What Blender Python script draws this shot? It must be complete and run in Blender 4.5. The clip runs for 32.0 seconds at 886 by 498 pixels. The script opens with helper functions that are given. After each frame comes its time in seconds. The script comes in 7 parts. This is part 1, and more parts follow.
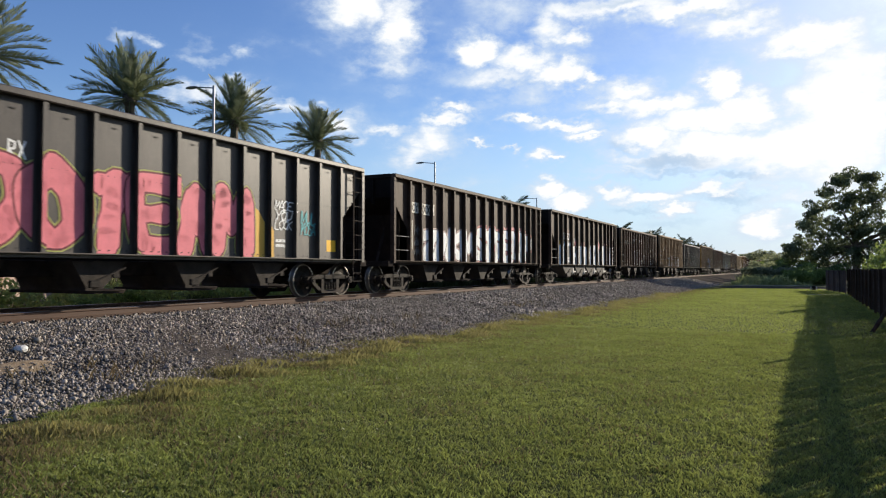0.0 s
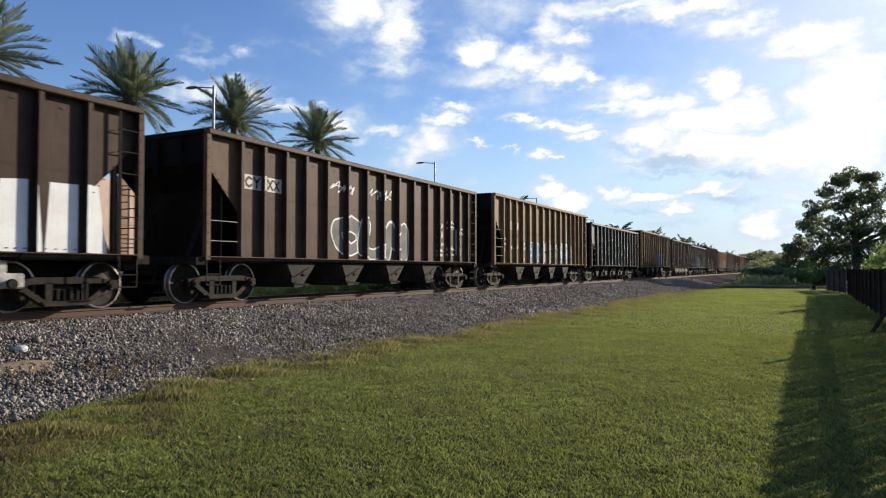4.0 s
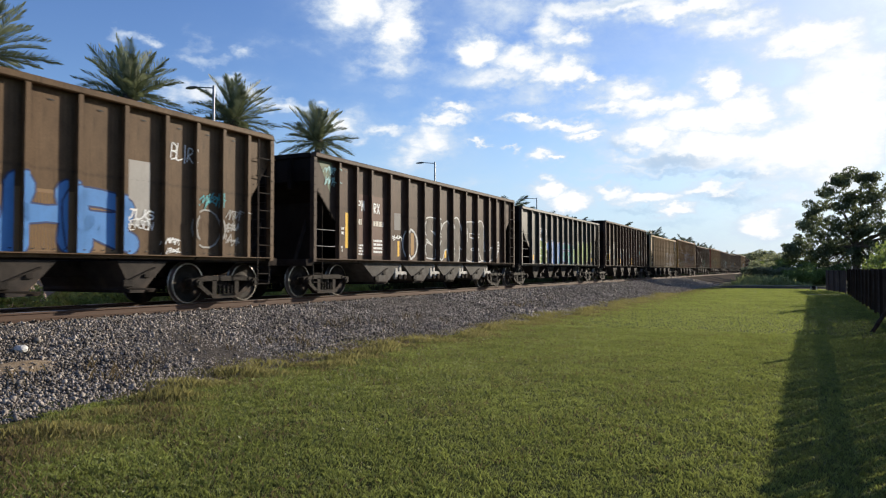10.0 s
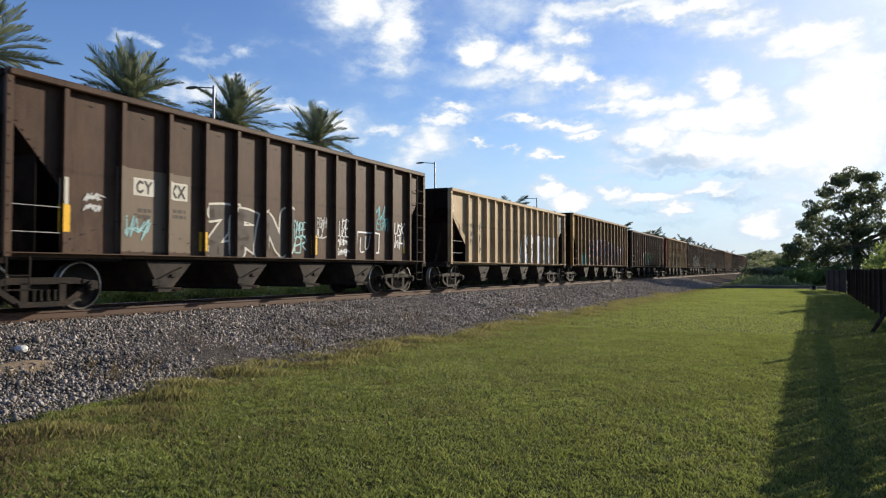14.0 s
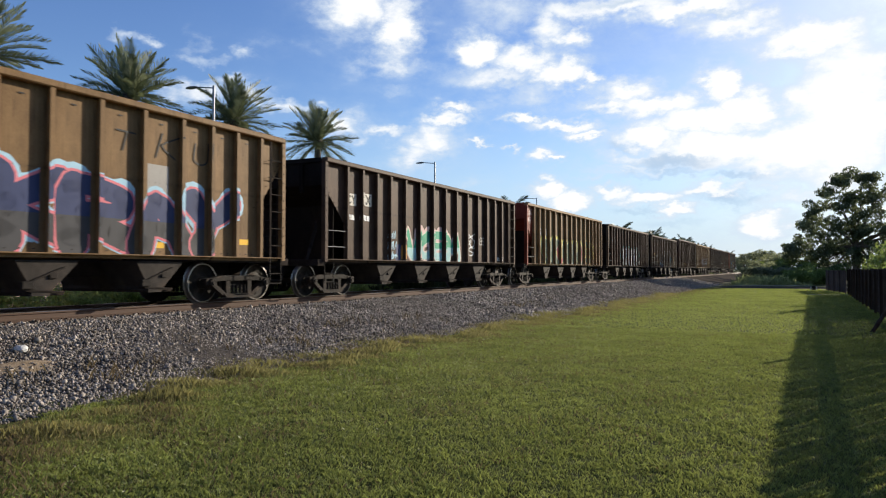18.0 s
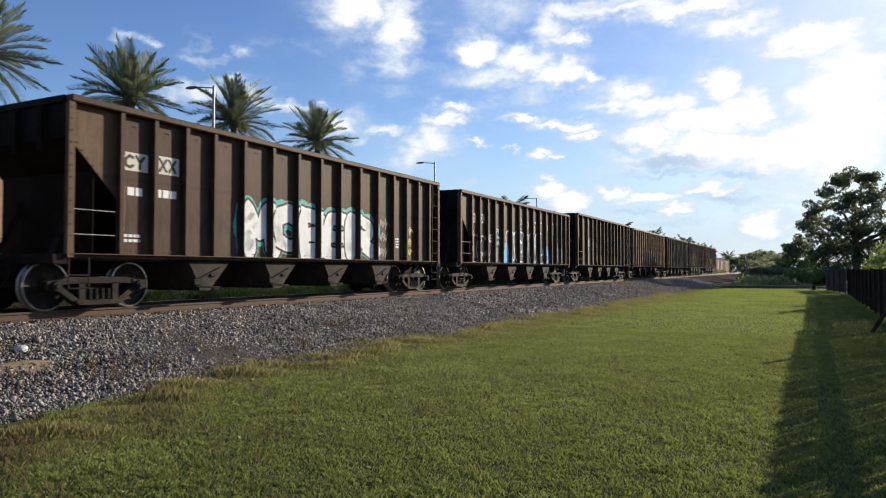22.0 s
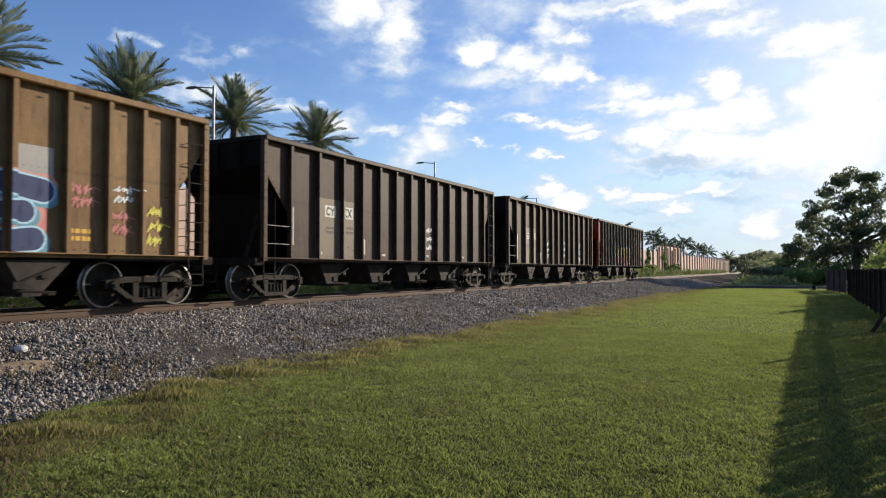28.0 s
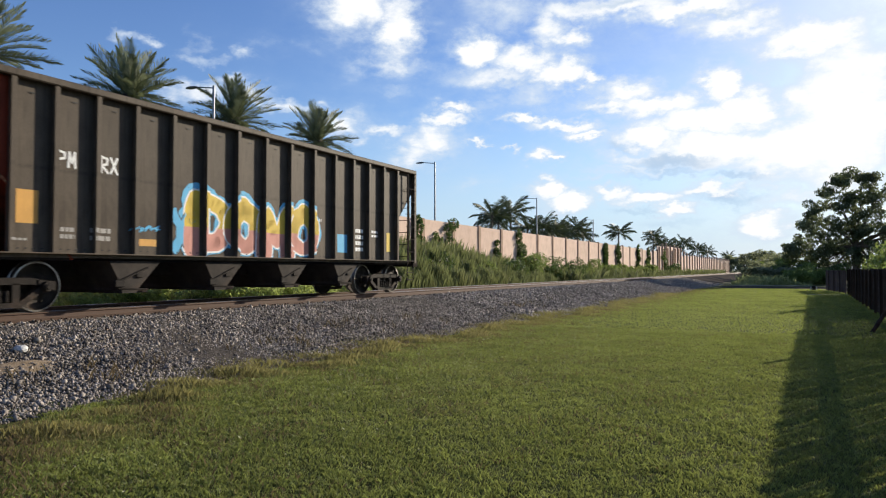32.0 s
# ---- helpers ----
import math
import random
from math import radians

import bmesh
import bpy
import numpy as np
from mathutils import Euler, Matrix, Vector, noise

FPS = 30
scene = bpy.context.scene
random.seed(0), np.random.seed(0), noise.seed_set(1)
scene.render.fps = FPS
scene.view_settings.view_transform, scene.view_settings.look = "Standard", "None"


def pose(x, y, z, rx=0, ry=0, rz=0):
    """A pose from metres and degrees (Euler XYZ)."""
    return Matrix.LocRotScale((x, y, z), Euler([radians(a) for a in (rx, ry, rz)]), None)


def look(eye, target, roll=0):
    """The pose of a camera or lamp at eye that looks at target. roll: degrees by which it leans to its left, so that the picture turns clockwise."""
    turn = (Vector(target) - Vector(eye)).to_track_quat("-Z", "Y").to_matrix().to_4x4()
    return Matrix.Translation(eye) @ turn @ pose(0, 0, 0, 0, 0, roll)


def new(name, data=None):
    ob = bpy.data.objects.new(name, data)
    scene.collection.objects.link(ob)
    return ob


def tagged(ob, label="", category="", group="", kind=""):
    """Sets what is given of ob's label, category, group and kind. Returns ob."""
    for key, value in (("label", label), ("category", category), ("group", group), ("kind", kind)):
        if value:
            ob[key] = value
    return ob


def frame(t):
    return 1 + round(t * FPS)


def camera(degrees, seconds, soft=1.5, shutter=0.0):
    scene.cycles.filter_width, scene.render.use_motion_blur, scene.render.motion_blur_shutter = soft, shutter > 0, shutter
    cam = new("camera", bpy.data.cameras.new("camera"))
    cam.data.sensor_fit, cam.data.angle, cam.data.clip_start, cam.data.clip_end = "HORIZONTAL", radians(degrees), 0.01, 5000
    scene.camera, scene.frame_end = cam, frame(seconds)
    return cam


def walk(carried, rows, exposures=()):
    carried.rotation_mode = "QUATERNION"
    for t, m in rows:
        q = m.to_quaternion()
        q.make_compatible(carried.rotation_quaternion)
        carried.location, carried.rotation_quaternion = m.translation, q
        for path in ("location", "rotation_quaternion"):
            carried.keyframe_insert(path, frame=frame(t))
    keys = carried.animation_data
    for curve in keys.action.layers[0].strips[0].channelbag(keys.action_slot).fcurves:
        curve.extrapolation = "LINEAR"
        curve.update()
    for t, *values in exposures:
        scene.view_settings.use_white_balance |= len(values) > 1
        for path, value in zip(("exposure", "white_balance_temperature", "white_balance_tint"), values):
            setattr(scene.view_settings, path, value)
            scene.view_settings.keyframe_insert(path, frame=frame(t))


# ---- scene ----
# ---- camera: it stands still on the lawn ----
cam = camera(65.0, 32.0, soft=1.15, shutter=0.15)
EYE = Vector((0, 0, 1.65))
YAW, PITCH = radians(26.95), radians(1.70)
VIEW = Vector((-math.sin(YAW) * math.cos(PITCH), math.cos(YAW) * math.cos(PITCH), math.sin(PITCH)))
CAM_POSE = look(EYE, EYE + VIEW)
walk(cam, [(0, CAM_POSE), (32, CAM_POSE)], exposures=[(0, 0.55), (32, 0.55)])

# ---- light: a low sun ahead on the right, blue sky with broken cloud ----
SUN_AZ, SUN_EL = radians(27), radians(16.8)
SUN_DIR = Vector((math.sin(SUN_AZ) * math.cos(SUN_EL), math.cos(SUN_AZ) * math.cos(SUN_EL), math.sin(SUN_EL)))
sun = new("sun", bpy.data.lights.new("sun", "SUN"))
sun.data.energy, sun.data.angle, sun.data.color = 4.3, radians(0.55), (1.0, 0.89, 0.72)
sun.matrix_world = look(SUN_DIR * 100, (0, 0, 0))


class Nodes:
    """Short hand for building node trees."""

    def __init__(self, tree):
        self.tree = tree
        tree.nodes.clear()

    def add(self, kind, values=()):
        n = self.tree.nodes.new(kind)
        for k, v in dict(values).items():
            if isinstance(v, bpy.types.NodeSocket):
                self.tree.links.new(v, n.inputs[k])
            else:
                n.inputs[k].default_value = v
        return n

    def math(self, op, a, b=0.0, clamp=False):
        n = self.add("ShaderNodeMath", {0: a, 1: b})
        n.operation, n.use_clamp = op, clamp
        return n.outputs[0]

    def ramp(self, fac, lo, hi):
        n = self.add("ShaderNodeMapRange", {0: fac, 1: lo, 2: hi})
        n.clamp, n.interpolation_type = True, "SMOOTHSTEP"
        return n.outputs[0]

    def noise(self, vec, scale, detail=4.0, rough=0.55, dist=0.0):
        return self.add("ShaderNodeTexNoise", {"Vector": vec, "Scale": scale, "Detail": detail, "Roughness": rough, "Distortion": dist}).outputs[0]

    def mix(self, fac, a, b, mode="MIX"):
        n = self.add("ShaderNodeMix")
        n.data_type, n.blend_type = "RGBA", mode
        if isinstance(fac, bpy.types.NodeSocket):
            self.tree.links.new(fac, n.inputs[0])
        else:
            n.inputs[0].default_value = fac
        for k, v in ((6, a), (7, b)):
            if isinstance(v, bpy.types.NodeSocket):
                self.tree.links.new(v, n.inputs[k])
            else:
                n.inputs[k].default_value = (*v[:3], 1)
        return n.outputs[2]

    def scaled(self, vec, sx, sy, sz):
        return self.add("ShaderNodeMapping", {"Vector": vec, "Scale": (sx, sy, sz)}).outputs[0]


# clouds, as (right, up) of the sky ahead in degrees, half width and height in degrees, and how dense they are
# the high band
HIGH_CLOUDS = (
    (-6.7, 20.7, 2.8, 1.8, 0.95), (-3.7, 19.3, 1.8, 2.7, 0.95), (-4.4, 16.4, 2.8, 1.0, 0.65), (2.9, 17.5, 1.9, 1.1, 1.00), (6.8, 16.6, 2.8, 1.2, 0.95), (9.7, 15.6, 2.3, 1.0, 1.00), (11.7, 15.1, 1.3, 0.7, 0.95), (5.0, 15.5, 3.7, 0.8, 0.70), (7.5, 14.1, 2.1, 1.0, 0.55), (5.4, 20.5, 2.8, 1.6, 0.50), (8.7, 19.1, 1.8, 1.4, 0.75), (10.5, 18.5, 1.3, 0.8, 0.85), (14.1, 20.3, 6.0, 0.9, 0.90), (20.1, 19.7, 4.4, 0.8, 0.95), (23.0, 18.1, 4.2, 1.0, 0.80), (28.3, 16.7, 4.2, 1.4, 1.00),
)
# the bright bank towards the sun
MID_CLOUDS = (
    (14.9, 13.9, 2.4, 0.9, 0.85), (13.8, 13.1, 2.6, 0.5, 0.75), (17.9, 12.7, 3.3, 1.1, 1.00), (22.0, 14.0, 1.4, 1.4, 0.95), (24.3, 12.1, 2.3, 1.6, 0.95), (20.4, 11.4, 4.8, 1.3, 1.00), (16.6, 10.5, 3.0, 1.1, 0.90), (22.0, 9.3, 5.4, 1.7, 1.00), (15.3, 8.7, 2.6, 0.7, 0.70), (26.7, 9.2, 5.3, 2.3, 1.00), (30.0, 11.1, 3.7, 6.5, 1.00), (13.6, 6.3, 1.8, 0.6, 0.85), (16.6, 5.7, 2.5, 0.6, 0.95), (18.3, 4.8, 1.5, 0.5, 0.85), (21.2, 6.2, 2.8, 0.5, 0.80), (24.5, 3.6, 2.2, 1.1, 0.95), (15.3, 7.9, 4.3, 0.4, 0.60), (1.2, 13.0, 1.7, 0.5, 0.90),
)
# torn cloud over the train
LEFT_CLOUDS = (
    (0.2, 12.2, 2.1, 0.5, 0.85), (-1.2, 10.7, 2.1, 1.3, 0.80), (-2.2, 9.5, 1.7, 1.2, 0.70), (-4.4, 11.5, 1.9, 0.4, 0.60), (-8.3, 11.8, 1.7, 0.9, 0.70), (-6.9, 10.8, 1.0, 0.4, 0.60), (-10.8, 13.2, 0.6, 0.3, 0.50), (-17.7, 14.5, 1.7, 0.5, 0.70), (-19.6, 13.5, 2.4, 0.9, 0.75), (-15.7, 13.6, 2.0, 0.8, 0.65), (-13.3, 12.8, 2.1, 0.5, 0.70), (-24.5, 17.1, 1.2, 0.5, 0.60), (-23.2, 16.9, 0.7, 0.4, 0.55), (-19.8, 17.0, 1.1, 1.1, 0.42), (-19.1, 16.0, 1.6, 0.5, 0.50), (-16.2, 16.8, 1.0, 0.5, 0.50), (6.8, 12.1, 1.7, 0.3, 0.85), (10.0, 11.6, 2.5, 0.5, 0.95),
)
# small flakes and thin streaks
SMALL_CLOUDS = (
    (11.9, 10.9, 1.6, 0.4, 0.85), (8.3, 9.3, 1.1, 0.5, 0.95), (9.5, 9.1, 0.5, 0.3, 0.90), (5.2, 9.8, 0.5, 0.2, 0.80), (5.9, 9.7, 0.5, 0.2, 0.75), (2.9, 10.1, 1.2, 0.2, 0.75), (8.7, 6.6, 1.5, 1.0, 1.00), (10.4, 5.6, 2.0, 0.8, 1.00), (8.3, 7.6, 0.7, 0.4, 0.80), (2.6, 7.1, 1.1, 0.5, 0.50), (26.7, 5.5, 2.2, 1.1, 0.70), (13.5, 4.2, 2.2, 0.4, 0.35), (-3.9, 14.3, 1.9, 0.4, 0.30), (-12.2, 17.7, 2.7, 0.5, 0.22), (4.0, 13.6, 1.9, 0.6, 0.30),
)
# shaded undersides
SHADES = (
    (18.8, 8.4, 2.7, 0.5, 0.90), (17.9, 7.5, 3.7, 0.3, 0.60), (22.8, 7.0, 2.3, 0.3, 0.70), (22.4, 5.5, 2.4, 0.5, 0.70), (15.7, 4.7, 2.0, 0.3, 0.60), (14.7, 9.6, 1.0, 0.4, 0.50), (14.3, 20.5, 3.0, 0.4, 0.75), (21.4, 19.2, 2.0, 0.3, 0.50), (7.3, 15.0, 2.3, 0.4, 0.35), (18.7, 3.6, 3.7, 0.4, 0.40),
)


def build_sky():
    world = bpy.data.worlds.new("sky")
    scene.world = world
    world.use_nodes = True
    n = Nodes(world.node_tree)
    tex = n.add("ShaderNodeTexSky")
    tex.sky_type, tex.sun_disc, tex.sun_elevation, tex.sun_rotation = "NISHITA", False, SUN_EL, SUN_AZ
    tex.altitude, tex.air_density, tex.dust_density, tex.ozone_density = 0.0, 1.0, 0.4, 3.0
    sky = n.add("ShaderNodeHueSaturation", {"Hue": 0.515, "Saturation": 1.14, "Value": 2.0, "Color": tex.outputs[0]}).outputs[0]
    d = n.add("ShaderNodeTexCoord").outputs["Generated"]
    up = n.math("MAXIMUM", n.add("ShaderNodeSeparateXYZ", {0: d}).outputs[2], 0.0)

    def along(v):
        m = n.add("ShaderNodeVectorMath", {0: d, 1: v})
        m.operation = "DOT_PRODUCT"
        return m.outputs["Value"]
    # bearings: degrees to the right of and above the line of sight down the lawn
    ahead = along((-math.sin(YAW), math.cos(YAW), 0))
    right = along((math.cos(YAW), math.sin(YAW), 0))
    bear = n.math("MULTIPLY", n.math("ARCTAN2", right, ahead), 57.3)
    rise = n.math("MULTIPLY", n.math("ARCSINE", up), 57.3)
    side = along(SUN_DIR)
    plane = n.add("ShaderNodeCombineXYZ", {0: n.math("MULTIPLY", bear, 0.06), 1: n.math("MULTIPLY", rise, 0.10), 2: 2.2}).outputs[0]
    fine = n.noise(plane, 3.2, 10.0, 0.60, 0.3)
    wisp = n.noise(plane, 11.0, 7.0, 0.62, 0.2)
    swirl = n.math("ADD", n.math("MULTIPLY", fine, 0.66), n.math("MULTIPLY", wisp, 0.34))
    # the clouds are torn by drifting their bearings with noise
    warp = n.add("ShaderNodeTexNoise", {"Vector": plane, "Scale": 6.5, "Detail": 6.0, "Roughness": 0.60}).outputs["Color"]
    drift = n.add("ShaderNodeSeparateXYZ", {0: warp})
    wb = n.math("ADD", bear, n.math("MULTIPLY", n.math("SUBTRACT", drift.outputs[0], 0.5), 4.6))
    wr = n.math("ADD", rise, n.math("MULTIPLY", n.math("SUBTRACT", drift.outputs[1], 0.5), 3.2))
    spot = n.add("ShaderNodeCombineXYZ", {0: wb, 1: wr, 2: 0.0}).outputs[0]

    def banked(rows):
        out = None
        for cx, cy, rx, ry, dense in rows:
            m = n.add("ShaderNodeVectorMath", {0: spot, 1: (1 / rx, 1 / ry, 0), 2: (-cx / rx, -cy / ry, 0)})
            m.operation = "MULTIPLY_ADD"
            q = n.add("ShaderNodeVectorMath", {0: m.outputs[0], 1: m.outputs[0]})
            q.operation = "DOT_PRODUCT"
            g = n.math("MULTIPLY", n.math("POWER", 0.52, q.outputs["Value"]), dense)
            out = g if out is None else n.math("MAXIMUM", out, g)
        return out
    field = banked(HIGH_CLOUDS + MID_CLOUDS + LEFT_CLOUDS + SMALL_CLOUDS)
    # the rest of the sky carries a little broken cloud as well
    rest = n.ramp(n.noise(d, 3.2, 4.0, 0.5), 0.58, 0.82)
    behind = n.ramp(n.math("ABSOLUTE", bear), 34.0, 44.0)
    above = n.ramp(rise, 21.0, 26.0)
    field = n.math("MAXIMUM", field, n.math("MULTIPLY", rest, n.math("MAXIMUM", behind, above)))
    body = n.math("ADD", field, n.math("MULTIPLY", n.math("SUBTRACT", swirl, 0.5), 1.15))
    cover = n.ramp(body, 0.14, 0.80)
    thick = n.ramp(body, 0.45, 0.88)
    cloud = n.mix(thick, (8.2, 9.4, 10.9), (12.6, 12.6, 12.5))
    dusk = n.ramp(n.math("ADD", banked(SHADES), n.math("MULTIPLY", n.math("SUBTRACT", swirl, 0.5), 0.9)), 0.15, 0.85)
    haze = n.ramp(up, 0.24, 0.0)
    base = n.mix(n.math("MULTIPLY", haze, 0.85), sky, (5.6, 7.5, 10.2))
    glow = n.math("POWER", n.math("MAXIMUM", side, 0.0), 13.0)
    base = n.mix(n.math("MULTIPLY", glow, 1.0, True), base, (15.0, 14.8, 14.3))
    veil = n.math("MULTIPLY", n.math("POWER", n.math("MAXIMUM", field, 0.001), 0.35), n.ramp(swirl, 0.34, 0.62))
    base = n.mix(n.math("MULTIPLY", n.math("MULTIPLY", veil, n.ramp(bear, -24.0, 6.0)), 0.55), base, (7.4, 9.0, 10.9))
    colour = n.mix(n.math("MULTIPLY", cover, 0.95), base, cloud)
    colour = n.mix(n.math("MULTIPLY", dusk, 0.72), colour, (5.0, 6.9, 9.3))
    bg = n.add("ShaderNodeBackground", {0: colour, 1: 0.058})
    n.add("ShaderNodeOutputWorld", {0: bg.outputs[0]})


build_sky()

# ---- materials ----
MATS = {}


def srf(name, dark, light, scale=6.0, rough=0.7, metal=0.0, bump=0.3, fine=60.0, stretch=(1, 1, 1), stain=None, rand=0.0, island=False, streak=0.0, spec=0.5, through_light=0.0, seam=False):
    """A weathered surface: two scales of colour, bump, stains; rand varies it from piece to piece."""
    if name in MATS:
        return MATS[name]
    m = bpy.data.materials.new(name)
    m.use_nodes = True
    n = Nodes(m.node_tree)
    co = n.add("ShaderNodeTexCoord").outputs["Object"]
    vec = n.scaled(co, *stretch)
    a = n.noise(vec, scale, 5.0, 0.6)
    b = n.noise(vec, fine, 3.0, 0.6)
    f = n.ramp(n.math("ADD", n.math("MULTIPLY", a, 0.65), n.math("MULTIPLY", b, 0.35)), 0.32, 0.68)
    col = n.mix(f, dark, light)
    if stain:
        spots = n.ramp(n.noise(vec, scale * 0.45, 6.0, 0.65), 0.54, 0.72)
        col = n.mix(n.math("MULTIPLY", spots, 0.75), col, stain)
    if streak:
        runs = n.ramp(n.noise(n.scaled(co, 1.0, 9.0, 0.55), 2.2, 5.0, 0.6), 0.48, 0.75)
        col = n.mix(n.math("MULTIPLY", runs, streak), col, tuple(c * 0.45 for c in dark))
    if seam:
        # dust on the lower half and a smudged weld line half way up
        z = n.add("ShaderNodeSeparateXYZ", {0: co}).outputs[2]
        cloudy = n.noise(n.scaled(co, 1.0, 2.2, 1.0), 1.6, 6.0, 0.62)
        dust = n.math("MULTIPLY", n.ramp(z, 2.62, 1.35), n.ramp(cloudy, 0.35, 0.72))
        col = n.mix(n.math("MULTIPLY", dust, 0.30), col, tuple(0.6 * c + e for c, e in zip(light, (0.105, 0.080, 0.058))))
        line = n.math("MULTIPLY", n.ramp(n.math("ABSOLUTE", n.math("SUBTRACT", z, n.math("ADD", 2.44, n.math("MULTIPLY", cloudy, 0.16)))), 0.07, 0.0), n.ramp(cloudy, 0.36, 0.6))
        col = n.mix(n.math("MULTIPLY", line, 0.55), col, tuple(c * 0.5 for c in dark))
    if rand or island:
        r = n.add("ShaderNodeNewGeometry").outputs["Random Per Island"] if island else n.add("ShaderNodeObjectInfo").outputs["Random"]
        v = n.math("ADD", n.math("MULTIPLY", r, 2 * rand), 1.0 - rand)
        col = n.add("ShaderNodeHueSaturation", {"Value": v, "Color": col}).outputs[0]
    bmp = n.add("ShaderNodeBump", {"Strength": bump, "Distance": 0.02, "Height": n.math("ADD", a, n.math("MULTIPLY", b, 0.5))}).outputs[0]
    rg = n.math("ADD", n.math("MULTIPLY", b, 0.25), rough - 0.12)
    sh = n.add("ShaderNodeBsdfPrincipled", {"Base Color": col, "Roughness": rg, "Metallic": metal, "Normal": bmp, "Specular IOR Level": spec}).outputs[0]
    if through_light:
        tr = n.add("ShaderNodeBsdfTranslucent", {"Color": n.mix(0.5, col, tuple(c * 1.6 for c in light))}).outputs[0]
        sh = n.add("ShaderNodeMixShader", {0: through_light, 1: sh, 2: tr}).outputs[0]
    n.add("ShaderNodeOutputMaterial", {0: sh})
    MATS[name] = m
    return m


LAWN = srf("lawn_soil", (0.030, 0.034, 0.011), (0.082, 0.090, 0.025), 1.1, 0.95, bump=0.6, fine=40, stain=(0.092, 0.094, 0.03), spec=0.1)
BLADE = srf("grass_blade", (0.068, 0.092, 0.020), (0.226, 0.256, 0.066), 0.8, 0.42, bump=0.0, fine=5, stain=(0.17, 0.16, 0.060), rand=0.8, island=True, through_light=0.42, spec=0.6)
WEED = srf("verge_weed", (0.105, 0.102, 0.038), (0.255, 0.232, 0.090), 0.9, 0.8, bump=0.0, fine=4, stain=(0.20, 0.135, 0.085), rand=0.35, island=True, through_light=0.5, spec=0.2)
WEED_DRY = srf("dry_weed", (0.070, 0.052, 0.028), (0.175, 0.135, 0.075), 1.2, 0.85, bump=0.0, fine=5, stain=(0.11, 0.10, 0.04), rand=0.4, island=True, through_light=0.35, spec=0.15)
REED_PALE = srf("tall_grass_pale", (0.16, 0.19, 0.07), (0.32, 0.35, 0.15), 0.6, 0.7, bump=0.0, fine=4, rand=0.4, island=True, through_light=0.7, spec=0.15)
REED = srf("tall_grass", (0.040, 0.062, 0.018), (0.185, 0.205, 0.085), 0.9, 0.6, bump=0.0, fine=4, stain=(0.20, 0.17, 0.09), rand=0.6, island=True, through_light=0.4, spec=0.2)
LEAF = srf("leaf", (0.034, 0.066, 0.016), (0.100, 0.142, 0.036), 0.7, 0.55, bump=0.0, fine=4, rand=0.4, island=True, through_light=0.35, spec=0.4)
LEAF_TREE = srf("leaf_tree", (0.060, 0.078, 0.040), (0.150, 0.175, 0.086), 0.35, 0.55, bump=0.0, fine=3, rand=0.45, island=True, through_light=0.5, spec=0.35)
LEAF_LIGHT = srf("leaf_light", (0.09, 0.14, 0.028), (0.21, 0.26, 0.07), 0.7, 0.55, bump=0.0, fine=4, rand=0.4, island=True, through_light=0.45, spec=0.4)
# distance haze is put into these pale, greyed leaf colours
LEAF_HAZED = srf("leaf_hazed", (0.125, 0.145, 0.088), (0.23, 0.25, 0.15), 0.3, 0.8, bump=0.0, fine=3, rand=0.3, island=True, through_light=0.68, spec=0.1)
FROND_FAR = srf("palm_frond_far", (0.030, 0.045, 0.018), (0.075, 0.095, 0.040), 0.9, 0.5, bump=0.0, fine=5, rand=0.3, island=True, through_light=0.2, spec=0.4)
FROND = srf("palm_frond", (0.075, 0.098, 0.044), (0.200, 0.225, 0.115), 0.9, 0.5, bump=0.0, fine=5, rand=0.3, island=True, through_light=0.25, spec=0.4)
LEAF_WEED = srf("leaf_weed", (0.17, 0.23, 0.055), (0.40, 0.46, 0.15), 0.8, 0.6, bump=0.0, fine=4, rand=0.5, island=True, through_light=0.5, spec=0.3)
BLADE_FAR = srf("grass_blade_far", (0.086, 0.117, 0.025), (0.215, 0.250, 0.062), 0.5, 0.6, bump=0.0, fine=3, stain=(0.21, 0.215, 0.062), rand=0.5, island=True, through_light=0.55, spec=0.3)
BARK = srf("bark", (0.07, 0.055, 0.04), (0.17, 0.14, 0.11), 3.0, 0.9, bump=0.9, fine=30, stretch=(1, 1, 0.3))
BALLAST = srf("ballast_bed", (0.055, 0.047, 0.039), (0.135, 0.118, 0.100), 14.0, 0.95, bump=1.0, fine=45, stain=(0.13, 0.105, 0.08), spec=0.0)
STONE = srf("ballast_stone", (0.132, 0.112, 0.092), (0.335, 0.293, 0.250), 1.4, 0.8, bump=0.25, fine=70, stain=(0.22, 0.20, 0.185), rand=0.72, island=True, spec=0.3)
SAND = srf("sand", (0.20, 0.145, 0.09), (0.31, 0.235, 0.155), 5.0, 0.95, bump=0.6, fine=80, spec=0.2)
RAIL = srf("rusty_rail", (0.045, 0.024, 0.015), (0.110, 0.062, 0.040), 4.0, 0.8, 0.0, 0.3, 60, (1, 0.3, 1))
RAILTOP = srf("worn_railhead", (0.28, 0.25, 0.22), (0.5, 0.46, 0.42), 5.0, 0.35, 0.9, 0.1, 90, (1, 0.1, 1))
TIE = srf("tie_wood", (0.07, 0.055, 0.045), (0.16, 0.13, 0.105), 5.0, 0.9, bump=0.8, fine=60, stretch=(0.2, 1, 1), rand=0.2)
WALLM = srf("wall_render", (0.56, 0.405, 0.315), (0.70, 0.525, 0.42), 1.2, 0.9, bump=0.25, fine=45, stain=(0.40, 0.28, 0.20), rand=0.07, streak=0.25, spec=0.2)
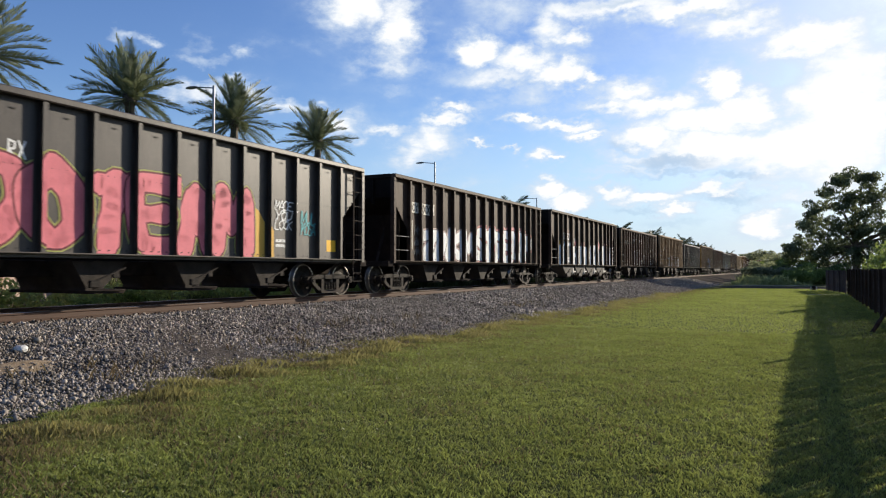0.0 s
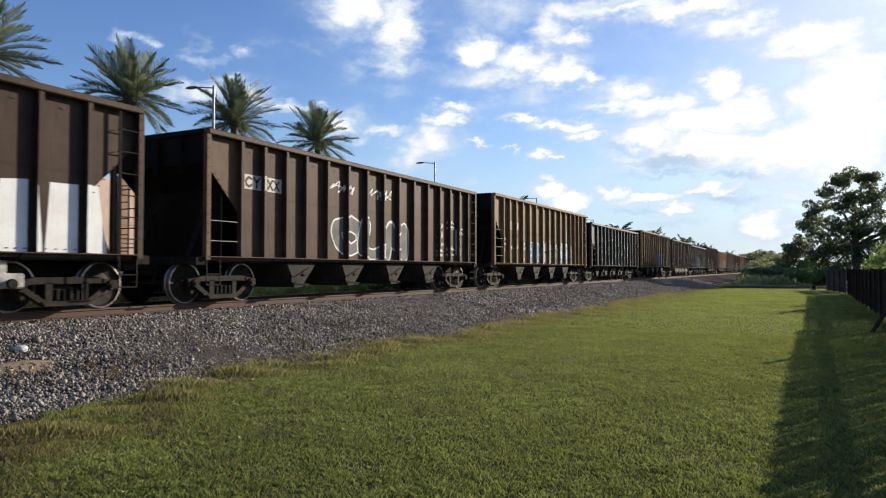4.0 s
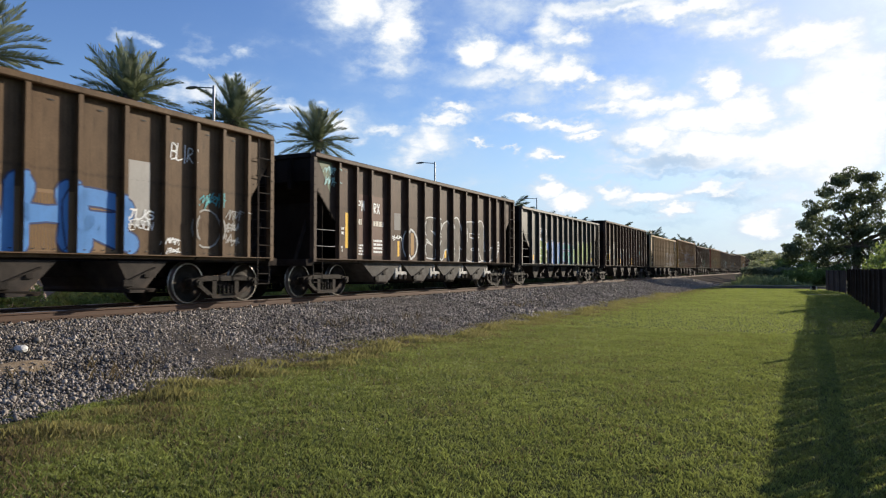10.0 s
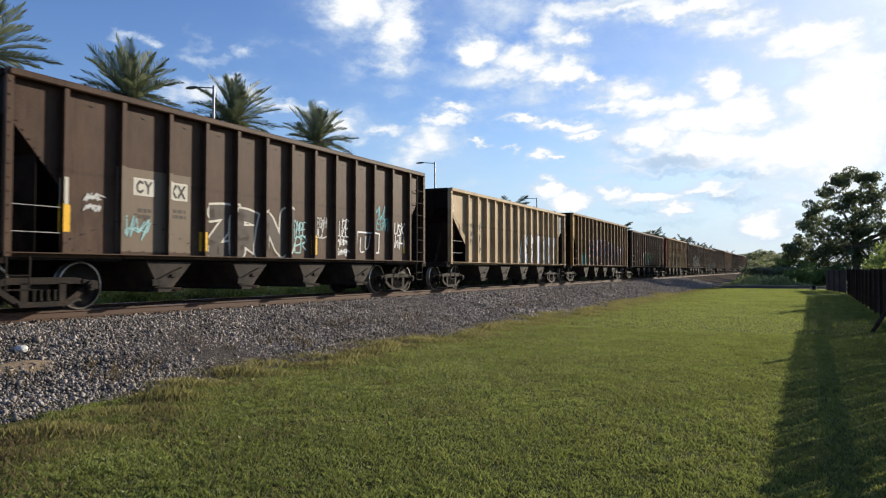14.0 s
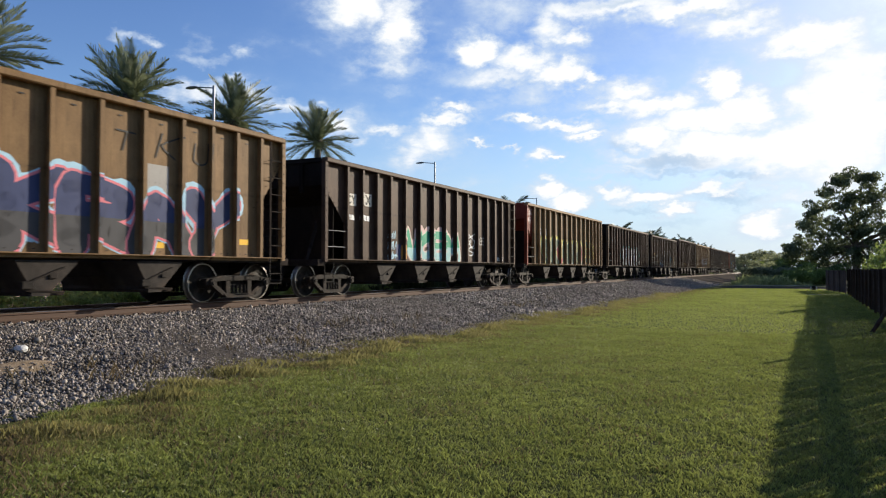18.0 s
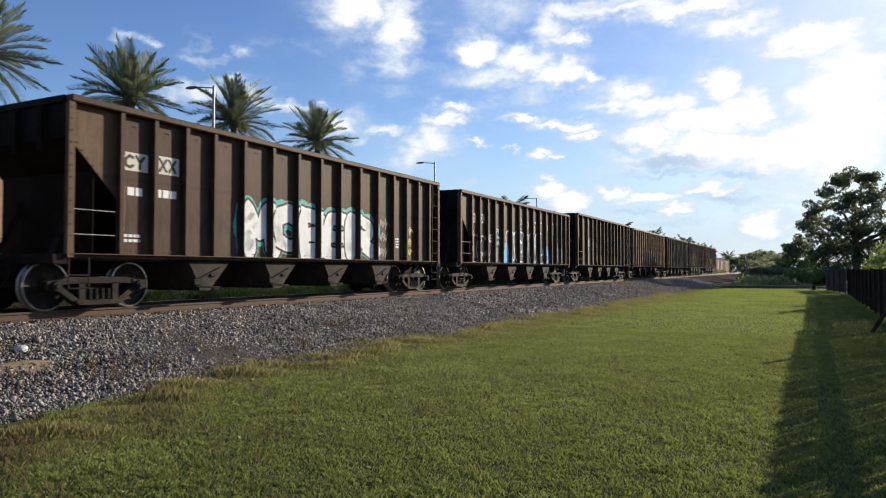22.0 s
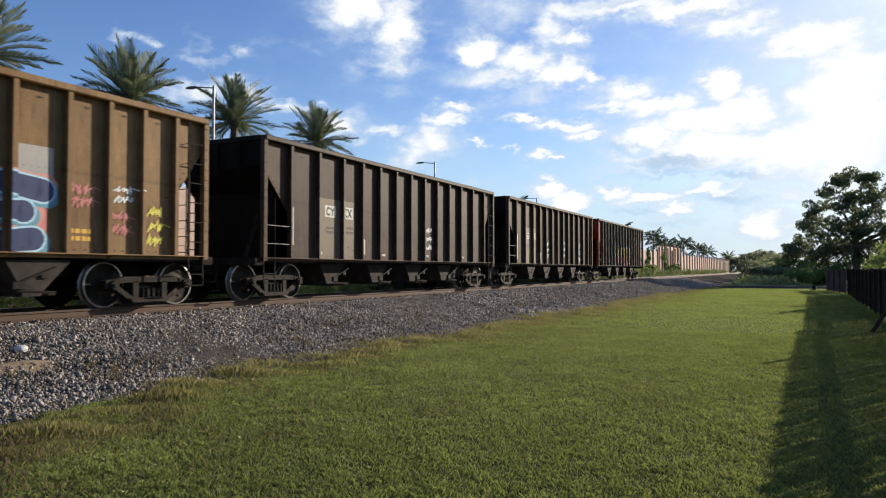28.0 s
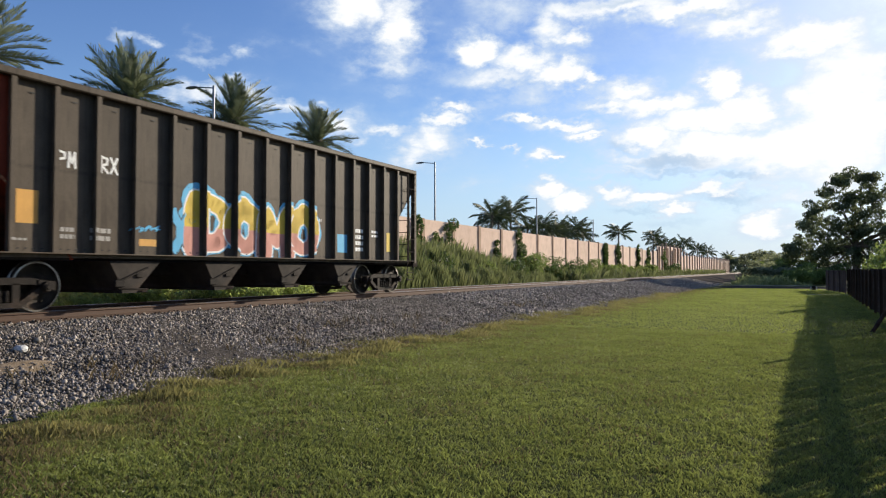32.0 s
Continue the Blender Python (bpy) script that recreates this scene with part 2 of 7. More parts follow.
WALLPOST = srf("wall_post", (0.30, 0.20, 0.14), (0.42, 0.29, 0.21), 1.6, 0.9, bump=0.3, fine=45, rand=0.08, spec=0.2)
FENCE = srf("fence_board", (0.034, 0.021, 0.013), (0.078, 0.050, 0.032), 3.0, 0.9, bump=0.6, fine=50, stretch=(3, 3, 0.3), rand=0.25, spec=0.08)
FENCE_PALE = srf("fence_board_pale", (0.070, 0.048, 0.038), (0.125, 0.09, 0.072), 3.0, 0.9, bump=0.6, fine=50, stretch=(3, 3, 0.3), rand=0.2, spec=0.08)
POLE = srf("lamp_metal", (0.24, 0.25, 0.26), (0.36, 0.37, 0.38), 2.0, 0.5, 0.6, 0.05, 40)
LAMPHEAD = srf("lamp_head", (0.16, 0.165, 0.17), (0.24, 0.245, 0.25), 3.0, 0.5, 0.3, 0.05, 40)
PATH = srf("path_concrete", (0.24, 0.22, 0.18), (0.36, 0.33, 0.27), 2.0, 0.95, bump=0.3, fine=50, spec=0.05)
SHADE_BAND = srf("shade_band", (0.040, 0.038, 0.035), (0.068, 0.064, 0.058), 2.0, 0.95, bump=0.8, fine=30, spec=0.0)
STEEL = srf("truck_steel", (0.007, 0.0052, 0.004), (0.022, 0.0155, 0.012), 5.0, 0.75, 0.0, 0.6, 50, stain=(0.065, 0.040, 0.026), spec=0.22)
WHEEL = srf("wheel_steel", (0.011, 0.009, 0.007), (0.032, 0.025, 0.020), 4.0, 0.7, 0.1, 0.25, 50, stain=(0.09, 0.058, 0.040), spec=0.22)
TREAD = srf("wheel_tread", (0.22, 0.20, 0.18), (0.40, 0.37, 0.34), 6.0, 0.35, 0.8, 0.1, 80)
UNDER = srf("underframe", (0.016, 0.012, 0.010), (0.040, 0.031, 0.026), 4.0, 0.88, 0.0, 0.3, 50, spec=0.08)
CHUTE = srf("hopper_steel", (0.017, 0.014, 0.012), (0.050, 0.041, 0.035), 3.0, 0.8, 0.0, 0.3, 50, spec=0.2, stain=(0.065, 0.046, 0.034), rand=0.12)
CHUTE_PALE = srf("hopper_steel_pale", (0.055, 0.050, 0.046), (0.125, 0.115, 0.105), 3.0, 0.8, 0.0, 0.3, 50, spec=0.2, stain=(0.05, 0.036, 0.028))
LATCH = srf("latch_pale", (0.40, 0.39, 0.37), (0.60, 0.59, 0.56), 5.0, 0.7, 0.0, 0.2, 50)
GEAR = srf("gear_pale", (0.20, 0.19, 0.18), (0.50, 0.49, 0.46), 7.0, 0.7, 0.0, 0.4, 40, stain=(0.06, 0.05, 0.045))
LOADM = srf("rock_load", (0.30, 0.28, 0.25), (0.5, 0.47, 0.43), 6.0, 0.95, bump=1.0, fine=30)

BODY = {}
for key, dk, lt, st in (
    ("black", (0.028, 0.023, 0.0195), (0.064, 0.0515, 0.043), (0.070, 0.056, 0.044)),
    ("dark_brown", (0.036, 0.022, 0.0155), (0.074, 0.045, 0.031), (0.088, 0.056, 0.034)),
    ("brown", (0.048, 0.026, 0.0165), (0.094, 0.053, 0.034), (0.105, 0.060, 0.034)),
    ("umber", (0.082, 0.048, 0.025), (0.155, 0.098, 0.054), (0.140, 0.080, 0.040)),
    ("grey_brown", (0.058, 0.045, 0.033), (0.104, 0.083, 0.062), (0.095, 0.066, 0.045)),
    ("tan", (0.150, 0.086, 0.037), (0.275, 0.168, 0.078), (0.185, 0.098, 0.040)),
    ("ochre", (0.22, 0.115, 0.025), (0.36, 0.20, 0.05), (0.20, 0.10, 0.03)),
    ("cream", (0.34, 0.235, 0.125), (0.50, 0.37, 0.215), (0.30, 0.18, 0.09)),
    ("red", (0.16, 0.026, 0.012), (0.27, 0.050, 0.023), (0.10, 0.032, 0.020)),
    # the shade on the car ends is put into this near-black colour
    ("end_shade", (0.009, 0.007, 0.006), (0.022, 0.017, 0.014), (0.030, 0.020, 0.014)),
):
    BODY[key] = srf("paint_" + key, dk, lt, 1.3, 0.46 if key == "black" else 0.58, 0.0, 0.15, 55, (1, 1, 0.6), st, 0.12, False, 0.65, 0.42 if key == "black" else 0.02 if key == "end_shade" else 0.13, seam=key not in ("end_shade", "red", "ochre"))

SPRAY = {}
for key, c in dict(white=(0.80, 0.80, 0.78), cream=(0.62, 0.58, 0.49), silver=(0.56, 0.56, 0.54), pale_grey=(0.36, 0.34, 0.31), grey_paint=(0.15, 0.145, 0.14),
                   dark=(0.025, 0.023, 0.022), charcoal=(0.06, 0.06, 0.065), brown_paint=(0.06, 0.045, 0.036), tan=(0.17, 0.125, 0.085), rust=(0.10, 0.040, 0.024), rust_red=(0.26, 0.065, 0.038),
                   brick=(0.22, 0.07, 0.042), pink=(0.72, 0.20, 0.235), dark_red=(0.16, 0.03, 0.04), rose=(0.55, 0.20, 0.19), pale_pink=(0.66, 0.46, 0.42), salmon=(0.62, 0.28, 0.22),
                   crimson=(0.50, 0.05, 0.07), olive=(0.34, 0.36, 0.10), lemon=(0.70, 0.62, 0.10), moss=(0.10, 0.13, 0.07), lime=(0.36, 0.45, 0.14), emerald=(0.03, 0.34, 0.19),
                   deep_green=(0.035, 0.085, 0.07), sea_green=(0.13, 0.36, 0.29), teal=(0.10, 0.40, 0.42), pale_teal=(0.33, 0.58, 0.58), turquoise=(0.10, 0.42, 0.37),
                   sky_blue=(0.26, 0.40, 0.66), pale_blue=(0.40, 0.62, 0.75), steel_blue=(0.13, 0.30, 0.38), azure=(0.10, 0.42, 0.68), blue=(0.08, 0.24, 0.55), grey_blue=(0.16, 0.17, 0.21),
                   navy=(0.035, 0.05, 0.13), violet=(0.22, 0.15, 0.45), lilac=(0.48, 0.38, 0.60), yellow=(0.85, 0.48, 0.03), yellow_paint=(0.68, 0.40, 0.07), mustard=(0.66, 0.46, 0.06),
                   ochre=(0.30, 0.155, 0.03), orange=(0.66, 0.30, 0.06), amber=(0.62, 0.33, 0.08), tan_orange=(0.24, 0.145, 0.07)).items():
    SPRAY[key] = srf("spray_" + key, tuple(v * 0.84 for v in c), c, 1.6, 0.6, 0.0, 0.03, 22, (1, 1, 1), tuple(0.80 * v + 0.02 for v in c), 0.0, False, 0.16, 0.25)


# ---- mesh helpers ----
def box(bm, x0, x1, y0, y1, z0, z1, bevel=0.0):
    r = bmesh.ops.create_cube(bm, size=1.0, matrix=Matrix.Translation(((x0 + x1) / 2, (y0 + y1) / 2, (z0 + z1) / 2)) @ Matrix.Diagonal((x1 - x0, y1 - y0, z1 - z0, 1)))
    if bevel:
        edges = list({e for v in r["verts"] for e in v.link_edges})
        bmesh.ops.bevel(bm, geom=edges, offset=bevel, segments=1, affect="EDGES")


def prism(bm, outline, x0, x1):
    """A flat outline in (y, z), as thick as x0 to x1."""
    a = [bm.verts.new((x0, y, z)) for y, z in outline]
    b = [bm.verts.new((x1, y, z)) for y, z in outline]
    faces = [bm.faces.new(a), bm.faces.new(b[::-1])]
    for i in range(len(a)):
        j = (i + 1) % len(a)
        faces.append(bm.faces.new((a[i], b[i], b[j], a[j])))
    bmesh.ops.recalc_face_normals(bm, faces=faces)


def bar(bm, p, q, r=0.012, sides=6, r2=None):
    p, q = Vector(p), Vector(q)
    d = q - p
    m = Matrix.Translation((p + q) / 2) @ d.to_track_quat("Z", "Y").to_matrix().to_4x4()
    bmesh.ops.create_cone(bm, cap_ends=True, segments=sides, radius1=r, radius2=r if r2 is None else r2, depth=d.length, matrix=m)


def lathe(bm, profile, segs=32, close=True):
    """Turns a profile of (x, radius) round the x axis."""
    rings = [[bm.verts.new((x, r * math.sin(2 * math.pi * k / segs), r * math.cos(2 * math.pi * k / segs))) for k in range(segs)] for x, r in profile]
    faces = []
    for a, b in zip(rings, rings[1:]):
        for k in range(segs):
            j = (k + 1) % segs
            faces.append(bm.faces.new((a[k], a[j], b[j], b[k])))
    if close:
        faces += [bm.faces.new(rings[0][::-1]), bm.faces.new(rings[-1])]
    bmesh.ops.recalc_face_normals(bm, faces=faces)


def mesh_of(name, bm, *mats, smooth=False):
    me = bpy.data.meshes.new(name)
    bm.to_mesh(me)
    bm.free()
    for m in mats:
        me.materials.append(m)
    if smooth:
        me.shade_smooth()
    return me


def part(name, data, material, parent, label="", at=None):
    """One mesh object under a thing or a part; data is a bmesh or a mesh to share."""
    me = data if isinstance(data, bpy.types.Mesh) else mesh_of(name, data, material)
    ob = new(name, me)
    ob.parent = parent
    if at is not None:
        ob.matrix_basis = at
    if label:
        ob["label"] = label
    return ob


def raw_mesh(name, verts, faces_flat, per, material):
    """A big mesh straight from arrays; all faces have the same number of corners."""
    me = bpy.data.meshes.new(name)
    nv, nf = len(verts), len(faces_flat) // per
    me.vertices.add(nv)
    me.vertices.foreach_set("co", np.asarray(verts, dtype=np.float32).ravel())
    me.loops.add(nf * per)
    me.loops.foreach_set("vertex_index", np.asarray(faces_flat, dtype=np.int32))
    me.polygons.add(nf)
    me.polygons.foreach_set("loop_start", np.arange(0, nf * per, per, dtype=np.int32))
    me.materials.append(material)
    me.update(calc_edges=True)
    me.validate()
    return me


# ---- the lie of the land ----
TRACK_X, RAIL_Z = -13.05, 0.89
PROFILE = ((-3000, 0.3), (-60, 0.3), (-22.0, 0.35), (-17.6, 0.38), (-15.6, 0.66), (-14.75, 0.70), (-11.35, 0.70), (-10.7, 0.62), (-9.3, 0.30), (-8.1, 0.07), (-7.5, 0.0), (3.2, 0.0), (60, 0.0), (3000, 0.0))


def ground_z(x):
    return float(np.interp(x, [p[0] for p in PROFILE], [p[1] for p in PROFILE]))


def build_ground():
    rng = np.random.default_rng(3)
    xs = sorted({p[0] for p in PROFILE} | set(np.arange(-22, 4, 0.5).round(2)) | {-800, -300, -120, 8, 15, 30, 120, 300, 800})
    ys = [-3000, -800, -200, -60, -20] + list(np.arange(-8, 70, 0.75)) + [75, 85, 100, 130, 180, 260, 400, 700, 1200, 3000]
    bm = bmesh.new()
    grid = []
    for y in ys:
        row = []
        for x in xs:
            near = -21 < x < -7.6 and -8 < y < 70
            dz = 0.035 * noise.noise((x * 0.5, y * 0.5, 0)) if near and not (-14.6 < x < -11.4) else 0
            row.append(bm.verts.new((x, y, ground_z(x) + dz)))
        grid.append(row)
    for j in range(len(ys) - 1):
        for i in range(len(xs) - 1):
            f = bm.faces.new((grid[j][i], grid[j][i + 1], grid[j + 1][i + 1], grid[j + 1][i]))
            mid = (xs[i] + xs[i + 1]) / 2
            f.material_index = 1 if -15.7 < mid < (-7.75 if ys[j] < 120 else -9.5) and -810 < ys[j] < 600 else 0
    tagged(new("ground", mesh_of("ground", bm, LAWN, BALLAST)), "mown green lawn beside a grey stone railway bed", "ground", kind="structure")


build_ground()


def build_track():
    bm = bmesh.new()
    prism(bm, [(0, 0)] * 0 or [(-0.07, 0.0), (0.07, 0.0), (0.07, 0.018), (0.012, 0.035), (0.012, 0.125), (0.036, 0.138), (0.036, 0.165), (0.028, 0.172), (-0.028, 0.172), (-0.036, 0.165), (-0.036, 0.138), (-0.012, 0.125), (-0.012, 0.035), (-0.07, 0.018)], 0.0, 1.0)
    # the outline lies in (y, z) and runs along x: turn it to run along y
    bmesh.ops.transform(bm, matrix=Matrix(((0, 1, 0, 0), (1, 0, 0, 0), (0, 0, 1, 0), (0, 0, 0, 1))), verts=bm.verts)
    bmesh.ops.recalc_face_normals(bm, faces=bm.faces)
    for f in bm.faces:
        f.material_index = 1 if f.calc_center_median().z > 0.168 else 0
    me = mesh_of("rail", bm, RAIL, RAILTOP)
    for s in (-1, 1):
        rail = new("rail", me)
        rail.matrix_basis = Matrix.Translation((TRACK_X + s * 0.7525, -390, RAIL_Z - 0.172)) @ Matrix.Diagonal((1, 890, 1, 1))
        tagged(rail, "rusty brown steel rail with a worn bright top", "rail", "rails of the track", "structure")
    bm = bmesh.new()
    box(bm, -1.3, 1.3, -0.11, 0.11, -0.18, 0.0, 0.012)
    tie = mesh_of("tie", bm, TIE)
    plate = bmesh.new()
    box(plate, -0.17, 0.17, -0.09, 0.09, 0.0, 0.018)
    for k in (-1, 1):
        for e in (-1, 1):
            box(plate, k * 0.10 - 0.02, k * 0.10 + 0.02, e * 0.05 - 0.012, e * 0.05 + 0.012, 0.018, 0.05)
    plate = mesh_of("tie_plate", plate, RAIL)
    rng = random.Random(5)
    for k in range(110):
        t = new("railway_tie", tie)
        t.matrix_basis = pose(TRACK_X + rng.uniform(-0.04, 0.04), 1.0 + k * 0.53, RAIL_Z - 0.188 + rng.uniform(-0.006, 0.0), 0, 0, rng.uniform(-1, 1))
        tagged(t, "weathered wooden railway tie bedded in ballast", "railway tie", "ties under the rails")
        for s in (-1, 1):
            part("tie_plate", plate, None, t, at=pose(s * 0.7525, 0, 0.0))


build_track()


def scatter_stones(name, label, count, x0, x1, y0, y1, size, seed):
    """Broken stones lying on the bed, each its own small lump."""
    rng = np.random.default_rng(seed)
    base = np.array([(1, 0, 0), (-1, 0, 0), (0, 1, 0), (0, -1, 0), (0, 0, 1), (0, 0, -1)], dtype=np.float32)
    tris = np.array([(0, 2, 4), (2, 1, 4), (1, 3, 4), (3, 0, 4), (2, 0, 5), (1, 2, 5), (3, 1, 5), (0, 3, 5)], dtype=np.int32)
    x = rng.uniform(x0, x1, count)
    u = rng.uniform(0, 1, count)
    y = y0 + (y1 - y0) * u ** 1.25
    z = np.interp(x, [p[0] for p in PROFILE], [p[1] for p in PROFILE])
    s = size * rng.lognormal(0, 0.33, count)
    v = base[None] * rng.uniform(0.55, 1.15, (count, 6, 1)) + rng.normal(0, 0.22, (count, 6, 3))
    v = v * s[:, None, None] * rng.uniform(0.7, 1.2, (count, 1, 3))
    a, b = rng.uniform(0, 6.28, count), rng.uniform(-0.9, 0.9, count)
    ca, sa, cb, sb = np.cos(a), np.sin(a), np.cos(b), np.sin(b)
    vy = v[:, :, 1] * cb[:, None] - v[:, :, 2] * sb[:, None]
    vz = v[:, :, 1] * sb[:, None] + v[:, :, 2] * cb[:, None]
    vx = v[:, :, 0] * ca[:, None] - vy * sa[:, None]
    vy = v[:, :, 0] * sa[:, None] + vy * ca[:, None]
    co = np.stack([vx + x[:, None], vy + y[:, None], vz + (z + s * rng.uniform(0.05, 0.7, count))[:, None]], 2).reshape(-1, 3)
    idx = (tris[None] + (np.arange(count) * 6)[:, None, None]).ravel()
    tagged(new(name, raw_mesh(name, co, idx, 3, STONE)), label, "ballast", kind="stuff")


def blades(name, label, category, material, x, y, z, height, width, lean, seed):
    """Grass blades, one narrow pointed leaf each; x, y, z, height are arrays."""
    rng = np.random.default_rng(seed)
    n = len(x)
    a = rng.uniform(0, 6.283, n)
    w = width * rng.uniform(0.6, 1.3, n)
    h = height
    dx, dy = np.cos(a) * w, np.sin(a) * w
    b = rng.uniform(0, 6.283, n)
    l = lean * h * rng.uniform(0.2, 1.2, n)
    lx, ly = np.cos(b) * l, np.sin(b) * l
    co = np.stack([np.stack([x - dx, y - dy, z - 0.01], 1), np.stack([x + dx, y + dy, z - 0.01], 1),
                   np.stack([x + dx * 0.7 + lx * 0.35, y + dy * 0.7 + ly * 0.35, z + h * 0.6], 1),
                   np.stack([x + lx, y + ly, z + h], 1)], 1).reshape(-1, 3)
    k = np.arange(n) * 4
    idx = np.stack([k, k + 1, k + 2, k, k + 2, k + 3], 1).ravel()
    return tagged(new(name, raw_mesh(name, co, idx, 3, material)), label, category, kind="stuff")


def z_of(x):
    return np.interp(x, [p[0] for p in PROFILE], [p[1] for p in PROFILE])


def build_ground_cover():
    scatter_stones("ballast_stones", "loose grey crushed stone on the railway bank", 104000, -11.9, -7.55, 2.5, 30, 0.0192, 11)
    scatter_stones("ballast_stones", "loose grey crushed stone on the railway bank", 50000, -11.9, -7.3, 22, 84, 0.031, 12)
    scatter_stones("ballast_stones", "grey crushed stone between the rails", 9000, -15.2, -11.9, 2.5, 40, 0.030, 13)
    rng = np.random.default_rng(21)
    # lawn near the camera, thinning out with distance
    n = 880000
    y = 2.8 + 17.0 * rng.uniform(0, 1, n) ** 1.6
    x = rng.uniform(-7.6, 3.2, n)
    keep = (x > -0.95 * y - 2.8) & (x < 0.16 * y + 2.2)
    x, y = x[keep], y[keep]
    clump = np.sin(x * 31 + 2.2 * np.sin(y * 19)) * np.sin(y * 27 + 2.4 * np.sin(x * 23)) + 0.6 * np.sin(x * 71 + 3 * np.sin(y * 37)) * np.sin(y * 63 - x * 17) + 0.5 * np.sin(x * 7.1 + 3 * np.sin(y * 4.3)) * np.sin(y * 6.3 + 2 * np.sin(x * 5.1))
    keep = clump + 0.9 * rng.normal(0, 1, len(x)) > -1.0
    x, y, clump = x[keep], y[keep], clump[keep]
    tall = (0.024 + 0.020 * rng.uniform(0, 1, len(x)) ** 1.5 + 0.02 * np.clip((-4.2 - x) / 3, 0, 1)) * np.clip(0.76 + 0.30 * clump, 0.30, 1.4)
    blades("lawn_grass", "short mown green grass", "grass", BLADE, x, y, z_of(x), tall, 0.0020 + 0.00011 * y, 1.0, 1)
    n = 260000
    y = 9.0 + 57.0 * rng.uniform(0, 1, n) ** 1.35
    keep = rng.uniform(0, 1, n) < np.interp(y, [9, 17], [0.05, 1.0])
    y = y[keep]
    n = len(y)
    x = rng.uniform(-7.6, 3.2, n)
    blades("lawn_grass", "short mown green grass", "grass", BLADE_FAR, x, y, z_of(x), (0.024 + 0.034 * rng.uniform(0, 1, n) ** 2) * np.interp(y, [9, 20], [0.7, 1.0]) * (1.0 + 0.25 * np.sin(x * 9 + 3 * np.sin(y * 5)) * np.sin(y * 8)), np.interp(y, [9, 20, 66], [0.0032, 0.008, 0.020]), 0.8, 2)
    # and round the place where the camera stands
    n = 60000
    x, y = rng.uniform(-7.2, 8.0, n), rng.uniform(-7.0, 3.4, n)
    blades("lawn_grass", "short mown green grass", "grass", BLADE, x, y, z_of(x), 0.022 + 0.022 * rng.uniform(0, 1, n), 0.005, 0.9, 7)
    # ragged weeds where lawn and ballast meet
    n = 110000
    y = 2.4 + 46 * rng.uniform(0, 1, n) ** 1.6
    edge = -7.45 + 0.30 * np.sin(y * 0.9) * np.cos(y * 0.37 + 1) + np.clip((6.8 - y) * 0.30, 0, 1.2)
    x = edge + rng.normal(0, 0.50, n) + 0.30 * rng.normal(0, 1, n) ** 2
    tuft = np.clip(0.55 + 0.35 * np.sin(y * 2.3 + x * 3.1) * np.cos(y * 1.1 - x * 2) + 0.3 * np.sin(y * 5.7 - x * 4.0), 0.2, 1.2) * np.exp(-((x - edge) / 0.75) ** 2)
    blades("verge_weeds", "uneven dry weeds along the ballast edge", "weeds", WEED, x, y, z_of(x), (0.04 + 0.17 * rng.uniform(0, 1, n) ** 1.5) * tuft * np.interp(y, [3, 9], [0.6, 0.9]) + 0.02, 0.0022, 0.55, 3)
    # low brown growth under them, and worn dry spots out in the lawn
    n = 62000
    y = 2.4 + 62 * rng.uniform(0, 1, n) ** 1.5
    edge = -7.45 + 0.30 * np.sin(y * 0.9) * np.cos(y * 0.37 + 1) + np.clip((6.8 - y) * 0.30, 0, 1.2)
    x = edge - 0.1 + rng.normal(0, 0.36, n) + 0.5 * np.abs(rng.normal(0, 1, n)) ** 2
    blades("verge_weeds", "low brown matted weeds along the ballast edge", "weeds", WEED_DRY, x, y, z_of(x), (0.03 + 0.07 * rng.uniform(0, 1, n) ** 2) * (0.6 + 0.4 * np.sin(y * 3.7 + 2 * x)), 0.003 + 0.00022 * y, 0.7, 5)
    n = 46000
    y = 2.8 + 16 * rng.uniform(0, 1, n) ** 1.3
    x = -7.2 + 7.0 * rng.uniform(0, 1, n) ** 2.2
    keep = np.sin(x * 1.9 + 2 * np.sin(y * 0.8)) * np.sin(y * 1.3 + 1.5 * np.sin(x * 1.1)) + 0.5 * np.sin(x * 5.3 - y * 3.1) + 0.35 * rng.normal(0, 1, n) > 0.42
    x, y = x[keep], y[keep]
    blades("lawn_grass", "dry brownish grass in worn spots of the lawn", "grass", WEED_DRY, x, y, z_of(x), 0.026 + 0.026 * rng.uniform(0, 1, len(x)), 0.002 + 0.00012 * y, 1.0, 6)
    # a few stray tufts that push through the stones
    n = 500
    cy = rng.uniform(4, 30, 40)[rng.integers(0, 40, n)]
    x = -8.3 - np.abs(np.sin(cy * 12.9)) * 1.2 + rng.normal(0, 0.12, n)
    y = cy + rng.normal(0, 0.14, n)
    blades("verge_weeds", "stray dry weeds growing through the ballast", "weeds", WEED_DRY, x, y, z_of(x), 0.05 + 0.16 * rng.uniform(0, 1, n), 0.004, 0.6, 4)


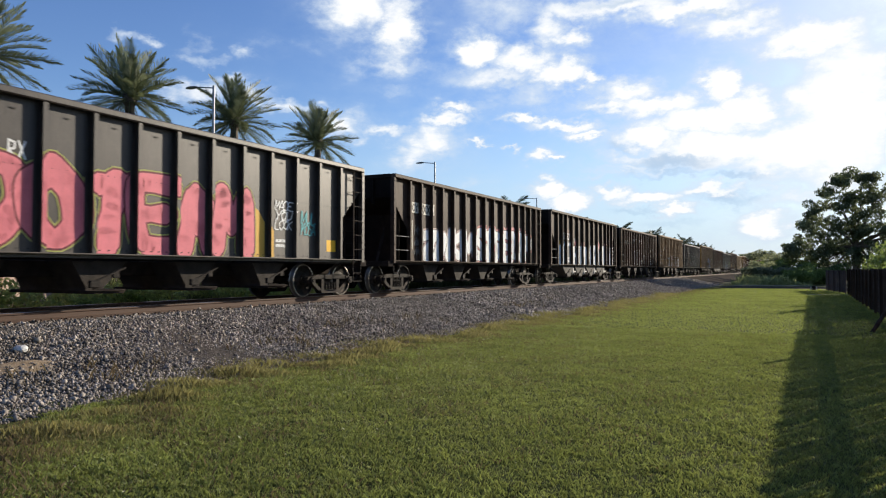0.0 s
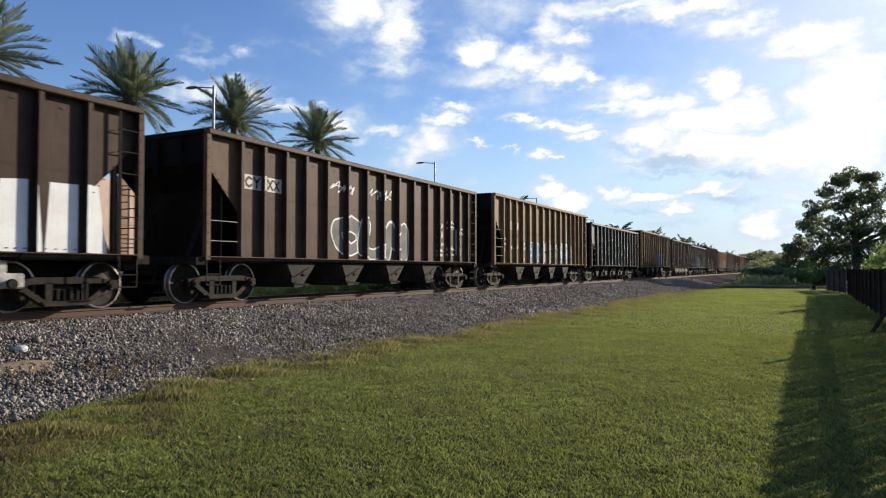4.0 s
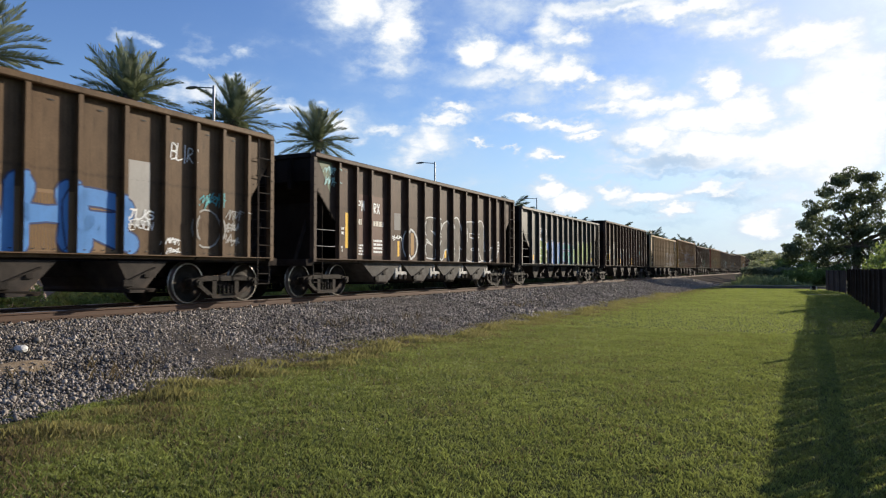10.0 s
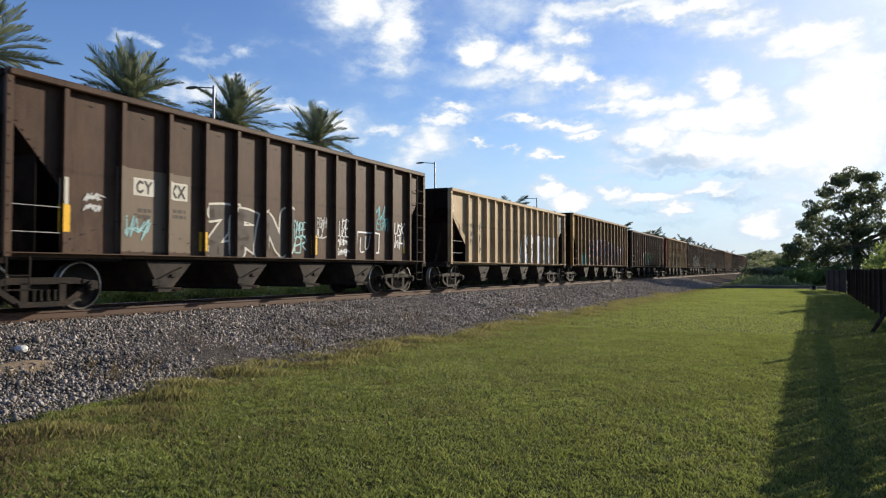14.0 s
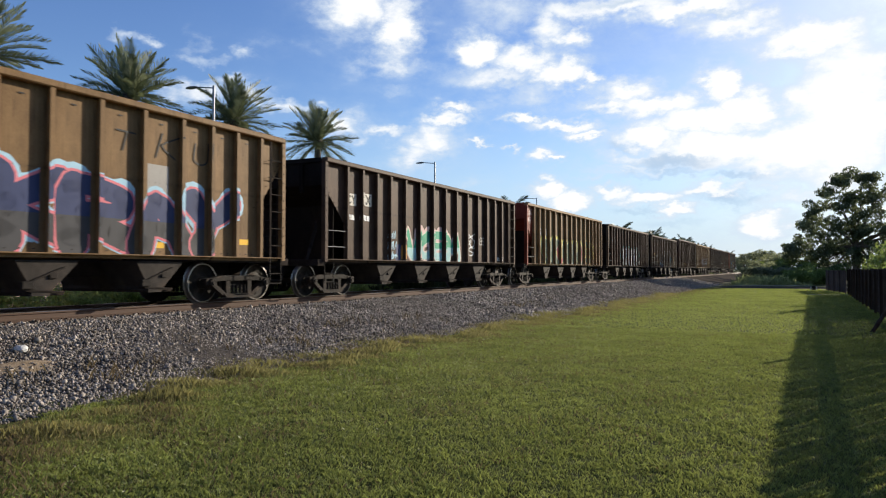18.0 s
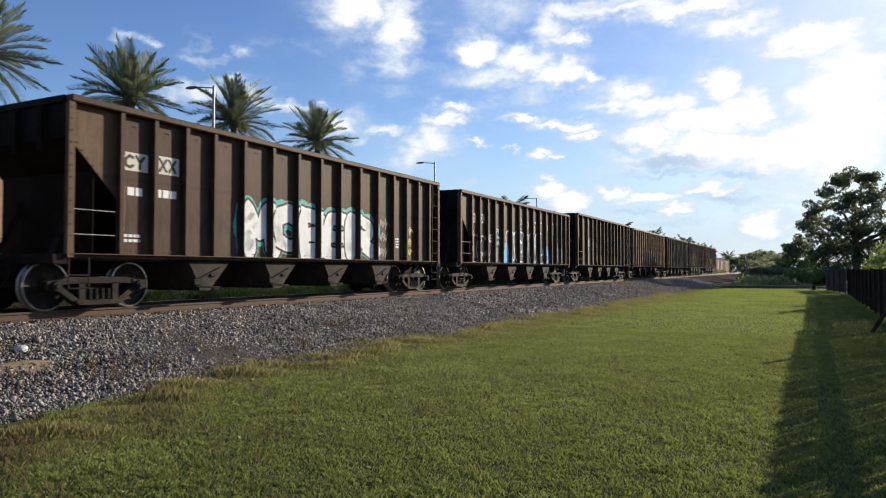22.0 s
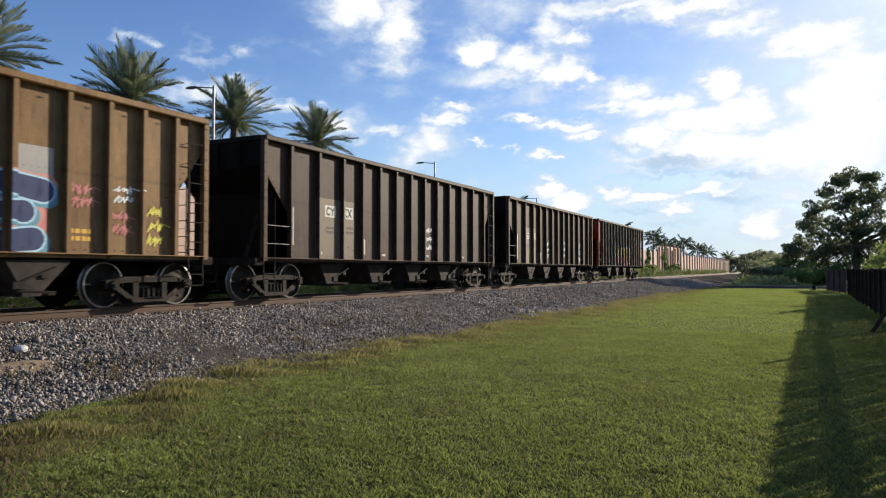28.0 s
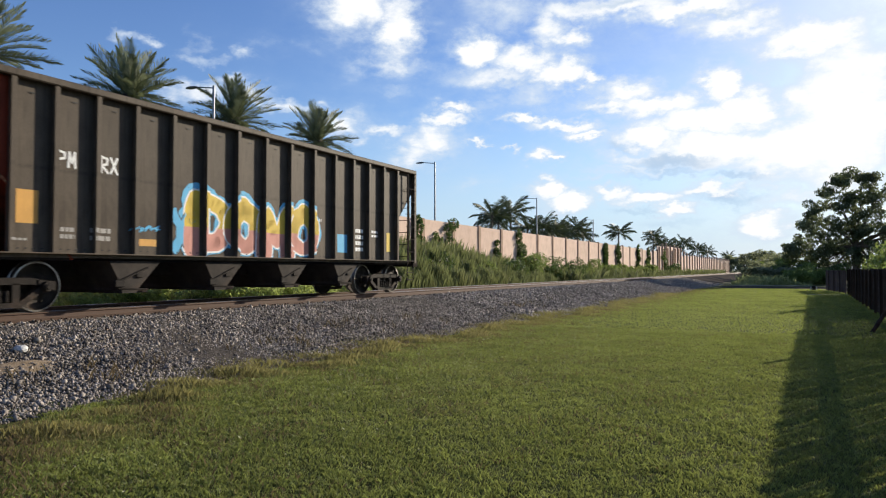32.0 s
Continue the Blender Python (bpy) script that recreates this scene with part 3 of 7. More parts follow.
def build_wall():
    """The long rendered wall beyond the track, panels between posts."""
    wx, top, pitch = -21.4, 4.87, 4.43
    wall = tagged(new("wall_1"), "long salmon-beige rendered boundary wall with posts", "wall", kind="structure")
    bm = bmesh.new()
    box(bm, -0.09, 0.09, -pitch / 2 + 0.17, pitch / 2 - 0.17, 0.0, top - 0.2, 0.01)
    panel = mesh_of("panel", bm, WALLM)
    bm = bmesh.new()
    box(bm, -0.17, 0.17, -0.19, 0.19, 0.0, top - 0.12, 0.015)
    post = mesh_of("post", bm, WALLPOST)
    rng = random.Random(2)
    for k in range(62):
        y = -7.5 + k * pitch
        # the wall steps up where the ground rises, and its far posts stand unevenly
        step = 1.15 if 121 < y < 150 else 0.0
        far = 0.35 if y > 110 else 0.0
        part("panel", panel, None, wall, at=pose(wx, y, 0.2 + step + rng.uniform(-0.03, 0.03) - far * rng.random()))
        part("post", post, None, wall, at=pose(wx + (0.14 if y > 110 else 0.0), y + pitch / 2, 0.2 + step + rng.uniform(-0.03, 0.05) + 1.6 * far * rng.random()))
        if step:
            part("panel", panel, None, wall, at=pose(wx, y, 0.2 - far))
            part("post", post, None, wall, at=pose(wx + 0.16, y + pitch * rng.uniform(-0.2, 0.2), 0.2 + step * rng.uniform(0.2, 1.1)))


build_wall()


def build_fence():
    """Dark board fence along the lawn; its boards stand slightly apart."""
    rng = random.Random(8)

    def run(p, q, count, mat, top, name, label):
        f = tagged(new(name), label, "fence", kind="structure")
        d = Vector((q[0] - p[0], q[1] - p[1], 0))
        turn = math.degrees(math.atan2(-d.x, d.y))
        w = d.length / count
        boards = []
        for half_w, cut_z in ((0.40, 0.0), (0.36, 0.02), (0.38, -0.015), (0.33, 0.0)):
            bm = bmesh.new()
            box(bm, -0.0075, 0.0075, -w * half_w, w * half_w, 0.05, top + cut_z, 0.003)
            boards.append(mesh_of("board", bm, mat))
        bm = bmesh.new()
        box(bm, -0.045, 0.045, -0.05, 0.05, 0.0, top - 0.03, 0.006)
        post = mesh_of("post", bm, mat)
        step = 2.4
        bm = bmesh.new()
        box(bm, -0.02, 0.02, -step / 2, step / 2, -0.08, 0.08, 0.004)
        rail = mesh_of("cross_rail", bm, mat)
        for k in range(count):
            c = Vector((*p, 0)) + d * ((k + 0.5) / count)
            part("board", rng.choice(boards), None, f, at=pose(c.x + rng.uniform(-0.004, 0.004), c.y + rng.uniform(-0.02, 0.02), rng.uniform(-0.02, 0.02), rng.uniform(-0.7, 0.7), 0, turn + rng.uniform(-3, 3)))
        n = int(d.length / step)
        u = d.normalized()
        for k in range(n + 1):
            c = Vector((*p, 0)) + u * (k * step)
            part("post", post, None, f, at=pose(c.x - 0.058, c.y, 0, 0, 0, turn))
            if k < n:
                m = c + u * (step / 2)
                for z in (0.30, top - 0.36):
                    part("cross_rail", rail, None, f, at=pose(m.x + 0.034, m.y, z, 0, 0, turn))
        return f

    run((2.15, -6.0), (2.62, 26.0), 220, FENCE, 1.78, "fence_1", "dark weathered wooden board fence on posts")
    run((2.62, 26.05), (3.05, 54.0), 130, FENCE, 1.68, "fence_2", "dark weathered wooden board fence on posts")
    run((3.0, 54.3), (2.05, 63.0), 40, FENCE_PALE, 1.60, "fence_3", "paler wooden board fence at the end of the lawn")
    bm = bmesh.new()
    bar(bm, (1.72, 21.4, -0.04), (2.50, 22.3, 1.15), 0.05, 6)
    tagged(new("fence_brace", mesh_of("fence_brace", bm, FENCE)), "dark slanting wooden brace leaning on the fence", "brace")
    bm = bmesh.new()
    box(bm, 2.36, 2.46, 19.1, 19.2, -0.05, 2.02, 0.006)
    tagged(new("tall_post", mesh_of("tall_post", bm, FENCE)), "dark tall wooden post standing at the fence", "post")
    # a low service box with pale marker posts at the lawn's end
    ub = tagged(new("service_box"), "small dark service box between two pale markers", "service box")
    ub.matrix_basis = pose(1.2, 63.0, 0)
    bm = bmesh.new()
    box(bm, -0.12, 0.12, -0.1, 0.1, 0, 0.34, 0.02)
    part("box", bm, UNDER, ub)
    for k in (-0.2, 0.2):
        bm = bmesh.new()
        box(bm, k - 0.045, k + 0.045, -0.05, 0.05, 0, 0.3, 0.01)
        part("marker", bm, LATCH, ub, "pale marker post")


build_fence()


# ---- the train: hopper cars; local y runs along the car, -y leads, z is measured from the rail top ----
HALF, TRUCK_Y, AXLE = 7.12, 6.17, 0.889
WHEEL_R = 0.457
PANEL_X, POST_X = 1.43, 1.58
SILL_Z = 1.05
CACHE = {}


def cached(key, make):
    if key not in CACHE:
        CACHE[key] = make()
    return CACHE[key]


def quick(name, material, fill):
    bm = bmesh.new()
    fill(bm)
    return mesh_of(name, bm, material)


def wheel_mesh():
    bm = bmesh.new()
    lathe(bm, [(-0.055, 0.20), (-0.075, 0.36), (-0.07, 0.405), (-0.07, 0.487), (-0.045, 0.487), (-0.035, 0.462), (0.065, 0.455), (0.068, 0.425), (0.02, 0.385), (-0.005, 0.25), (0.03, 0.15), (0.085, 0.13), (0.085, 0.06)], 36)
    for f in bm.faces:
        c = f.calc_center_median()
        r = math.hypot(c.y, c.z)
        f.material_index = 1 if r > 0.405 and c.x > -0.05 else 0
    # lightening marks on the plate, so that the turning shows
    for k in range(3):
        a = k * 2.094
        box(bm, 0.02, 0.028, 0.30 * math.sin(a) - 0.02, 0.30 * math.sin(a) + 0.02, 0.30 * math.cos(a) - 0.03, 0.30 * math.cos(a) + 0.03)
    return mesh_of("wheel", bm, WHEEL, TREAD)


def side_frame_mesh():
    bm = bmesh.new()
    w0, w1 = -0.07, 0.07
    prism(bm, [(-1.03, 0.53), (-0.60, 0.62), (0.60, 0.62), (1.03, 0.53), (1.03, 0.44), (0.62, 0.50), (-0.62, 0.50), (-1.03, 0.44)], w0, w1)
    for s in (-1, 1):
        prism(bm, [(s * 0.98, 0.47), (s * 0.80, 0.47), (s * 0.36, 0.16), (s * 0.50, 0.14)], w0, w1)
        prism(bm, [(s * 0.42, 0.52), (s * 0.29, 0.52), (s * 0.29, 0.16), (s * 0.42, 0.16)], w0, w1)
        prism(bm, [(s * 1.06, 0.55), (s * 0.74, 0.58), (s * 0.74, 0.50), (s * 1.06, 0.38)], w0 - 0.02, w1 + 0.02)
    prism(bm, [(-0.50, 0.19), (0.50, 0.19), (0.44, 0.10), (-0.44, 0.10)], w0 - 0.03, w1 + 0.03)
    return mesh_of("side_frame", bm, STEEL)


def spring_mesh():
    bm = bmesh.new()
    for k in range(6):
        z = 0.215 + k * 0.034
        bmesh.ops.create_cone(bm, cap_ends=True, segments=10, radius1=0.052, radius2=0.052, depth=0.018, matrix=Matrix.Translation((0, 0, z)))
    bar(bm, (0, 0, 0.20), (0, 0, 0.40), 0.034, 8)
    return mesh_of("spring", bm, STEEL)


def bearing_mesh():
    bm = bmesh.new()
    lathe(bm, [(-0.05, 0.10), (0.06, 0.10), (0.085, 0.085), (0.085, 0.05), (0.11, 0.045), (0.11, 0.01)], 16)
    return mesh_of("bearing_cap", bm, STEEL)


def tee(bm, x0, x1, web, flange, z0, z1):
    """An upright T section: a web from x0 and a flange at x1."""
    pts = [(x0, -web), (x1 - 0.012, -web), (x1 - 0.012, -flange), (x1, -flange), (x1, flange), (x1 - 0.012, flange), (x1 - 0.012, web), (x0, web)]
    a = [bm.verts.new((x, y, z0)) for x, y in pts]
    b = [bm.verts.new((x, y, z1)) for x, y in pts]
    faces = [bm.faces.new(a[::-1]), bm.faces.new(b)]
    for i in range(len(a)):
        j = (i + 1) % len(a)
        faces.append(bm.faces.new((a[i], a[j], b[j], b[i])))
    bmesh.ops.recalc_face_normals(bm, faces=faces)


def build_trucks(car):
    wheel = cached("wheel", wheel_mesh)
    frame_me = cached("side_frame", side_frame_mesh)
    spring = cached("spring", spring_mesh)
    cap = cached("bearing", bearing_mesh)
    axle = cached("axle", lambda: quick("axle", WHEEL, lambda bm: bar(bm, (-0.95, 0, 0), (0.95, 0, 0), 0.075, 12)))
    bolster = cached("bolster", lambda: quick("bolster", STEEL, lambda bm: box(bm, -0.95, 0.95, -0.20, 0.20, 0.36, 0.60, 0.02)))
    brake = cached("brake_beam", lambda: quick("brake_beam", STEEL, lambda bm: (bar(bm, (-0.7, 0, 0), (0.7, 0, 0), 0.03, 6), [box(bm, s * 0.7525 - 0.05, s * 0.7525 + 0.05, -0.04, 0.05, -0.12, 0.12) for s in (-1, 1)])))
    for t in (-1, 1):
        part("bolster", bolster, None, car, at=pose(0, t * TRUCK_Y, 0))
        for s in (-1, 1):
            fr = part("side_frame", frame_me, None, car, at=pose(s * 1.02, t * TRUCK_Y, 0))
            for k in (-0.19, -0.06, 0.07, 0.20):
                part("spring", spring, None, fr, at=pose(s * 0.035, k, 0))
            for k in (-1, 1):
                part("bearing_cap", cap, None, fr, at=pose(s * 0.06, k * AXLE, 0.457, 0, 0, 0 if s > 0 else 180))
        for k in (-1, 1):
            ws = part("wheelset", axle, None, car, at=pose(0, t * TRUCK_Y + k * AXLE, WHEEL_R))
            for s in (-1, 1):
                part("wheel", wheel, None, ws, at=pose(s * 0.7525, 0, 0, 0, 0, 0 if s > 0 else 180))
            part("brake_beam", brake, None, car, at=pose(0, t * TRUCK_Y + k * 0.33, 0.42))


def ladder(car, x, y, z0, z1, width, rungs, along_y=True, name="ladder"):
    """Two rails and single rungs that stand off the car."""
    body = part(name, cached(("ladder", width, z1 - z0, along_y), lambda: quick("ladder", UNDER, lambda bm: [bar(bm, (0, k * width / 2, 0) if along_y else (k * width / 2, 0, 0), (0, k * width / 2, z1 - z0) if along_y else (k * width / 2, 0, z1 - z0), 0.018, 4) for k in (-1, 1)])), None, car, at=pose(x, y, z0))
    rung = cached(("rung", width, along_y), lambda: quick("rung", STEEL, lambda bm: bar(bm, (0, -width / 2, 0) if along_y else (-width / 2, 0, 0), (0, width / 2, 0) if along_y else (width / 2, 0, 0), 0.013, 5)))
    for k in range(rungs):
        part("rung", rung, None, body, at=pose(0, 0, (z1 - z0) * (k + 0.5) / rungs))


# side posts: where the first stands, and the steps from post to post
PATTERNS = {
    "ribbed": (-6.07, (0.79, 0.81, 0.80, 0.94, 1.0, 0.98, 0.96, 0.93, 0.98, 0.99, 0.93, 0.83, 0.80, 0.78)),
    "tan": (-6.14, (0.73, 0.83, 0.85, 0.93, 0.95, 1.01, 0.99, 0.94, 0.97, 0.97, 0.97, 0.83, 0.77, 0.80)),
    "even": (-5.70, (1.05,) + (0.97,) * 11),
    "long": (-6.20, (0.88, 0.79, 1.11, 1.15, 1.12, 1.14, 1.12, 1.13, 1.11, 1.15, 0.81, 0.93)),
    "wide": (-6.40, (0.90, 0.80, 1.10, 1.14, 1.10, 1.13, 1.14, 1.13, 1.11, 1.15, 0.81, 0.93)),
    "plain": (-6.12, (1.18, 1.13, 0.99, 0.97, 0.98, 0.96, 0.96, 0.95, 0.97, 1.02, 1.08, 1.10)),
    "cream": (-5.58, (0.90,) * 10 + (0.80,) * 3),
    "last": (-6.20, (0.76, 0.82, 0.85, 0.91, 0.93, 0.95, 0.95, 0.94, 0.97, 0.94, 0.90, 0.83, 0.84, 0.83)),
}


def build_car(spec):
    """One open-top hopper car. spec: paint, end paint, top height, number of side posts, kind of chutes."""
    paint, end_paint, top, posts, chutes, half, label = spec
    mp, me_ = BODY[paint], BODY[end_paint]
    car = new("hopper_car")
    tagged(car, label, "railroad car", "hopper cars of the train")
    # where the posts stand; the end bays are cut along the slope sheet
    start, steps = PATTERNS[posts]
    ys = [start]
    for step in steps:
        ys.append(round(ys[-1] + step, 3))
    bays = [(a, b) for a, b in zip([-half] + ys, ys + [half])]

    def plate(w):
        return cached(("panel", paint, round(w, 2), top), lambda: quick("side_panel", mp, lambda bm: box(bm, -0.006, 0.006, -w / 2, w / 2, SILL_Z, top - 0.12)))

    def end_panel(bm, w):
        low = SILL_Z + 0.56 * (top - SILL_Z)
        prism(bm, [(-w / 2, top - 0.12), (-w / 2, top - 0.72), (w / 2, low - 0.55), (w / 2, top - 0.12)], -0.006, 0.006)
    w_full = ys[0] + half
    w_last = half - ys[-1]
    end_me = cached(("end_panel", paint, top, round(w_last, 2)), lambda: quick("side_panel", mp, lambda bm: end_panel(bm, w_last)))
    end_me2 = cached(("end_panel", end_paint, top, round(w_full, 2)), lambda: quick("side_panel", me_, lambda bm: end_panel(bm, w_full)))

    def post_fill(bm):
        tee(bm, -0.07, 0.10, 0.012, 0.045, SILL_Z, top - 0.08)
    post_me = cached(("post", paint, top), lambda: quick("side_post", mp, post_fill))
    corner_me = cached(("corner", end_paint, top), lambda: quick("corner_post", me_, lambda bm: tee(bm, -0.07, 0.10, 0.012, 0.06, 0.98, top - 0.06)))
    rear_me = cached(("corner", paint, top), lambda: quick("corner_post", mp, lambda bm: tee(bm, -0.07, 0.10, 0.012, 0.06, 0.98, top - 0.06)))
    for s in (-1, 1):
        for k, (a, b) in enumerate(bays):
            if k in (0, len(bays) - 1):
                flip = Matrix.Diagonal((1, 1 if k == 0 else -1, 1, 1))
                part("side_panel", end_me2 if k == 0 else end_me, None, car, at=Matrix.Translation((s * PANEL_X, (a + b) / 2, 0)) @ flip)
            else:
                part("side_panel", plate(b - a), None, car, at=pose(s * PANEL_X, (a + b) / 2, 0))
        for y in ys:
            part("side_post", post_me, None, car, at=pose(s * (POST_X - 0.10), y, 0, 0, 0, 0 if s > 0 else 180))
        for e in (-1, 1):
            part("corner_post", corner_me if e < 0 else rear_me, None, car, at=pose(s * (POST_X - 0.10), e * half, 0, 0, 0, 0 if s > 0 else 180))
        sill = cached(("sill", paint, half), lambda: quick("side_sill", mp, lambda bm: (box(bm, -0.01, 0.01, -half, half, SILL_Z - 0.08, SILL_Z), box(bm, -0.15, 0.175, -half, half, SILL_Z - 0.012, SILL_Z + 0.006))))
        part("side_sill", sill, None, car, at=pose(s * (PANEL_X - 0.012), 0, 0, 0, 0, 0 if s > 0 else 180))
        chord = cached(("chord", paint, half, top), lambda: quick("top_chord", mp, lambda bm: box(bm, -0.06, 0.12, -half - 0.03, half + 0.03, top - 0.13, top, 0.02)))
        part("top_chord", chord, None, car, at=pose(s * (POST_X - 0.09), 0, 0, 0, 0, 0 if s > 0 else 180))
    # sloping end sheets, end sills, couplers
    for e in (-1, 1):
        flip = pose(0, 0, 0, 0, 0, 0 if e < 0 else 180)

        def end_fill(bm):
            prism(bm, [(-half, top - 0.02), (-half + 0.02, top - 0.02), (-half + 0.02, top - 0.75), (-half + 2.35, 0.95), (-half + 2.33, 0.93), (-half, top - 0.76)], -PANEL_X, PANEL_X)

        ep = "red" if e < 0 and end_paint == "red" else "end_shade"
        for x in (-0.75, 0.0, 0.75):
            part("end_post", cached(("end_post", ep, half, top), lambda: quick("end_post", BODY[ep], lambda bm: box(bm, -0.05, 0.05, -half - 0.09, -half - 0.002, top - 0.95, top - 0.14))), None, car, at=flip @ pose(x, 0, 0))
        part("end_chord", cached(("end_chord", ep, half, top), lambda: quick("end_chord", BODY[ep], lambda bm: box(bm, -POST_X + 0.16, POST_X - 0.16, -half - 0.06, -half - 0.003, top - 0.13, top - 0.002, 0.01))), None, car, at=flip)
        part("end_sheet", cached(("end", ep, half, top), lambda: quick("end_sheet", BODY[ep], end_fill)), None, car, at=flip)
        part("end_sill", cached(("end_sill", half), lambda: quick("end_sill", UNDER, lambda bm: (box(bm, -1.5, 1.5, -half - 0.28, -half + 0.05, 0.86, 1.04, 0.01), box(bm, -0.3, 0.3, -half - 0.32, -half + 0.5, 0.62, 1.0, 0.02)))), None, car, at=flip)

        def coupler(bm):
            box(bm, -0.09, 0.09, -half - 0.78, -half - 0.28, 0.78, 0.96, 0.02)
            box(bm, -0.17, 0.17, -half - 0.92, -half - 0.70, 0.72, 1.0, 0.04)
        part("coupler", cached(("coupler", half), lambda: quick("coupler", STEEL, coupler)), None, car, at=flip)
        part("brake_hose", cached(("hose", half), lambda: quick("brake_hose", UNDER, lambda bm: (bar(bm, (0.35, -half - 0.3, 0.75), (0.42, -half - 0.5, 0.45), 0.025, 6), bar(bm, (0.42, -half - 0.5, 0.45), (0.1, -half - 0.85, 0.5), 0.025, 6)))), None, car, at=flip)
        if e < 0:
            # added dark plate that stands for the open shade below the slope sheet
            part("end_bulkhead", cached(("shade_plate", half, top), lambda: quick("end_bulkhead", BODY["end_shade"], lambda bm: box(bm, -1.39, 1.39, -half + 0.56, -half + 0.58, 0.99, top - 0.76 - 0.2275 * (top - 1.7)))), None, car)
        # the frame that carries the slope sheet
        for x in (-0.8, 0.8):
            part("end_brace", cached(("brace", half, top), lambda: quick("end_brace", UNDER, lambda bm: prism(bm, [(-half + 0.06, 1.0), (-half + 0.16, 1.0), (-half + 0.75, 2.3), (-half + 0.62, 2.3)], -0.02, 0.02))), None, car, at=flip @ pose(x, 0, 0))
        part("end_floor", cached(("end_floor", half), lambda: quick("end_floor", UNDER, lambda bm: box(bm, -1.40, 1.40, -half, -half + 2.3, 0.93, 0.99))), None, car, at=flip)
    # climbing irons at the corners
    for s in (-1, 1):
        step = cached("step", lambda: quick("stirrup_step", STEEL, lambda bm: (bar(bm, (0, -0.2, 0.42), (0, -0.2, 0.98), 0.016, 5), bar(bm, (0, 0.2, 0.42), (0, 0.2, 0.98), 0.016, 5), bar(bm, (0, -0.2, 0.42), (0, 0.2, 0.42), 0.016, 5), bar(bm, (0, -0.2, 0.66), (0, 0.2, 0.66), 0.014, 5))))
        for e in (-1, 1):
            part("stirrup_step", step, None, car, at=pose(s * 1.50, e * (half - 0.22), 0))
        grab = cached("grab", lambda: quick("grab_iron", GEAR, lambda bm: (bar(bm, (0, -0.42, 0), (0, 0.42, 0), 0.009, 5), bar(bm, (0, -0.42, 0), (-0.06, -0.42, 0), 0.011, 4), bar(bm, (0, 0.42, 0), (-0.06, 0.42, 0), 0.011, 4))))
        for z in ((1.40, 1.85) if chutes != "round" else (1.38, 1.75, 2.12, 2.5)):
            part("grab_iron", grab, None, car, at=pose(s * 1.56, -half + 0.48, z))
        for k in range(6):
            part("grab_iron", cached("grab_short", lambda: quick("grab_iron", STEEL, lambda bm: (bar(bm, (0, -0.22, 0), (0, 0.22, 0), 0.013, 5), bar(bm, (0, -0.22, 0), (-0.10, -0.22, 0), 0.011, 4), bar(bm, (0, 0.22, 0), (-0.10, 0.22, 0), 0.011, 4)))), None, car, at=pose(s * 1.56, half - 0.24, 1.35 + k * 0.42))
        part("ladder_rail", cached(("lrail", top), lambda: quick("ladder_rail", UNDER, lambda bm: box(bm, -0.015, 0.015, -0.025, 0.025, 0.95, top - 0.15))), None, car, at=pose(s * 1.55, half - 0.47, 0))
    ladder(car, 1.05, half + 0.12, 1.0, top - 0.2, 0.42, 7, False, "end_ladder")
    ladder(car, -1.05, -half - 0.12, 1.0, top - 0.2, 0.42, 7, False, "end_ladder")
    part("brake_wheel", cached("brake_wheel", lambda: quick("brake_wheel", STEEL, lambda bm: (bmesh.ops.create_cone(bm, cap_ends=False, segments=20, radius1=0.27, radius2=0.27, depth=0.03, matrix=Matrix.Rotation(math.pi / 2, 4, "X")), [bar(bm, (0, 0, 0), (0.27 * math.cos(a), 0, 0.27 * math.sin(a)), 0.012, 4) for a in (0.3, 1.55, 2.8, 4.1, 5.3)]))), None, car, at=pose(-0.4, half + 0.22, 2.2))
    part("air_tank", cached("tank", lambda: quick("air_tank", UNDER, lambda bm: bar(bm, (-0.5, 0, 0), (0.5, 0, 0), 0.19, 14))), None, car, at=pose(0, half - 0.9, 1.22))
    part("center_sill", cached(("csill", half), lambda: quick("center_sill", UNDER, lambda bm: box(bm, -0.25, 0.25, -half, half, 0.62, 0.95, 0.02))), None, car)
    # hopper chutes with their gates
    wide_x = 1.02 if paint in ("black", "dark_brown") and chutes != "wide" else 1.36
    n = 4
    span = 2 * (TRUCK_Y - 1.35)
    for k in range(n):
        y = -span / 2 + span * (k + 0.5) / n
        hw = span / n * 0.50

        def chute(bm):
            a = [(-hw, 1.0), (hw, 1.0), (0.30, 0.36), (-0.30, 0.36)] if chutes == "wide" else [(-hw * 0.50, 0.93), (hw * 0.50, 0.93), (0.10, 0.42), (0.02, 0.30), (-0.30, 0.30), (-0.30, 0.42)]
            prism(bm, a, -wide_x, wide_x)
        ch = part("hopper_chute", cached(("chute", chutes, round(hw, 3), wide_x), lambda: quick("hopper_chute", CHUTE_PALE if chutes == "wide" else CHUTE, chute)), None, car, at=pose(0, y, 0))
        part("chute_gate", cached("gate", lambda: quick("chute_gate", UNDER, lambda bm: box(bm, -1.3, 1.3, -0.34, 0.34, 0.30, 0.36, 0.01))), None, ch)

        def latch(bm):
            bar(bm, (1.38, -0.42, 0.52), (1.38, 0.28, 0.80), 0.022, 6)
            box(bm, 1.34, 1.42, -0.50, -0.28, 0.42, 0.56, 0.015)
            box(bm, 1.34, 1.40, 0.0, 0.14, 0.60, 0.72, 0.01)
            bar(bm, (1.36, -0.40, 0.40), (1.36, 0.3, 0.36), 0.02, 5)
        part("gate_latch", cached(("latch", chutes == "wide"), lambda: quick("gate_latch", STEEL, latch)), None, ch)
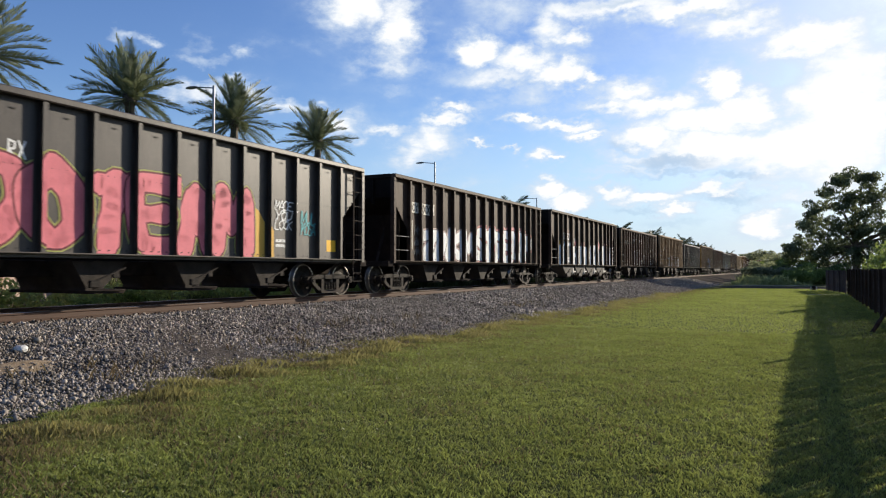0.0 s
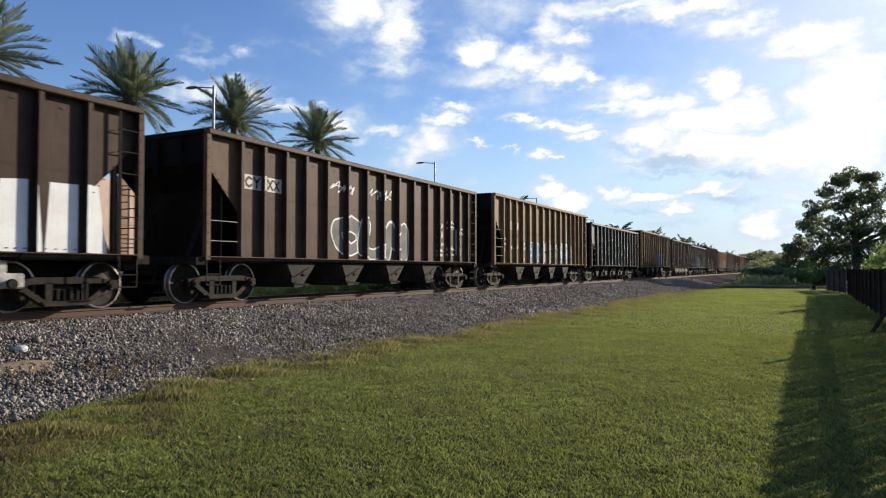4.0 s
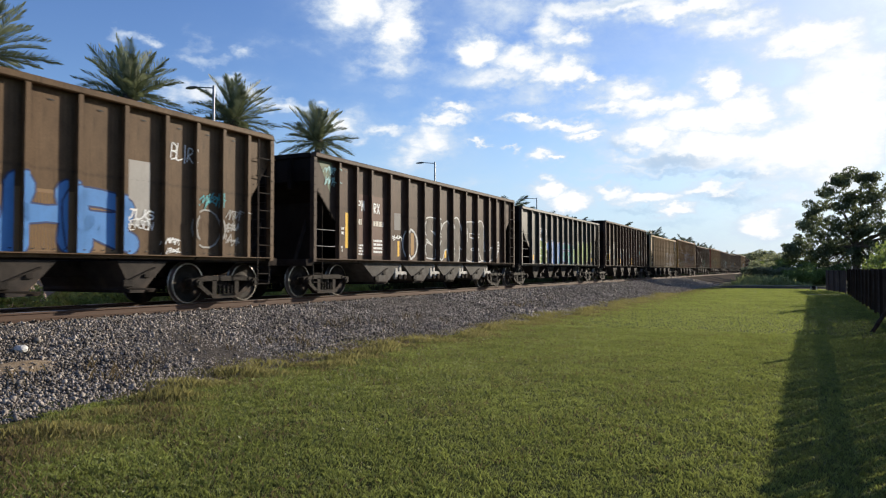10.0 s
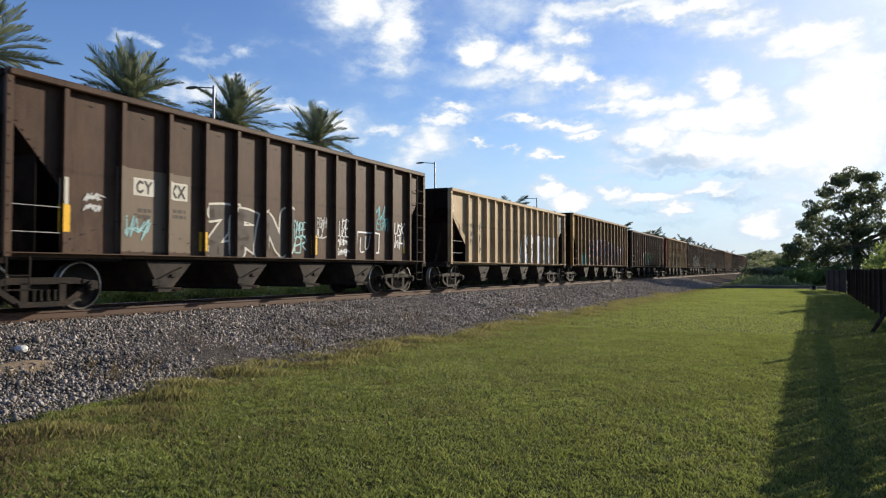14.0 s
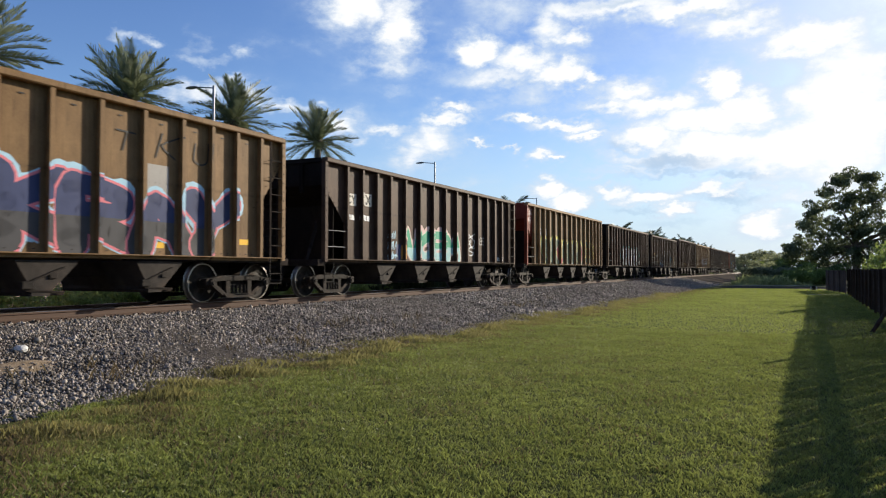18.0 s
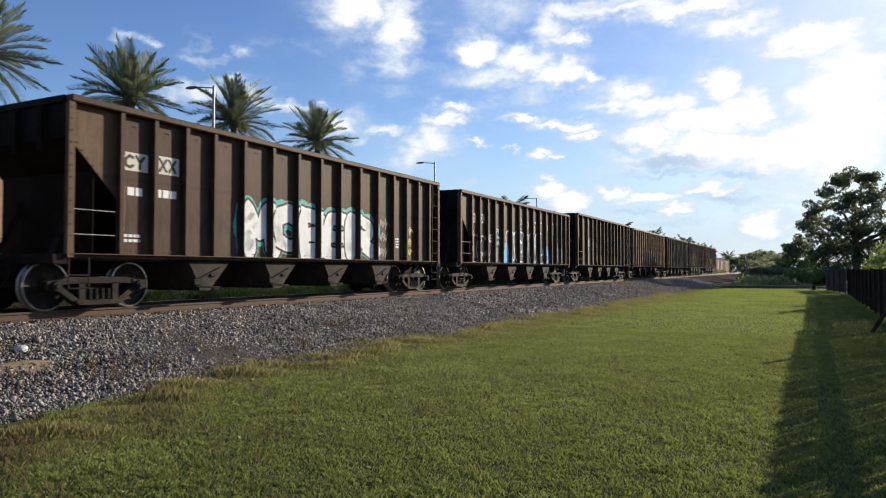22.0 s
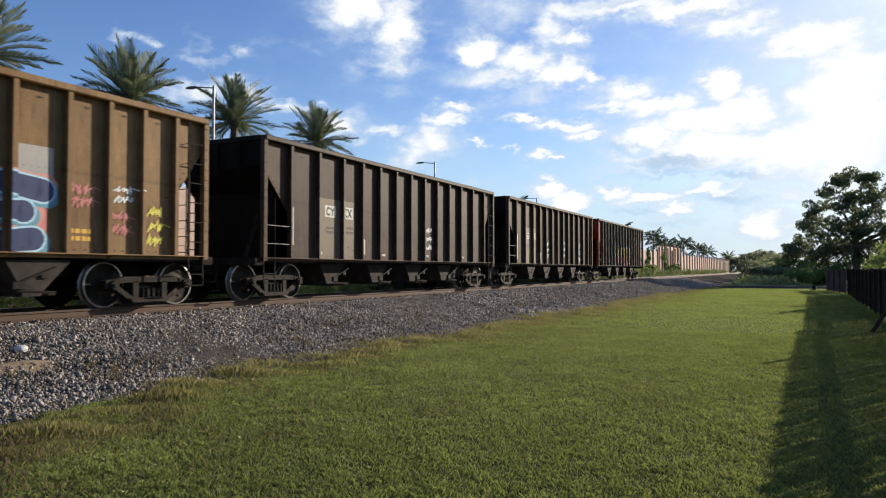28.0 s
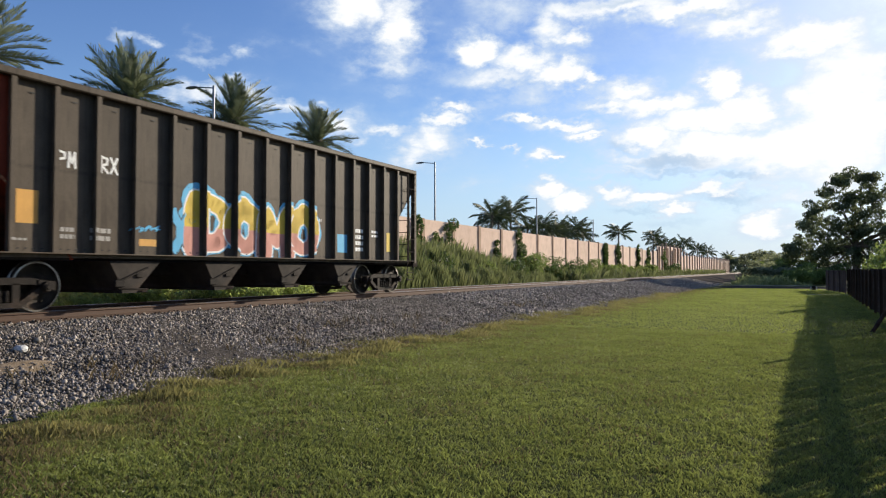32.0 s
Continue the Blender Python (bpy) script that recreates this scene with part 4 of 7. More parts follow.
        if chutes == "wide":
            gear = part("door_gear", cached("door_gear", lambda: quick("door_gear", GEAR, lambda bm: (box(bm, 1.24, 1.34, hw - 0.40, hw + 0.40, 0.44, 0.70, 0.03), box(bm, 1.30, 1.38, hw - 0.44, hw - 0.26, 0.50, 0.82, 0.02), box(bm, 1.20, 1.30, hw - 0.05, hw + 0.12, 0.66, 0.92, 0.02)))), None, ch, "pale worn door gear")
            for e in (-0.18, 0.16):
                part("gear_boss", cached(("boss", e), lambda: quick("gear_boss", UNDER, lambda bm: bar(bm, (1.33, hw + e, 0.52), (1.42, hw + e, 0.52), 0.085, 10))), None, gear)
    build_trucks(car)
    car["posts"] = 0
    return car, ys, half


# ---- paint on the sides: letters, spray pieces, placards; it lies on the panels and on the post faces ----
GLYPHS = {
    "A": [[(0, 0), (0.5, 1), (1, 0)], [(0.2, 0.35), (0.8, 0.35)]], "B": [[(0, 0), (0, 1), (0.8, 0.9), (0.75, 0.6), (0.1, 0.5), (0.95, 0.4), (0.8, 0.05), (0, 0)]],
    "C": [[(1, 0.85), (0.5, 1), (0, 0.6), (0.1, 0.15), (0.6, 0), (1, 0.2)]], "D": [[(0, 0), (0, 1), (0.7, 0.95), (1, 0.5), (0.7, 0.05), (0, 0)]],
    "E": [[(1, 1), (0, 1), (0, 0), (1, 0)], [(0, 0.5), (0.75, 0.5)]], "G": [[(1, 0.85), (0.5, 1), (0, 0.5), (0.5, 0), (1, 0.2), (1, 0.5), (0.6, 0.5)]],
    "H": [[(0, 0), (0.1, 1)], [(1, 0), (0.9, 1)], [(0, 0.5), (1, 0.55)]], "I": [[(0.5, 0), (0.5, 1)]], "J": [[(0.8, 1), (0.75, 0.2), (0.4, 0), (0, 0.3)], [(0.3, 1), (1, 1)]],
    "K": [[(0, 0), (0, 1)], [(1, 1), (0.1, 0.5), (1, 0)]], "L": [[(0, 1), (0.05, 0), (1, 0.05)]], "M": [[(0, 0), (0.1, 1), (0.5, 0.3), (0.9, 1), (1, 0)]],
    "N": [[(0, 0), (0.05, 1), (0.95, 0), (1, 1)]], "O": [[(0.5, 1), (0.05, 0.75), (0.05, 0.25), (0.5, 0), (0.95, 0.25), (0.95, 0.75), (0.5, 1)]],
    "P": [[(0, 0), (0, 1), (0.9, 0.9), (0.9, 0.55), (0, 0.45)]], "Q": [[(0.5, 1), (0, 0.5), (0.5, 0), (1, 0.5), (0.5, 1)], [(0.6, 0.3), (1, 0)]],
    "R": [[(0, 0), (0, 1), (0.9, 0.9), (0.85, 0.55), (0.1, 0.45), (1, 0)]], "S": [[(1, 0.9), (0.4, 1), (0.05, 0.75), (0.9, 0.35), (0.7, 0.02), (0, 0.1)]],
    "T": [[(0, 0.95), (1, 1)], [(0.5, 1), (0.45, 0)]], "U": [[(0, 1), (0.05, 0.2), (0.5, 0), (0.95, 0.2), (1, 1)]], "W": [[(0, 1), (0.2, 0), (0.5, 0.6), (0.8, 0), (1, 1)]],
    "X": [[(0, 0), (1, 1)], [(0, 1), (1, 0)]], "Y": [[(0, 1), (0.5, 0.5), (1, 1)], [(0.5, 0.5), (0.45, 0)]], "Z": [[(0, 0.95), (1, 1), (0.05, 0.05), (1, 0)]],
    "V": [[(0, 1), (0.5, 0), (1, 1)]], "F": [[(1, 1), (0, 1), (0, 0)], [(0, 0.5), (0.75, 0.5)]],
    "d": [[(0.9, 1), (0.9, 0), (0.2, 0.05), (0.1, 0.45), (0.9, 0.5)]],
}


# panel width left unpainted before a post, cut out to stand for its shadow
SHADE_STRIP = 0.13


def stroke_polys(line, width):
    """Convex pieces that cover a stroke: a quad for each leg and a disc at each joint; width is one number or one for each point."""
    out = []
    ws = width if isinstance(width, list) else [width] * len(line)
    for (ay, az), (by, bz), wa, wb in zip(line, line[1:], ws, ws[1:]):
        l = math.hypot(by - ay, bz - az) or 1e-6
        ny, nz = -(bz - az) / l / 2, (by - ay) / l / 2
        out.append([(ay + ny * wa, az + nz * wa), (by + ny * wb, bz + nz * wb), (by - ny * wb, bz - nz * wb), (ay - ny * wa, az - nz * wa)])
    for (y, z), w in zip(line, ws):
        out.append([(y + w / 2 * math.cos(k * math.pi / 6 + 0.26), z + w / 2 * math.sin(k * math.pi / 6 + 0.26)) for k in range(12)])
    return out


def flowing(line, steps=4):
    """A smooth curve through the points of a stroke."""
    if len(line) < 3:
        (ay, az), (by, bz) = line[0], line[-1]
        return [(ay + (by - ay) * k / 4, az + (bz - az) * k / 4) for k in range(5)]
    ends = [line[-2] if line[0] == line[-1] else line[0], *line, line[1] if line[0] == line[-1] else line[-1]]
    out = []
    for a, b, c, d in zip(ends, ends[1:], ends[2:], ends[3:]):
        for k in range(steps):
            t = k / steps
            m1 = [0.36 * (c[i] - a[i]) for i in (0, 1)]
            m2 = [0.36 * (d[i] - b[i]) for i in (0, 1)]
            h1, h2, h3, h4 = 2 * t ** 3 - 3 * t ** 2 + 1, t ** 3 - 2 * t ** 2 + t, -2 * t ** 3 + 3 * t ** 2, t ** 3 - t ** 2
            out.append(tuple(h1 * b[i] + h2 * m1[i] + h3 * c[i] + h4 * m2[i] for i in (0, 1)))
    return out + [line[-1]]


def cut(poly, axis, limit, keep_above):
    out = []
    for i in range(len(poly)):
        a, b = poly[i], poly[(i + 1) % len(poly)]
        ia, ib = (a[axis] >= limit) == keep_above, (b[axis] >= limit) == keep_above
        if ia:
            out.append(a)
        if ia != ib:
            f = (limit - a[axis]) / (b[axis] - a[axis])
            out.append((a[0] + f * (b[0] - a[0]), a[1] + f * (b[1] - a[1])))
    return out


def lay(c, name, polys, colour, lift, label="", bare_strip=0.012):
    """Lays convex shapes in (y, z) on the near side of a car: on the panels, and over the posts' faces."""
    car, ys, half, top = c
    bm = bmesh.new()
    # wide paint leaves bare the strip that each post shades, in place of shadow
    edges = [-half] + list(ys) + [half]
    cover = [(a + 0.012, b - bare_strip, PANEL_X + 0.0075 + lift) for a, b in zip(edges, edges[1:])] + [(y - 0.045, y + 0.045, POST_X + 0.0015 + lift) for y in ys]
    low = SILL_Z + 0.012
    count = 0
    for lo, hi, x in cover:
        for p in polys:
            if max(v[0] for v in p) < lo or min(v[0] for v in p) > hi:
                continue
            q = p
            for axis, limit, above in ((0, lo, True), (0, hi, False), (1, low, True), (1, top - 0.16, False)):
                q = cut(q, axis, limit, above) if len(q) >= 3 else []
            if len(q) >= 3:
                area = sum(q[i][0] * q[(i + 1) % len(q)][1] - q[(i + 1) % len(q)][0] * q[i][1] for i in range(len(q)))
                if abs(area) < 1e-5:
                    continue
                vs = [bm.verts.new((x + count * 1e-6, y, z)) for y, z in (q if area > 0 else q[::-1])]
                bm.faces.new(vs)
                count += 1
    if count:
        return part(name, bm, SPRAY[colour], car, label)
    bm.free()


def patch(c, y0, y1, z0, z1, colour):
    """A painted or renewed rectangle of the side."""
    lay(c, "painted_patch", [[(y0, z0), (y1, z0), (y1, z1), (y0, z1)]], colour, 0.0015, colour.replace("_", " ") + " painted patch")


def bars(c, y0, y1, z0, z1, colour):
    """Small stencilled lines that cannot be read."""
    digits = z0 > 1.9 and z1 - z0 < 0.36
    rows = 1 if digits or z1 - z0 < 0.14 else (2 if z1 - z0 < 0.33 else 4)
    h = (z1 - z0) / rows
    polys = []
    rng = random.Random(int(1000 * (y0 + z0)) & 4095)
    for k in range(rows):
        y = y0
        while y < y1 - 0.01:
            w = min(0.19 if digits else rng.uniform(0.06, 0.16), y1 - y)
            polys.append([(y, z0 + k * h + 0.2 * h), (y + w * 0.8, z0 + k * h + 0.2 * h), (y + w * 0.8, z0 + k * h + 0.8 * h), (y, z0 + k * h + 0.8 * h)])
            y += w
    made = lay(c, "stencil_text", polys, colour, 0.004)
    if made:
        tagged(made, kind="stuff")


def mark(c, y0, y1, z0, z1, text, colour, ground=""):
    """Owner's letters, on a painted ground where the car has one."""
    if ground:
        lay(c, "letter_ground", [[(y0 - 0.03, z0 - 0.02), (y1 + 0.03, z0 - 0.02), (y1 + 0.03, z1 + 0.02), (y0 - 0.03, z1 + 0.02)]], ground, 0.003, ground + " painted ground of the letters")
        y0, y1, z0, z1 = y0 + 0.05 * (y1 - y0), y1 - 0.05 * (y1 - y0), z0 + 0.14 * (z1 - z0), z1 - 0.14 * (z1 - z0)
    n = len(text)
    w = (y1 - y0) / n
    for k, ch in enumerate(text):
        polys = []
        for line in GLYPHS[ch]:
            polys += stroke_polys([(y0 + k * w + 0.14 * w + y * w * 0.70, z0 + z * (z1 - z0)) for y, z in line], 0.23 * w)
        lay(c, "letter", polys, colour, 0.006)


def piece(c, y0, y1, z0, z1, word, fill, outline, halo, low="", cloudy=True, depth="", line=0.0):
    """A sprayed piece of fat, interlocking letters: outline, fill, a rim, at times a cloud of colour and a drop shadow."""
    z0 = SILL_Z + 0.03
    rng = random.Random(word + fill)
    n = len(word)
    w = (y1 - y0) / n
    h = z1 - z0
    thick = min(0.44 * w, 0.34 * h)
    edge = line or max(0.024, 0.085 * thick)
    letters = []
    for k, ch in enumerate(word):
        dz, tilt, grow, bow = rng.uniform(-0.05, 0.04) * h, rng.uniform(-0.16, 0.24) * w, rng.uniform(1.12, 1.34), rng.uniform(-0.06, 0.06) * w
        letter = []
        for line in GLYPHS[ch]:
            raw = [(y0 + k * w + thick * 0.36 + y * (w * grow - thick * 0.85) + tilt * (z - 0.5) + rng.uniform(-0.05, 0.05) * w, z0 + thick * 0.45 + dz + (z + rng.uniform(-0.05, 0.05)) * (h - thick * 0.95)) for y, z in line]
            curve = flowing(raw)
            widths, m = [], len(curve) - 1
            for i, (y, z) in enumerate(curve):
                a, b = curve[max(0, i - 1)], curve[min(m, i + 1)]
                l = math.hypot(b[0] - a[0], b[1] - a[1]) or 1e-6
                upright = abs(b[1] - a[1]) / l
                widths.append(thick * (0.74 + 0.34 * upright) * (1.0 + 0.16 * math.cos(math.pi * 2 * i / max(1, m))))
            letter.append((curve, widths))
        letters.append(letter)

    def body(letter, more, dy=0.0, dz=0.0):
        return [p for curve, widths in letter for p in stroke_polys([(y + dy, z + dz) for y, z in curve], [v + more for v in widths])]
    if halo:
        if cloudy:
            cloud = []
            for letter in letters:
                for curve, widths in letter:
                    for (y, z), v in zip(curve[::2], widths[::2]):
                        if z > z0 + 0.35 * h:
                            r = v * 0.5 + rng.uniform(0.07, 0.20)
                            cloud.append([(y + r * math.cos(a * 0.5236), z + r * math.sin(a * 0.5236)) for a in range(12)])
            lay(c, "spray_cloud", cloud, halo, 0.0045, halo.replace("_", " ") + " sprayed cloud", SHADE_STRIP)
        lay(c, "letter_rim", [p for letter in letters for p in body(letter, 2 * edge + 0.055)], halo, 0.0055, "", SHADE_STRIP)
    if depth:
        lay(c, "letter_depth", [p for letter in letters for s in (0.03, 0.07) for p in body(letter, 2 * edge, s, -s)], depth, 0.006, depth.replace("_", " ") + " drop shadow of the letters", SHADE_STRIP)
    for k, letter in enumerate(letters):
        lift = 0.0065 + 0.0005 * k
        lay(c, "letter_outline", body(letter, 2 * edge), outline, lift, outline.replace("_", " ") + " sprayed outline", SHADE_STRIP)
        lay(c, "letter", body(letter, 0.0), fill, lift + 0.0002, fill.replace("_", " ") + " sprayed letter", SHADE_STRIP)
        if low:
            mid = z0 + (0.38 + 0.12 * rng.random()) * h
            lay(c, "letter_fade", [q for p in body(letter, 0.0) for q in [cut(p, 1, mid, False)] if len(q) > 2], low, lift + 0.0003, low.replace("_", " ") + " lower half of a sprayed letter", SHADE_STRIP)


def words(c, y0, y1, z0, z1, lines, colour):
    """A thin hand-sprayed tag whose words can be read, line under line, each letter by itself."""
    rows = lines.split()
    h = (z1 - z0) / len(rows)
    rng = random.Random(lines)
    for r, text in enumerate(rows):
        base = z1 - (r + 1) * h
        w = (y1 - y0) / len(text)
        for k, ch in enumerate(text):
            dz = rng.uniform(-0.06, 0.06) * h
            polys = []
            for line in GLYPHS[ch]:
                polys += stroke_polys(flowing([(y0 + k * w + (0.0 + 0.94 * y + 0.22 * z + rng.uniform(-0.10, 0.10)) * w, base + dz + (0.04 + 0.92 * z + rng.uniform(-0.10, 0.10)) * h) for y, z in line], 3), min(0.036, 0.13 * w + 0.008))
            lay(c, "tag_letter", polys, colour, 0.0125, colour.replace("_", " ") + " sprayed letter")


def disc(c, y, z, r, colour):
    lay(c, "sprayed_dot", [[(y + r * math.cos(k * 0.3927), z + r * math.sin(k * 0.3927)) for k in range(16)]], colour, 0.0118, colour.replace("_", " ") + " sprayed dot")


def curl(c, y, z, r, turns, colour, width=0.035):
    """A sprayed ring or spiral."""
    n = int(14 * turns)
    pts = [(y + r * (1 - 0.8 * k / n * (turns > 1)) * math.cos(k * 0.449), z + r * (1 - 0.8 * k / n * (turns > 1)) * math.sin(k * 0.449)) for k in range(n + 1)]
    lay(c, "sprayed_curl", stroke_polys(pts, width), colour, 0.0122, colour.replace("_", " ") + " sprayed curl")


def area(c, pts, colour):
    """A painted area of any convex outline."""
    lay(c, "painted_area", [pts], colour, 0.0020, colour.replace("_", " ") + " painted area", SHADE_STRIP)


def scrawl(c, y0, y1, z0, z1, colour):
    """A quick one-line tag: slashing peaks and hooks of a thin sprayed line."""
    rng = random.Random(int(1000 * (y0 + 7 * z1)) & 8191)
    polys = []
    tall = (z1 - z0) / max(0.2, y1 - y0)
    rows = 1 if tall < 0.7 else (2 if tall < 1.3 else 3)
    wide = 0.024 if y1 - y0 < 1.2 else 0.034
    for r in range(rows):
        b0, b1 = z0 + (z1 - z0) * r / rows, z0 + (z1 - z0) * (r + 0.92) / rows
        peaks = rng.randint(5, 7)
        pts = []
        for k in range(2 * peaks + 1):
            f = k / (2 * peaks)
            up = k % 2
            y = y0 + (y1 - y0) * (0.04 + 0.88 * f + (0.10 if up else -0.04) + rng.uniform(-0.09, 0.09))
            z = b0 + (b1 - b0) * (rng.uniform(0.62, 1.0) if up else rng.uniform(0.0, 0.38))
            pts.append((y, z))
        polys += stroke_polys(flowing(pts, 3), wide)
        for _ in range(2):
            y, lean = rng.uniform(y0, y1 - 0.1 * (y1 - y0)), rng.uniform(-0.05, 0.12)
            mid = (b0 + b1) / 2 + rng.uniform(-0.2, 0.2) * (b1 - b0)
            polys += stroke_polys(flowing([(y, mid), (y + 0.12 * (y1 - y0), mid + 0.12 * (b1 - b0)), (y + 0.34 * (y1 - y0) + lean, mid - 0.06 * (b1 - b0))], 3), wide)
    tagged(lay(c, "sprayed_tag", polys, colour, 0.0125, colour.replace("_", " ") + " sprayed tag"), kind="stuff")


def rivets(c, zigzag, grain):
    """Rows of rivet heads and drain slots along the side, and the weld line across the panels."""
    car, ys, half, top = c
    polys = []
    for a, b in zip(ys, ys[1:]):
        m = (a + b) / 2
        for k in range(grain):
            y = a + 0.10 + (b - a - 0.2) * (k + 0.5) / grain
            polys.append([(y - 0.022, SILL_Z + 0.055), (y + 0.022, SILL_Z + 0.065), (y + 0.022, SILL_Z + 0.088), (y - 0.022, SILL_Z + 0.078)])
        polys.append([(m - 0.05, top - 0.33), (m + 0.05, top - 0.335), (m + 0.05, top - 0.31), (m - 0.05, top - 0.305)])
        for k in range(7):
            y = a + 0.07 + (b - a - 0.14) * k / 6
            polys.append([(y - 0.008, 2.52), (y + 0.008, 2.52), (y + 0.008, 2.534), (y - 0.008, 2.534)])
    if zigzag:
        for k in range(56):
            y = ys[0] + (ys[-1] - ys[0]) * k / 55
            u = (k % 14) / 7.0
            z = SILL_Z + 0.18 + 0.62 * (u if u < 1 else 2 - u)
            polys.append([(y - 0.03, z - 0.016), (y + 0.03, z - 0.004), (y + 0.03, z + 0.02), (y - 0.03, z + 0.008)])
    tagged(lay(c, "rivet_rows", polys, "dark", 0.0136), kind="stuff")
    # rivets down the corner posts and along the slope sheet
    knobs = bmesh.new()
    for e in (-1, 1):
        for k in range(12):
            z = 1.35 + (top - 1.6) * k / 11
            box(knobs, POST_X, POST_X + 0.008, e * half - 0.03, e * half - 0.005, z, z + 0.025)
        for k in range(9):
            f = k / 8
            y, z = -half + 0.08 + 0.86 * f, top - 0.74 - f * (top - 0.74 - (SILL_Z + 0.56 * (top - SILL_Z) - 0.52))
            box(knobs, PANEL_X + 0.006, PANEL_X + 0.016, -e * y - 0.02, -e * y + 0.02, z + 0.03, z + 0.05)
    tagged(part("corner_rivets", knobs, UNDER, car), kind="stuff")


LOOK = {
    "black": "black open-top hopper car with spray-painted side",
    "dark_brown": "dark brown open-top hopper car with sprayed letters",
    "brown": "weathered brown open-top hopper car with sprayed tags",
    "umber": "weathered umber-brown hopper car with faded sprayed colours",
    "grey_brown": "grey-brown ribbed open-top hopper car with sprayed tags",
    "tan": "tan ribbed open-top hopper car with faded graffiti",
    "cream": "cream open-top hopper car with white sprayed letters",
}
# paint, end paint, top, posts, chutes, half length
FLEET = (
    ("black", "black", 3.78, "even", "narrow", 7.12), ("dark_brown", "dark_brown", 3.86, "ribbed", "narrow", 7.12), ("dark_brown", "dark_brown", 3.95, "long", "wide", 7.35),
    ("brown", "umber", 3.88, "ribbed", "narrow", 7.12), ("tan", "tan", 4.06, "tan", "round", 7.20), ("black", "black", 3.74, "even", "round", 7.12),
    ("umber", "ochre", 4.06, "tan", "narrow", 7.20), ("brown", "dark_brown", 3.92, "long", "wide", 7.35), ("black", "black", 3.76, "even", "round", 7.12),
    ("brown", "brown", 4.10, "plain", "narrow", 7.12), ("cream", "cream", 3.84, "cream", "narrow", 7.12), ("tan", "ochre", 4.06, "tan", "narrow", 7.20),
    ("brown", "brown", 3.86, "ribbed", "narrow", 7.12), ("tan", "red", 3.98, "ribbed", "narrow", 7.12), ("brown", "umber", 3.90, "ribbed", "narrow", 7.12),
    ("brown", "umber", 3.86, "ribbed", "narrow", 7.12), ("brown", "brown", 4.12, "plain", "narrow", 7.12), ("tan", "tan", 4.06, "tan", "narrow", 7.20),
    ("dark_brown", "brown", 4.06, "plain", "narrow", 7.12), ("brown", "brown", 4.08, "plain", "narrow", 7.12), ("grey_brown", "red", 4.10, "last", "narrow", 7.35),
)
SHIFT = (-0.33, -0.30, -0.11, 0.08, 0.35, 0.03, -0.03, 0.19, -0.33, -0.29, 0.07, -0.06, 0.0, -0.07, 0.0, 0.09, 0.08, -0.18, 0.0, 0.0, 0.06)
COUPLED = 16.05
CARS = []
for k, row in enumerate(FLEET):
    made, posts_y, half_len = build_car((*row, LOOK[row[0]]))
    CARS.append((made, posts_y, half_len, row[2]))


for k, c in enumerate(CARS):
    rivets(c, k in (9, 16, 18, 19), 3 if k % 2 else 4)


def travelled(t):
    """How far the train has rolled, in metres; it slows a little."""
    return 10.1255 * t - 0.00544 * t * t


def car_y(k, t):
    return 10.54 + COUPLED * k + SHIFT[k] - travelled(t)


